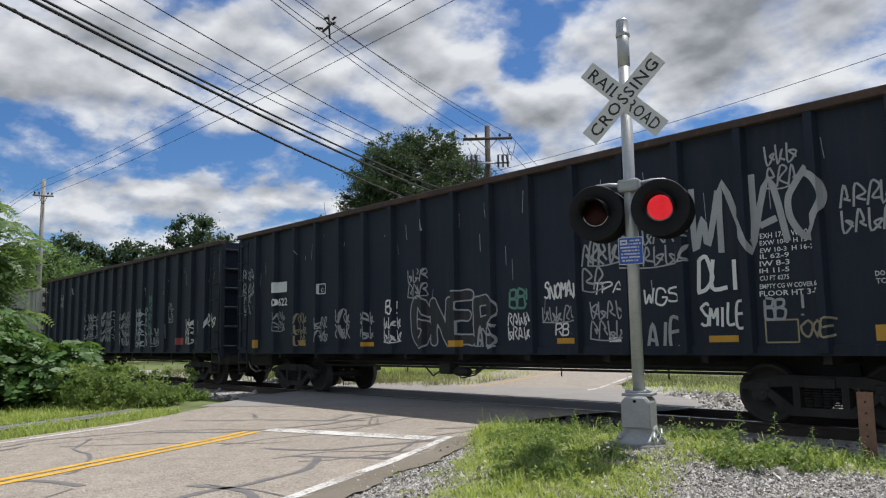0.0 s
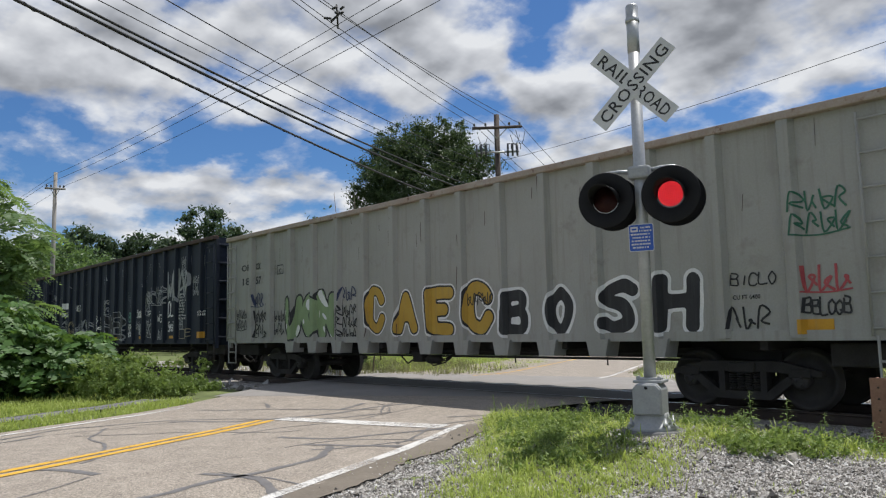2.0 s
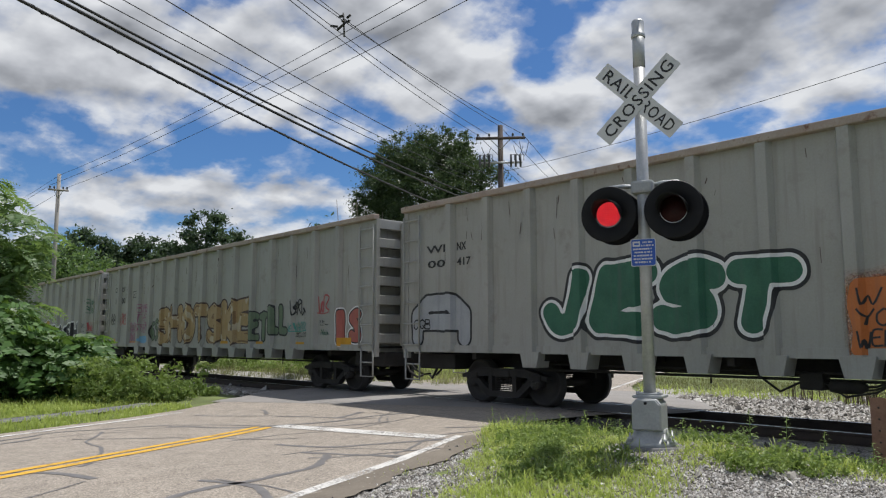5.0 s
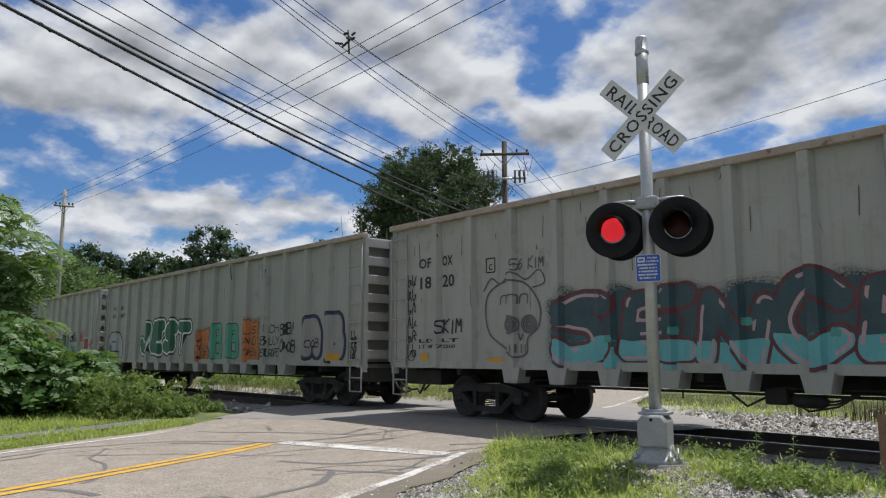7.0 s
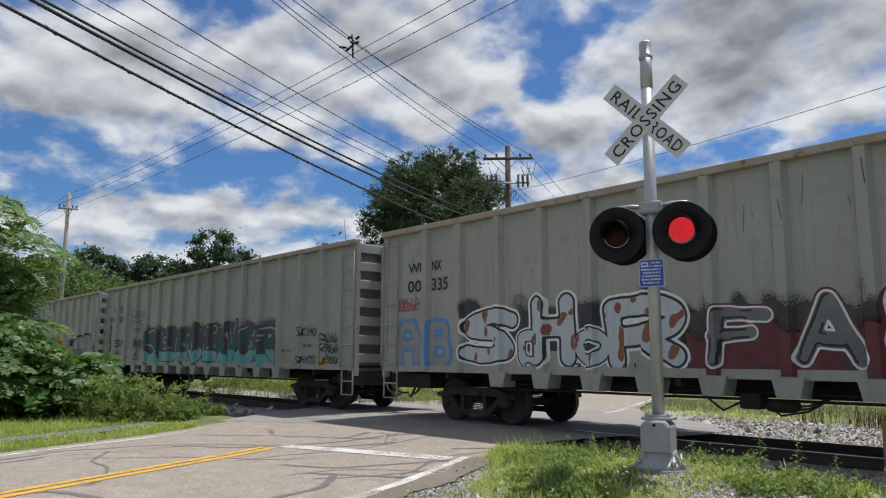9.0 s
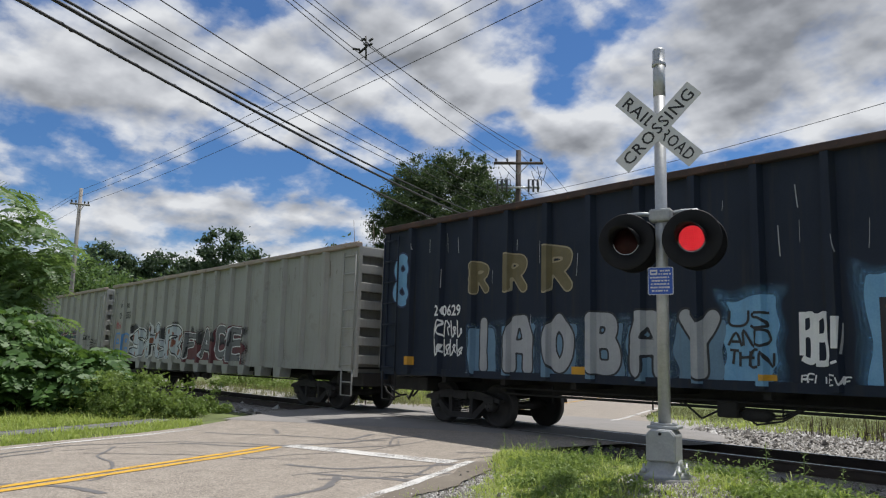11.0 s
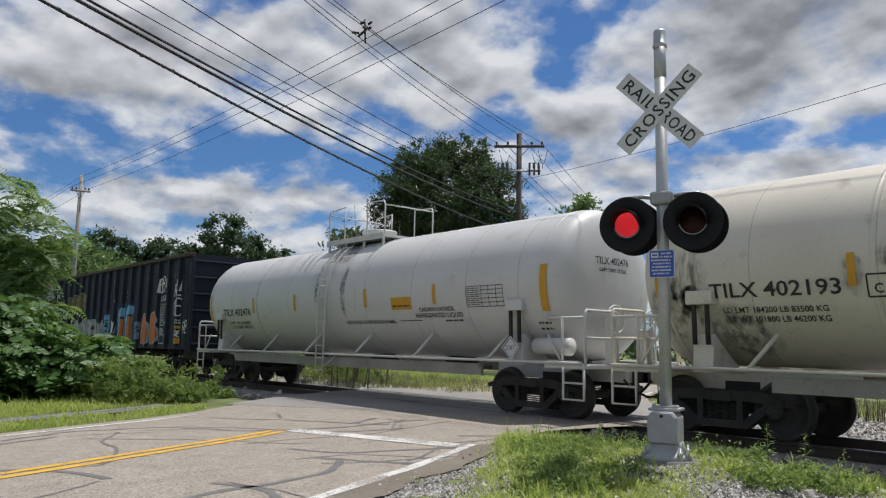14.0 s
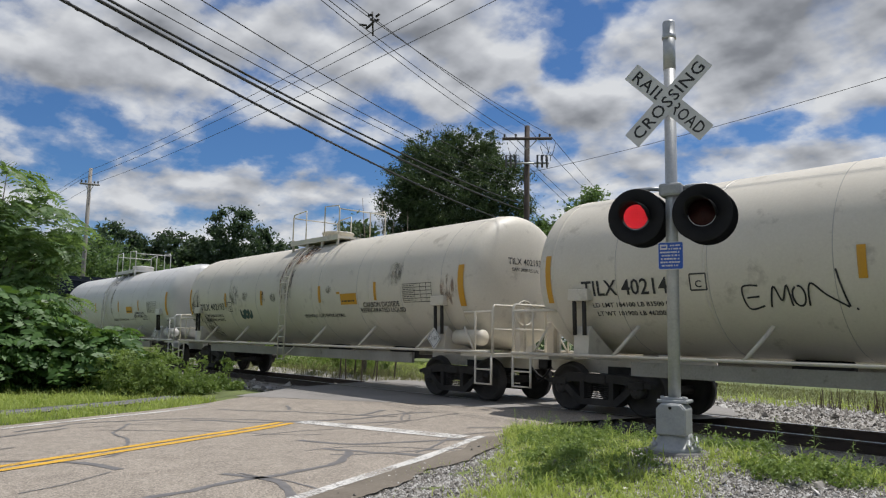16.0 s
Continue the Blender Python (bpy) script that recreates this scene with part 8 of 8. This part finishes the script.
def blades(name, poly, count, height, width, mat, seed, label, bare=0.0, lean=0.9, tuft=0.0, fray=0.04):
    """Single bent blades of grass scattered over a patch, thinning out in bare spots."""
    rng = np.random.default_rng(seed)
    xs, ys = [p[0] for p in poly], [p[1] for p in poly]
    n = count * 4
    px, py = rng.uniform(min(xs), max(xs), n), rng.uniform(min(ys), max(ys), n)
    if tuft:
        cx, cy = rng.uniform(min(xs), max(xs), n // 40), rng.uniform(min(ys), max(ys), n // 40)
        w = rng.integers(0, n // 40, n)
        mix = rng.random(n) < 0.7
        px = np.where(mix, cx[w] + rng.normal(0, tuft, n), px)
        py = np.where(mix, cy[w] + rng.normal(0, tuft, n), py)
    keep = inside(px + rng.normal(0, fray, n), py + rng.normal(0, fray, n), poly)
    px, py = px[keep], py[keep]
    keep = np.hypot(px - MAST.x, py - MAST.y + 0.1) > 0.42
    px, py = px[keep], py[keep]
    dens = np.array([noise.noise((x * 0.9, y * 0.9, seed)) for x, y in zip(px, py)])
    keep = dens > bare - 0.6 + rng.normal(0, 0.12, len(px))
    px, py, dens = px[keep][:count], py[keep][:count], dens[keep][:count]
    n = len(px)
    pz = np.array([ground_z(x, y) for x, y in zip(px, py)]) - 0.01
    h = height * rng.lognormal(0, 0.38, n) * (0.8 + 0.5 * np.clip(dens + 0.3, 0, 1))
    a = rng.uniform(0, 2 * np.pi, n)
    d = np.stack([np.cos(a), np.sin(a), np.zeros(n)], 1)
    s = np.stack([-np.sin(a), np.cos(a), np.zeros(n)], 1) * (width * rng.uniform(0.6, 1.3, n))[:, None]
    b = np.stack([px, py, pz], 1)
    bend = (lean * rng.uniform(0.1, 1.2, n) * h)[:, None]
    up = np.array([0, 0, 1.0])
    mid = b + up * (h * 0.6)[:, None] + d * bend * 0.35
    tip = b + up * (h * (1 - 0.15 * rng.random(n)))[:, None] + d * bend
    verts = np.stack([b - s, b + s, mid + s * 0.75, mid - s * 0.75, tip], 1).reshape(-1, 3)
    q = (np.arange(n) * 5)[:, None]
    faces = (q + np.array([0, 1, 2, 3])).tolist() + (q + np.array([3, 2, 4])).tolist()
    me = bpy.data.meshes.new(name)
    me.from_pydata(verts.tolist(), [], faces)
    me.materials.append(MAT[mat])
    tagged(new(name, me), label, "grass", kind="stuff")


def stones(name, poly, count, size, seed, label, mat="stone_mix", z=None, sink=0.2):
    rng = np.random.default_rng(seed)
    xs, ys = [p[0] for p in poly], [p[1] for p in poly]
    px, py = rng.uniform(min(xs), max(xs), count * 3), rng.uniform(min(ys), max(ys), count * 3)
    keep = inside(px, py, poly)
    px, py = px[keep][:count], py[keep][:count]
    n = len(px)
    pz = np.array([ground_z(x, y) if z is None else z(x, y) for x, y in zip(px, py)])
    s = size * rng.lognormal(0, 0.4, n)
    base = np.array([[1, 0, 0], [0, 1, 0], [-1, 0, 0], [0, -1, 0], [0.3, 0.2, 0.8], [-0.3, 0.1, -0.5]])
    v = base[None] * s[:, None, None] * rng.uniform(0.55, 1.15, (n, 6, 3))
    a = rng.uniform(0, 2 * np.pi, n)
    c, sn = np.cos(a), np.sin(a)
    tilt = rng.normal(0, 0.35, (n, 2))
    x = v[:, :, 0] * c[:, None] - v[:, :, 1] * sn[:, None]
    y = v[:, :, 0] * sn[:, None] + v[:, :, 1] * c[:, None]
    zz = v[:, :, 2] + x * tilt[:, :1] + y * tilt[:, 1:]
    verts = np.stack([x + px[:, None], y + py[:, None], zz + (pz + s * sink)[:, None]], 2).reshape(-1, 3)
    f = np.array([[0, 1, 4], [1, 2, 4], [2, 3, 4], [3, 0, 4], [1, 0, 5], [2, 1, 5], [3, 2, 5], [0, 3, 5]])
    faces = (np.arange(n)[:, None, None] * 6 + f[None]).reshape(-1, 3)
    me = bpy.data.meshes.new(name)
    me.from_pydata(verts.tolist(), [], faces.tolist())
    me.materials.append(MAT[mat])
    tagged(new(name, me), label, "gravel", kind="stuff")


def sheet(name, poly, lift, mat, label, step=0.25):
    """A loose-edged sheet that follows the ground."""
    xs, ys = [p[0] for p in poly], [p[1] for p in poly]
    gx, gy = np.arange(min(xs), max(xs) + step, step), np.arange(min(ys), max(ys) + step, step)
    ids, verts, faces = {}, [], []
    cx, cy = np.meshgrid(gx[:-1] + step / 2, gy[:-1] + step / 2, indexing="ij")
    ok = inside(cx.ravel(), cy.ravel(), poly).reshape(cx.shape)
    for i in range(len(gx) - 1):
        for j in range(len(gy) - 1):
            if ok[i, j]:
                q = []
                for a, b in ((i, j), (i + 1, j), (i + 1, j + 1), (i, j + 1)):
                    if (a, b) not in ids:
                        ids[a, b] = len(verts)
                        x, y = gx[a] + 0.1 * noise.noise((a * 0.7, b * 0.7, 1)), gy[b] + 0.1 * noise.noise((a * 0.7, b * 0.7, 7))
                        verts.append((x, y, ground_z(x, y) + lift))
                    q.append(ids[a, b])
                faces.append(q)
    tagged(new(name, mesh_of(name, verts, faces, mat, True)), label, "ground", kind="structure")


GRASS_PATCH = [(-9.4, 9.5), (-8.4, 8.4), (-7.05, 6.95), (-6.0, 5.6), (-5.0, 4.3), (-4.2, 4.8), (-3.9, 6.0), (-4.3, 7.0), (-3.7, 8.0), (-3.0, 8.2), (1.5, 8.6), (1.5, 9.7), (-9.3, 9.9)]
GRAVEL = [(-8.9, 8.4), (-7.2, 5.2), (-5.9, 2.6), (-4.0, 0.5), (2.5, 2.0), (2.5, 9.2), (-2.0, 8.9), (-8.5, 8.9)]
FAR_BALLAST = [(-9.2, 13.9), (3, 13.9), (3, 20.8), (-14.2, 20.8), (-10.7, 16.0)]


def weed(x, y, h, seed, mat="weed"):
    """An upright stalk with narrow leaves in whorls."""
    rng = random.Random(seed)
    z = ground_z(x, y)
    ob = thing("weed", pose(x, y, z - 0.01), "tall green weed with narrow leaves in the verge", "weed", "weeds of the verge")
    lean = Vector((rng.uniform(-0.15, 0.15), rng.uniform(-0.15, 0.15), 1))
    bm = bmesh.new()
    tube(bm, [(0, 0, 0), lean * h * 0.5, lean * h], 0.006, 5, r_end=0.003)
    part("stalk", bm, mat, ob)
    verts, faces = [], []
    n = int(14 + h * 30)
    for k in range(n):
        f = 0.15 + 0.85 * k / n
        c = lean * h * f
        a = k * 2.4 + rng.uniform(-0.3, 0.3)
        L = 0.13 * (1.15 - f * 0.75) * rng.uniform(0.8, 1.2)
        d = Vector((math.cos(a), math.sin(a), 0.35))
        s = Vector((-math.sin(a), math.cos(a), 0)) * L * 0.14
        i = len(verts)
        verts += [c, c + d * L * 0.5 + s, c + d * L - Vector((0, 0, L * 0.3)), c + d * L * 0.5 - s]
        faces.append((i, i + 1, i + 2, i + 3))
    part_mesh("leaves", mesh_of("leaves", verts, faces, mat), ob)


WEED_CLUMPS = ((-18.9, 5.9, 1.05, 0.5), (-18.7, 6.6, 0.85, 0.5), (-18.6, 7.4, 0.55, 0.5), (-19.6, 8.4, 0.5, 0.6))


def build_verge():
    sheet("gravel_shoulder", GRAVEL, 0.012, "gravel_bed", "grey gravel shoulder beside the road")
    sheet("far_gravel", FAR_BALLAST, 0.02, "gravel_bed", "pale crushed stone beyond the track")
    def on_sheet(x, y):
        return ground_z(x, y) + 0.011
    near = [(-8.9, 8.4), (-7.2, 5.2), (-6.3, 3.6), (-4.4, 3.6), (-1.4, 5.6), (0.6, 7.2), (0.6, 8.9), (-8.5, 8.9)]
    stones("shoulder_gravel", near, 125000, 0.0108, 51, "loose fine grey gravel beside the road", z=on_sheet)
    stones("shoulder_gravel", near, 2200, 0.021, 55, "scattered larger stones on the gravel shoulder", z=on_sheet)
    stones("ballast", [(-9.0, 9.75), (3, 9.75), (3, 11.6), (-9.0, 11.6)], 5000, 0.035, 52, "dark crushed stone along the near rail", mat="stone_dark", z=lambda x, y: max(ground_z(x, y), -0.23 if abs(y - TRACK_Y) < 2.6 else -9))
    stones("ballast", [(-8.8, 13.4), (3, 13.4), (3, 20.8), (-12.2, 20.8)], 22000, 0.028, 53, "pale crushed stone beyond the far rail", z=lambda x, y: max(ground_z(x, y) + 0.02, -0.2 if abs(y - TRACK_Y) < 2.4 else -9))
    stones("ballast", [(-60, 9.9), (-18.5, 9.9), (-18.5, 15), (-60, 15)], 6000, 0.05, 54, "crushed stone along the track", z=lambda x, y: max(ground_z(x, y), -0.22 if abs(y - TRACK_Y) < 2.6 else -9))
    blades("verge_grass", GRASS_PATCH, 82000, 0.056, 0.0058, "grass", 61, "bright green grass round the signal", bare=0.22, tuft=0.05, fray=0.13)
    blades("verge_grass", GRASS_PATCH, 5000, 0.105, 0.0075, "grass", 68, "taller tufts of coarse grass round the signal", bare=0.5, tuft=0.035, fray=0.2)
    blades("verge_grass", [(-9.4, 9.6), (-8.7, 8.6), (-7.8, 7.6), (-6.6, 7.6), (-6.4, 9.7)], 7000, 0.11, 0.0055, "grass", 62, "taller green grass at the edge of the tarmac", bare=0.1, tuft=0.08)
    blades("verge_grass", GRAVEL, 3000, 0.05, 0.0045, "grass", 63, "sparse grass in the gravel", bare=0.72, tuft=0.05)
    blades("verge_grass", GRASS_PATCH, 6000, 0.05, 0.0045, "grass_dry", 70, "dry straw among the grass", bare=0.3, tuft=0.08, fray=0.3)
    # path side
    def rp(s, w):
        return road_xy(s, w)
    blades("lawn", [rp(-4, -12.66), rp(14.2, -12.66), rp(13.6, -11.45), rp(-4, -11.4)], 20000, 0.10, 0.008, "grass", 64, "mown grass strip between footpath and road", bare=0.1)
    blades("lawn", [rp(-4, -16.5), rp(15.5, -17.0), rp(15.5, -13.30), rp(-4, -13.33)], 37000, 0.12, 0.009, "grass", 65, "grass between footpath and shrubs", bare=0.05)
    # far side of the track
    sheet("far_gravel", [(-45, 14.0), (-16.3, 14.0), (-17.6, 17.2), (-45, 18.0)], 0.02, "gravel_bed", "grey crushed stone beyond the track", 0.5)
    blades("far_grass", [(-34, 16.6), (-17.6, 16.8), (-22, 26), (-40, 30)], 13000, 0.16, 0.010, "grass", 66, "sunny grass beyond the track", bare=0.25, tuft=0.1)
    blades("far_grass", [(-40, 14.8), (-17.0, 14.8), (-20, 22), (-42, 24)], 14000, 0.24, 0.009, "grass_dry", 69, "dry yellowing grass beyond the track", bare=0.35, tuft=0.12)
    blades("far_grass", [(-14.3, 20.4), (4, 20.4), (4, 27), (-17.4, 27)], 18000, 0.10, 0.010, "grass_dry", 67, "sunny grass beyond the track", bare=0.1)
    cover = [((rng0.uniform(-8, -0.5), rng0.uniform(7.2, 9.4), 0.0), (0.5, 0.4, 0.10)) for rng0 in [random.Random(300 + k) for k in range(40)]] + [((rng0.uniform(-7.2, -4.6), rng0.uniform(5.6, 8.4), 0.02), (0.45, 0.4, 0.10)) for rng0 in [random.Random(400 + k) for k in range(26)]]
    ok = inside(np.array([c[0] - 0.35 for c, r in cover]), np.array([c[1] for c, r in cover]), GRASS_PATCH)
    cover = [((c[0], c[1], ground_z(c[0], c[1]) + 0.05), r) for (c, r), k in zip(cover, ok) if k and math.hypot(c[0] - MAST.x, c[1] - MAST.y) > 0.75]
    me, _ = leaf_cloud("ground_cover", cover, 42000, 0.026, "weed", 83, clumps=900, clump_r=0.42, shell=0.1)
    tagged(new("ground_cover", me), "low broad-leaved weeds among the grass", "weeds", kind="stuff")
    rng = random.Random(71)
    for k in range(56):
        x = rng.uniform(-8.2, 0.5)
        y = rng.uniform(8.2, 9.7)
        weed(x, y, rng.uniform(0.18, 0.5), 100 + k)
    for k in range(16):
        weed(rng.uniform(-7.0, -4.0), rng.uniform(6.0, 8.6), rng.uniform(0.12, 0.3), 200 + k)
    # ragged growth where the shrubs end by the track
    w = [((0, 0, 0.45), (0.9, 1.1, 0.55)), ((-0.3, 1.6, 0.35), (0.7, 1.0, 0.45)), ((0.6, -1.2, 0.6), (0.8, 0.9, 0.6))]
    me, _ = leaf_cloud("leaves", w, 4200, 0.06, "weed", 81, clumps=60, clump_r=0.35)
    ob = thing("weed_thicket", pose(-20.6, 7.2, -0.12), "low ragged green weeds where the shrubs end", "weeds")
    part_mesh("leaves", me, ob)
    for k, (x, y, h, r) in enumerate(WEED_CLUMPS):
        me, _ = leaf_cloud("leaves", [((0, 0, h * 0.45), (r, r, h * 0.5)), ((0.3 * r, 0.4 * r, h * 0.3), (r, r, h * 0.35))], 3600, 0.045, "weed", 90 + k, clumps=90, clump_r=0.28, shell=0.3)
        ob = thing("weed_thicket", pose(x, y, -0.14), "light green weeds at the foot of the shrubs", "weeds", "weeds by the shrubs")
        part_mesh("leaves", me, ob)
    me, _ = leaf_cloud("leaves", [((0, 0, 0.6), (1.6, 1.0, 0.65)), ((-3.0, 0.6, 0.5), (2.2, 1.0, 0.6)), ((-6.5, 0.3, 0.6), (2.4, 1.0, 0.7)), ((-10.5, 0.3, 0.6), (2.4, 1.0, 0.7))], 12000, 0.07, "weed", 84, clumps=150, clump_r=0.3)
    ob = thing("weed_thicket", pose(-25.2, 17.2, -0.2), "ragged green weeds beyond the track", "weeds")
    part_mesh("leaves", me, ob)
    blades("dead_stalks", [(-8.6, 18.6), (-5.0, 18.6), (-5.0, 19.8), (-8.6, 19.8)], 300, 0.42, 0.010, "stalk", 72, "dark dead weed stalks on the far gravel", bare=0.1, lean=0.3, tuft=0.15)
    blades("dead_stalks", [(-3.6, 17.4), (-0.5, 17.4), (-0.5, 19.4), (-3.6, 19.4)], 80, 0.35, 0.010, "stalk", 73, "dark dead weed stalks on the far gravel", bare=0.1, lean=0.3, tuft=0.15)
    blades("far_grass", [(-12.6, 18.4), (0, 18.6), (0, 20.6), (-13.8, 20.6)], 2200, 0.18, 0.010, "grass", 74, "tufts of green weeds on the far gravel", bare=0.45, tuft=0.1)

build_verge()


# ---- movement ----
def motions():
    keys = [i * 0.5 for i in range(33)]
    for car, x in KEYED_CARS:
        walk(car, [(t, pose(x + travel(t) - travel(0), TRACK_Y, 0)) for t in keys])
    spin = [i / 30 for i in range(481)]
    for wheel, dx in KEYED_WHEELS:
        walk(wheel, [(t, pose(dx, 0, 0.457) @ Matrix.Rotation((travel(t) - travel(0)) / 0.457, 4, "Y")) for t in spin])
    # the two lamps flash in turn: a board shows its lit face, then turns its dark one out
    half, first = 0.5556, 0.0964
    for board, x, y, z, sx in LED_BOARDS:
        lit = sx > 0

        def turned(a):
            return pose(x, y, z, 0, 0, a)
        rows = [(0, turned(0 if lit else 178))]
        for k in range(29):
            f0 = round((first + half * k) * 30)
            if f0 + 2 >= 480:
                break
            a, b = (0, 178) if lit else (178, 0)
            rows += [((f0 + i) / 30, turned(a + (b - a) * i / 2)) for i in range(3)]
            lit = not lit
        rows.append((16.0, turned(0 if lit else 178)))
        walk(board, rows)


motions()
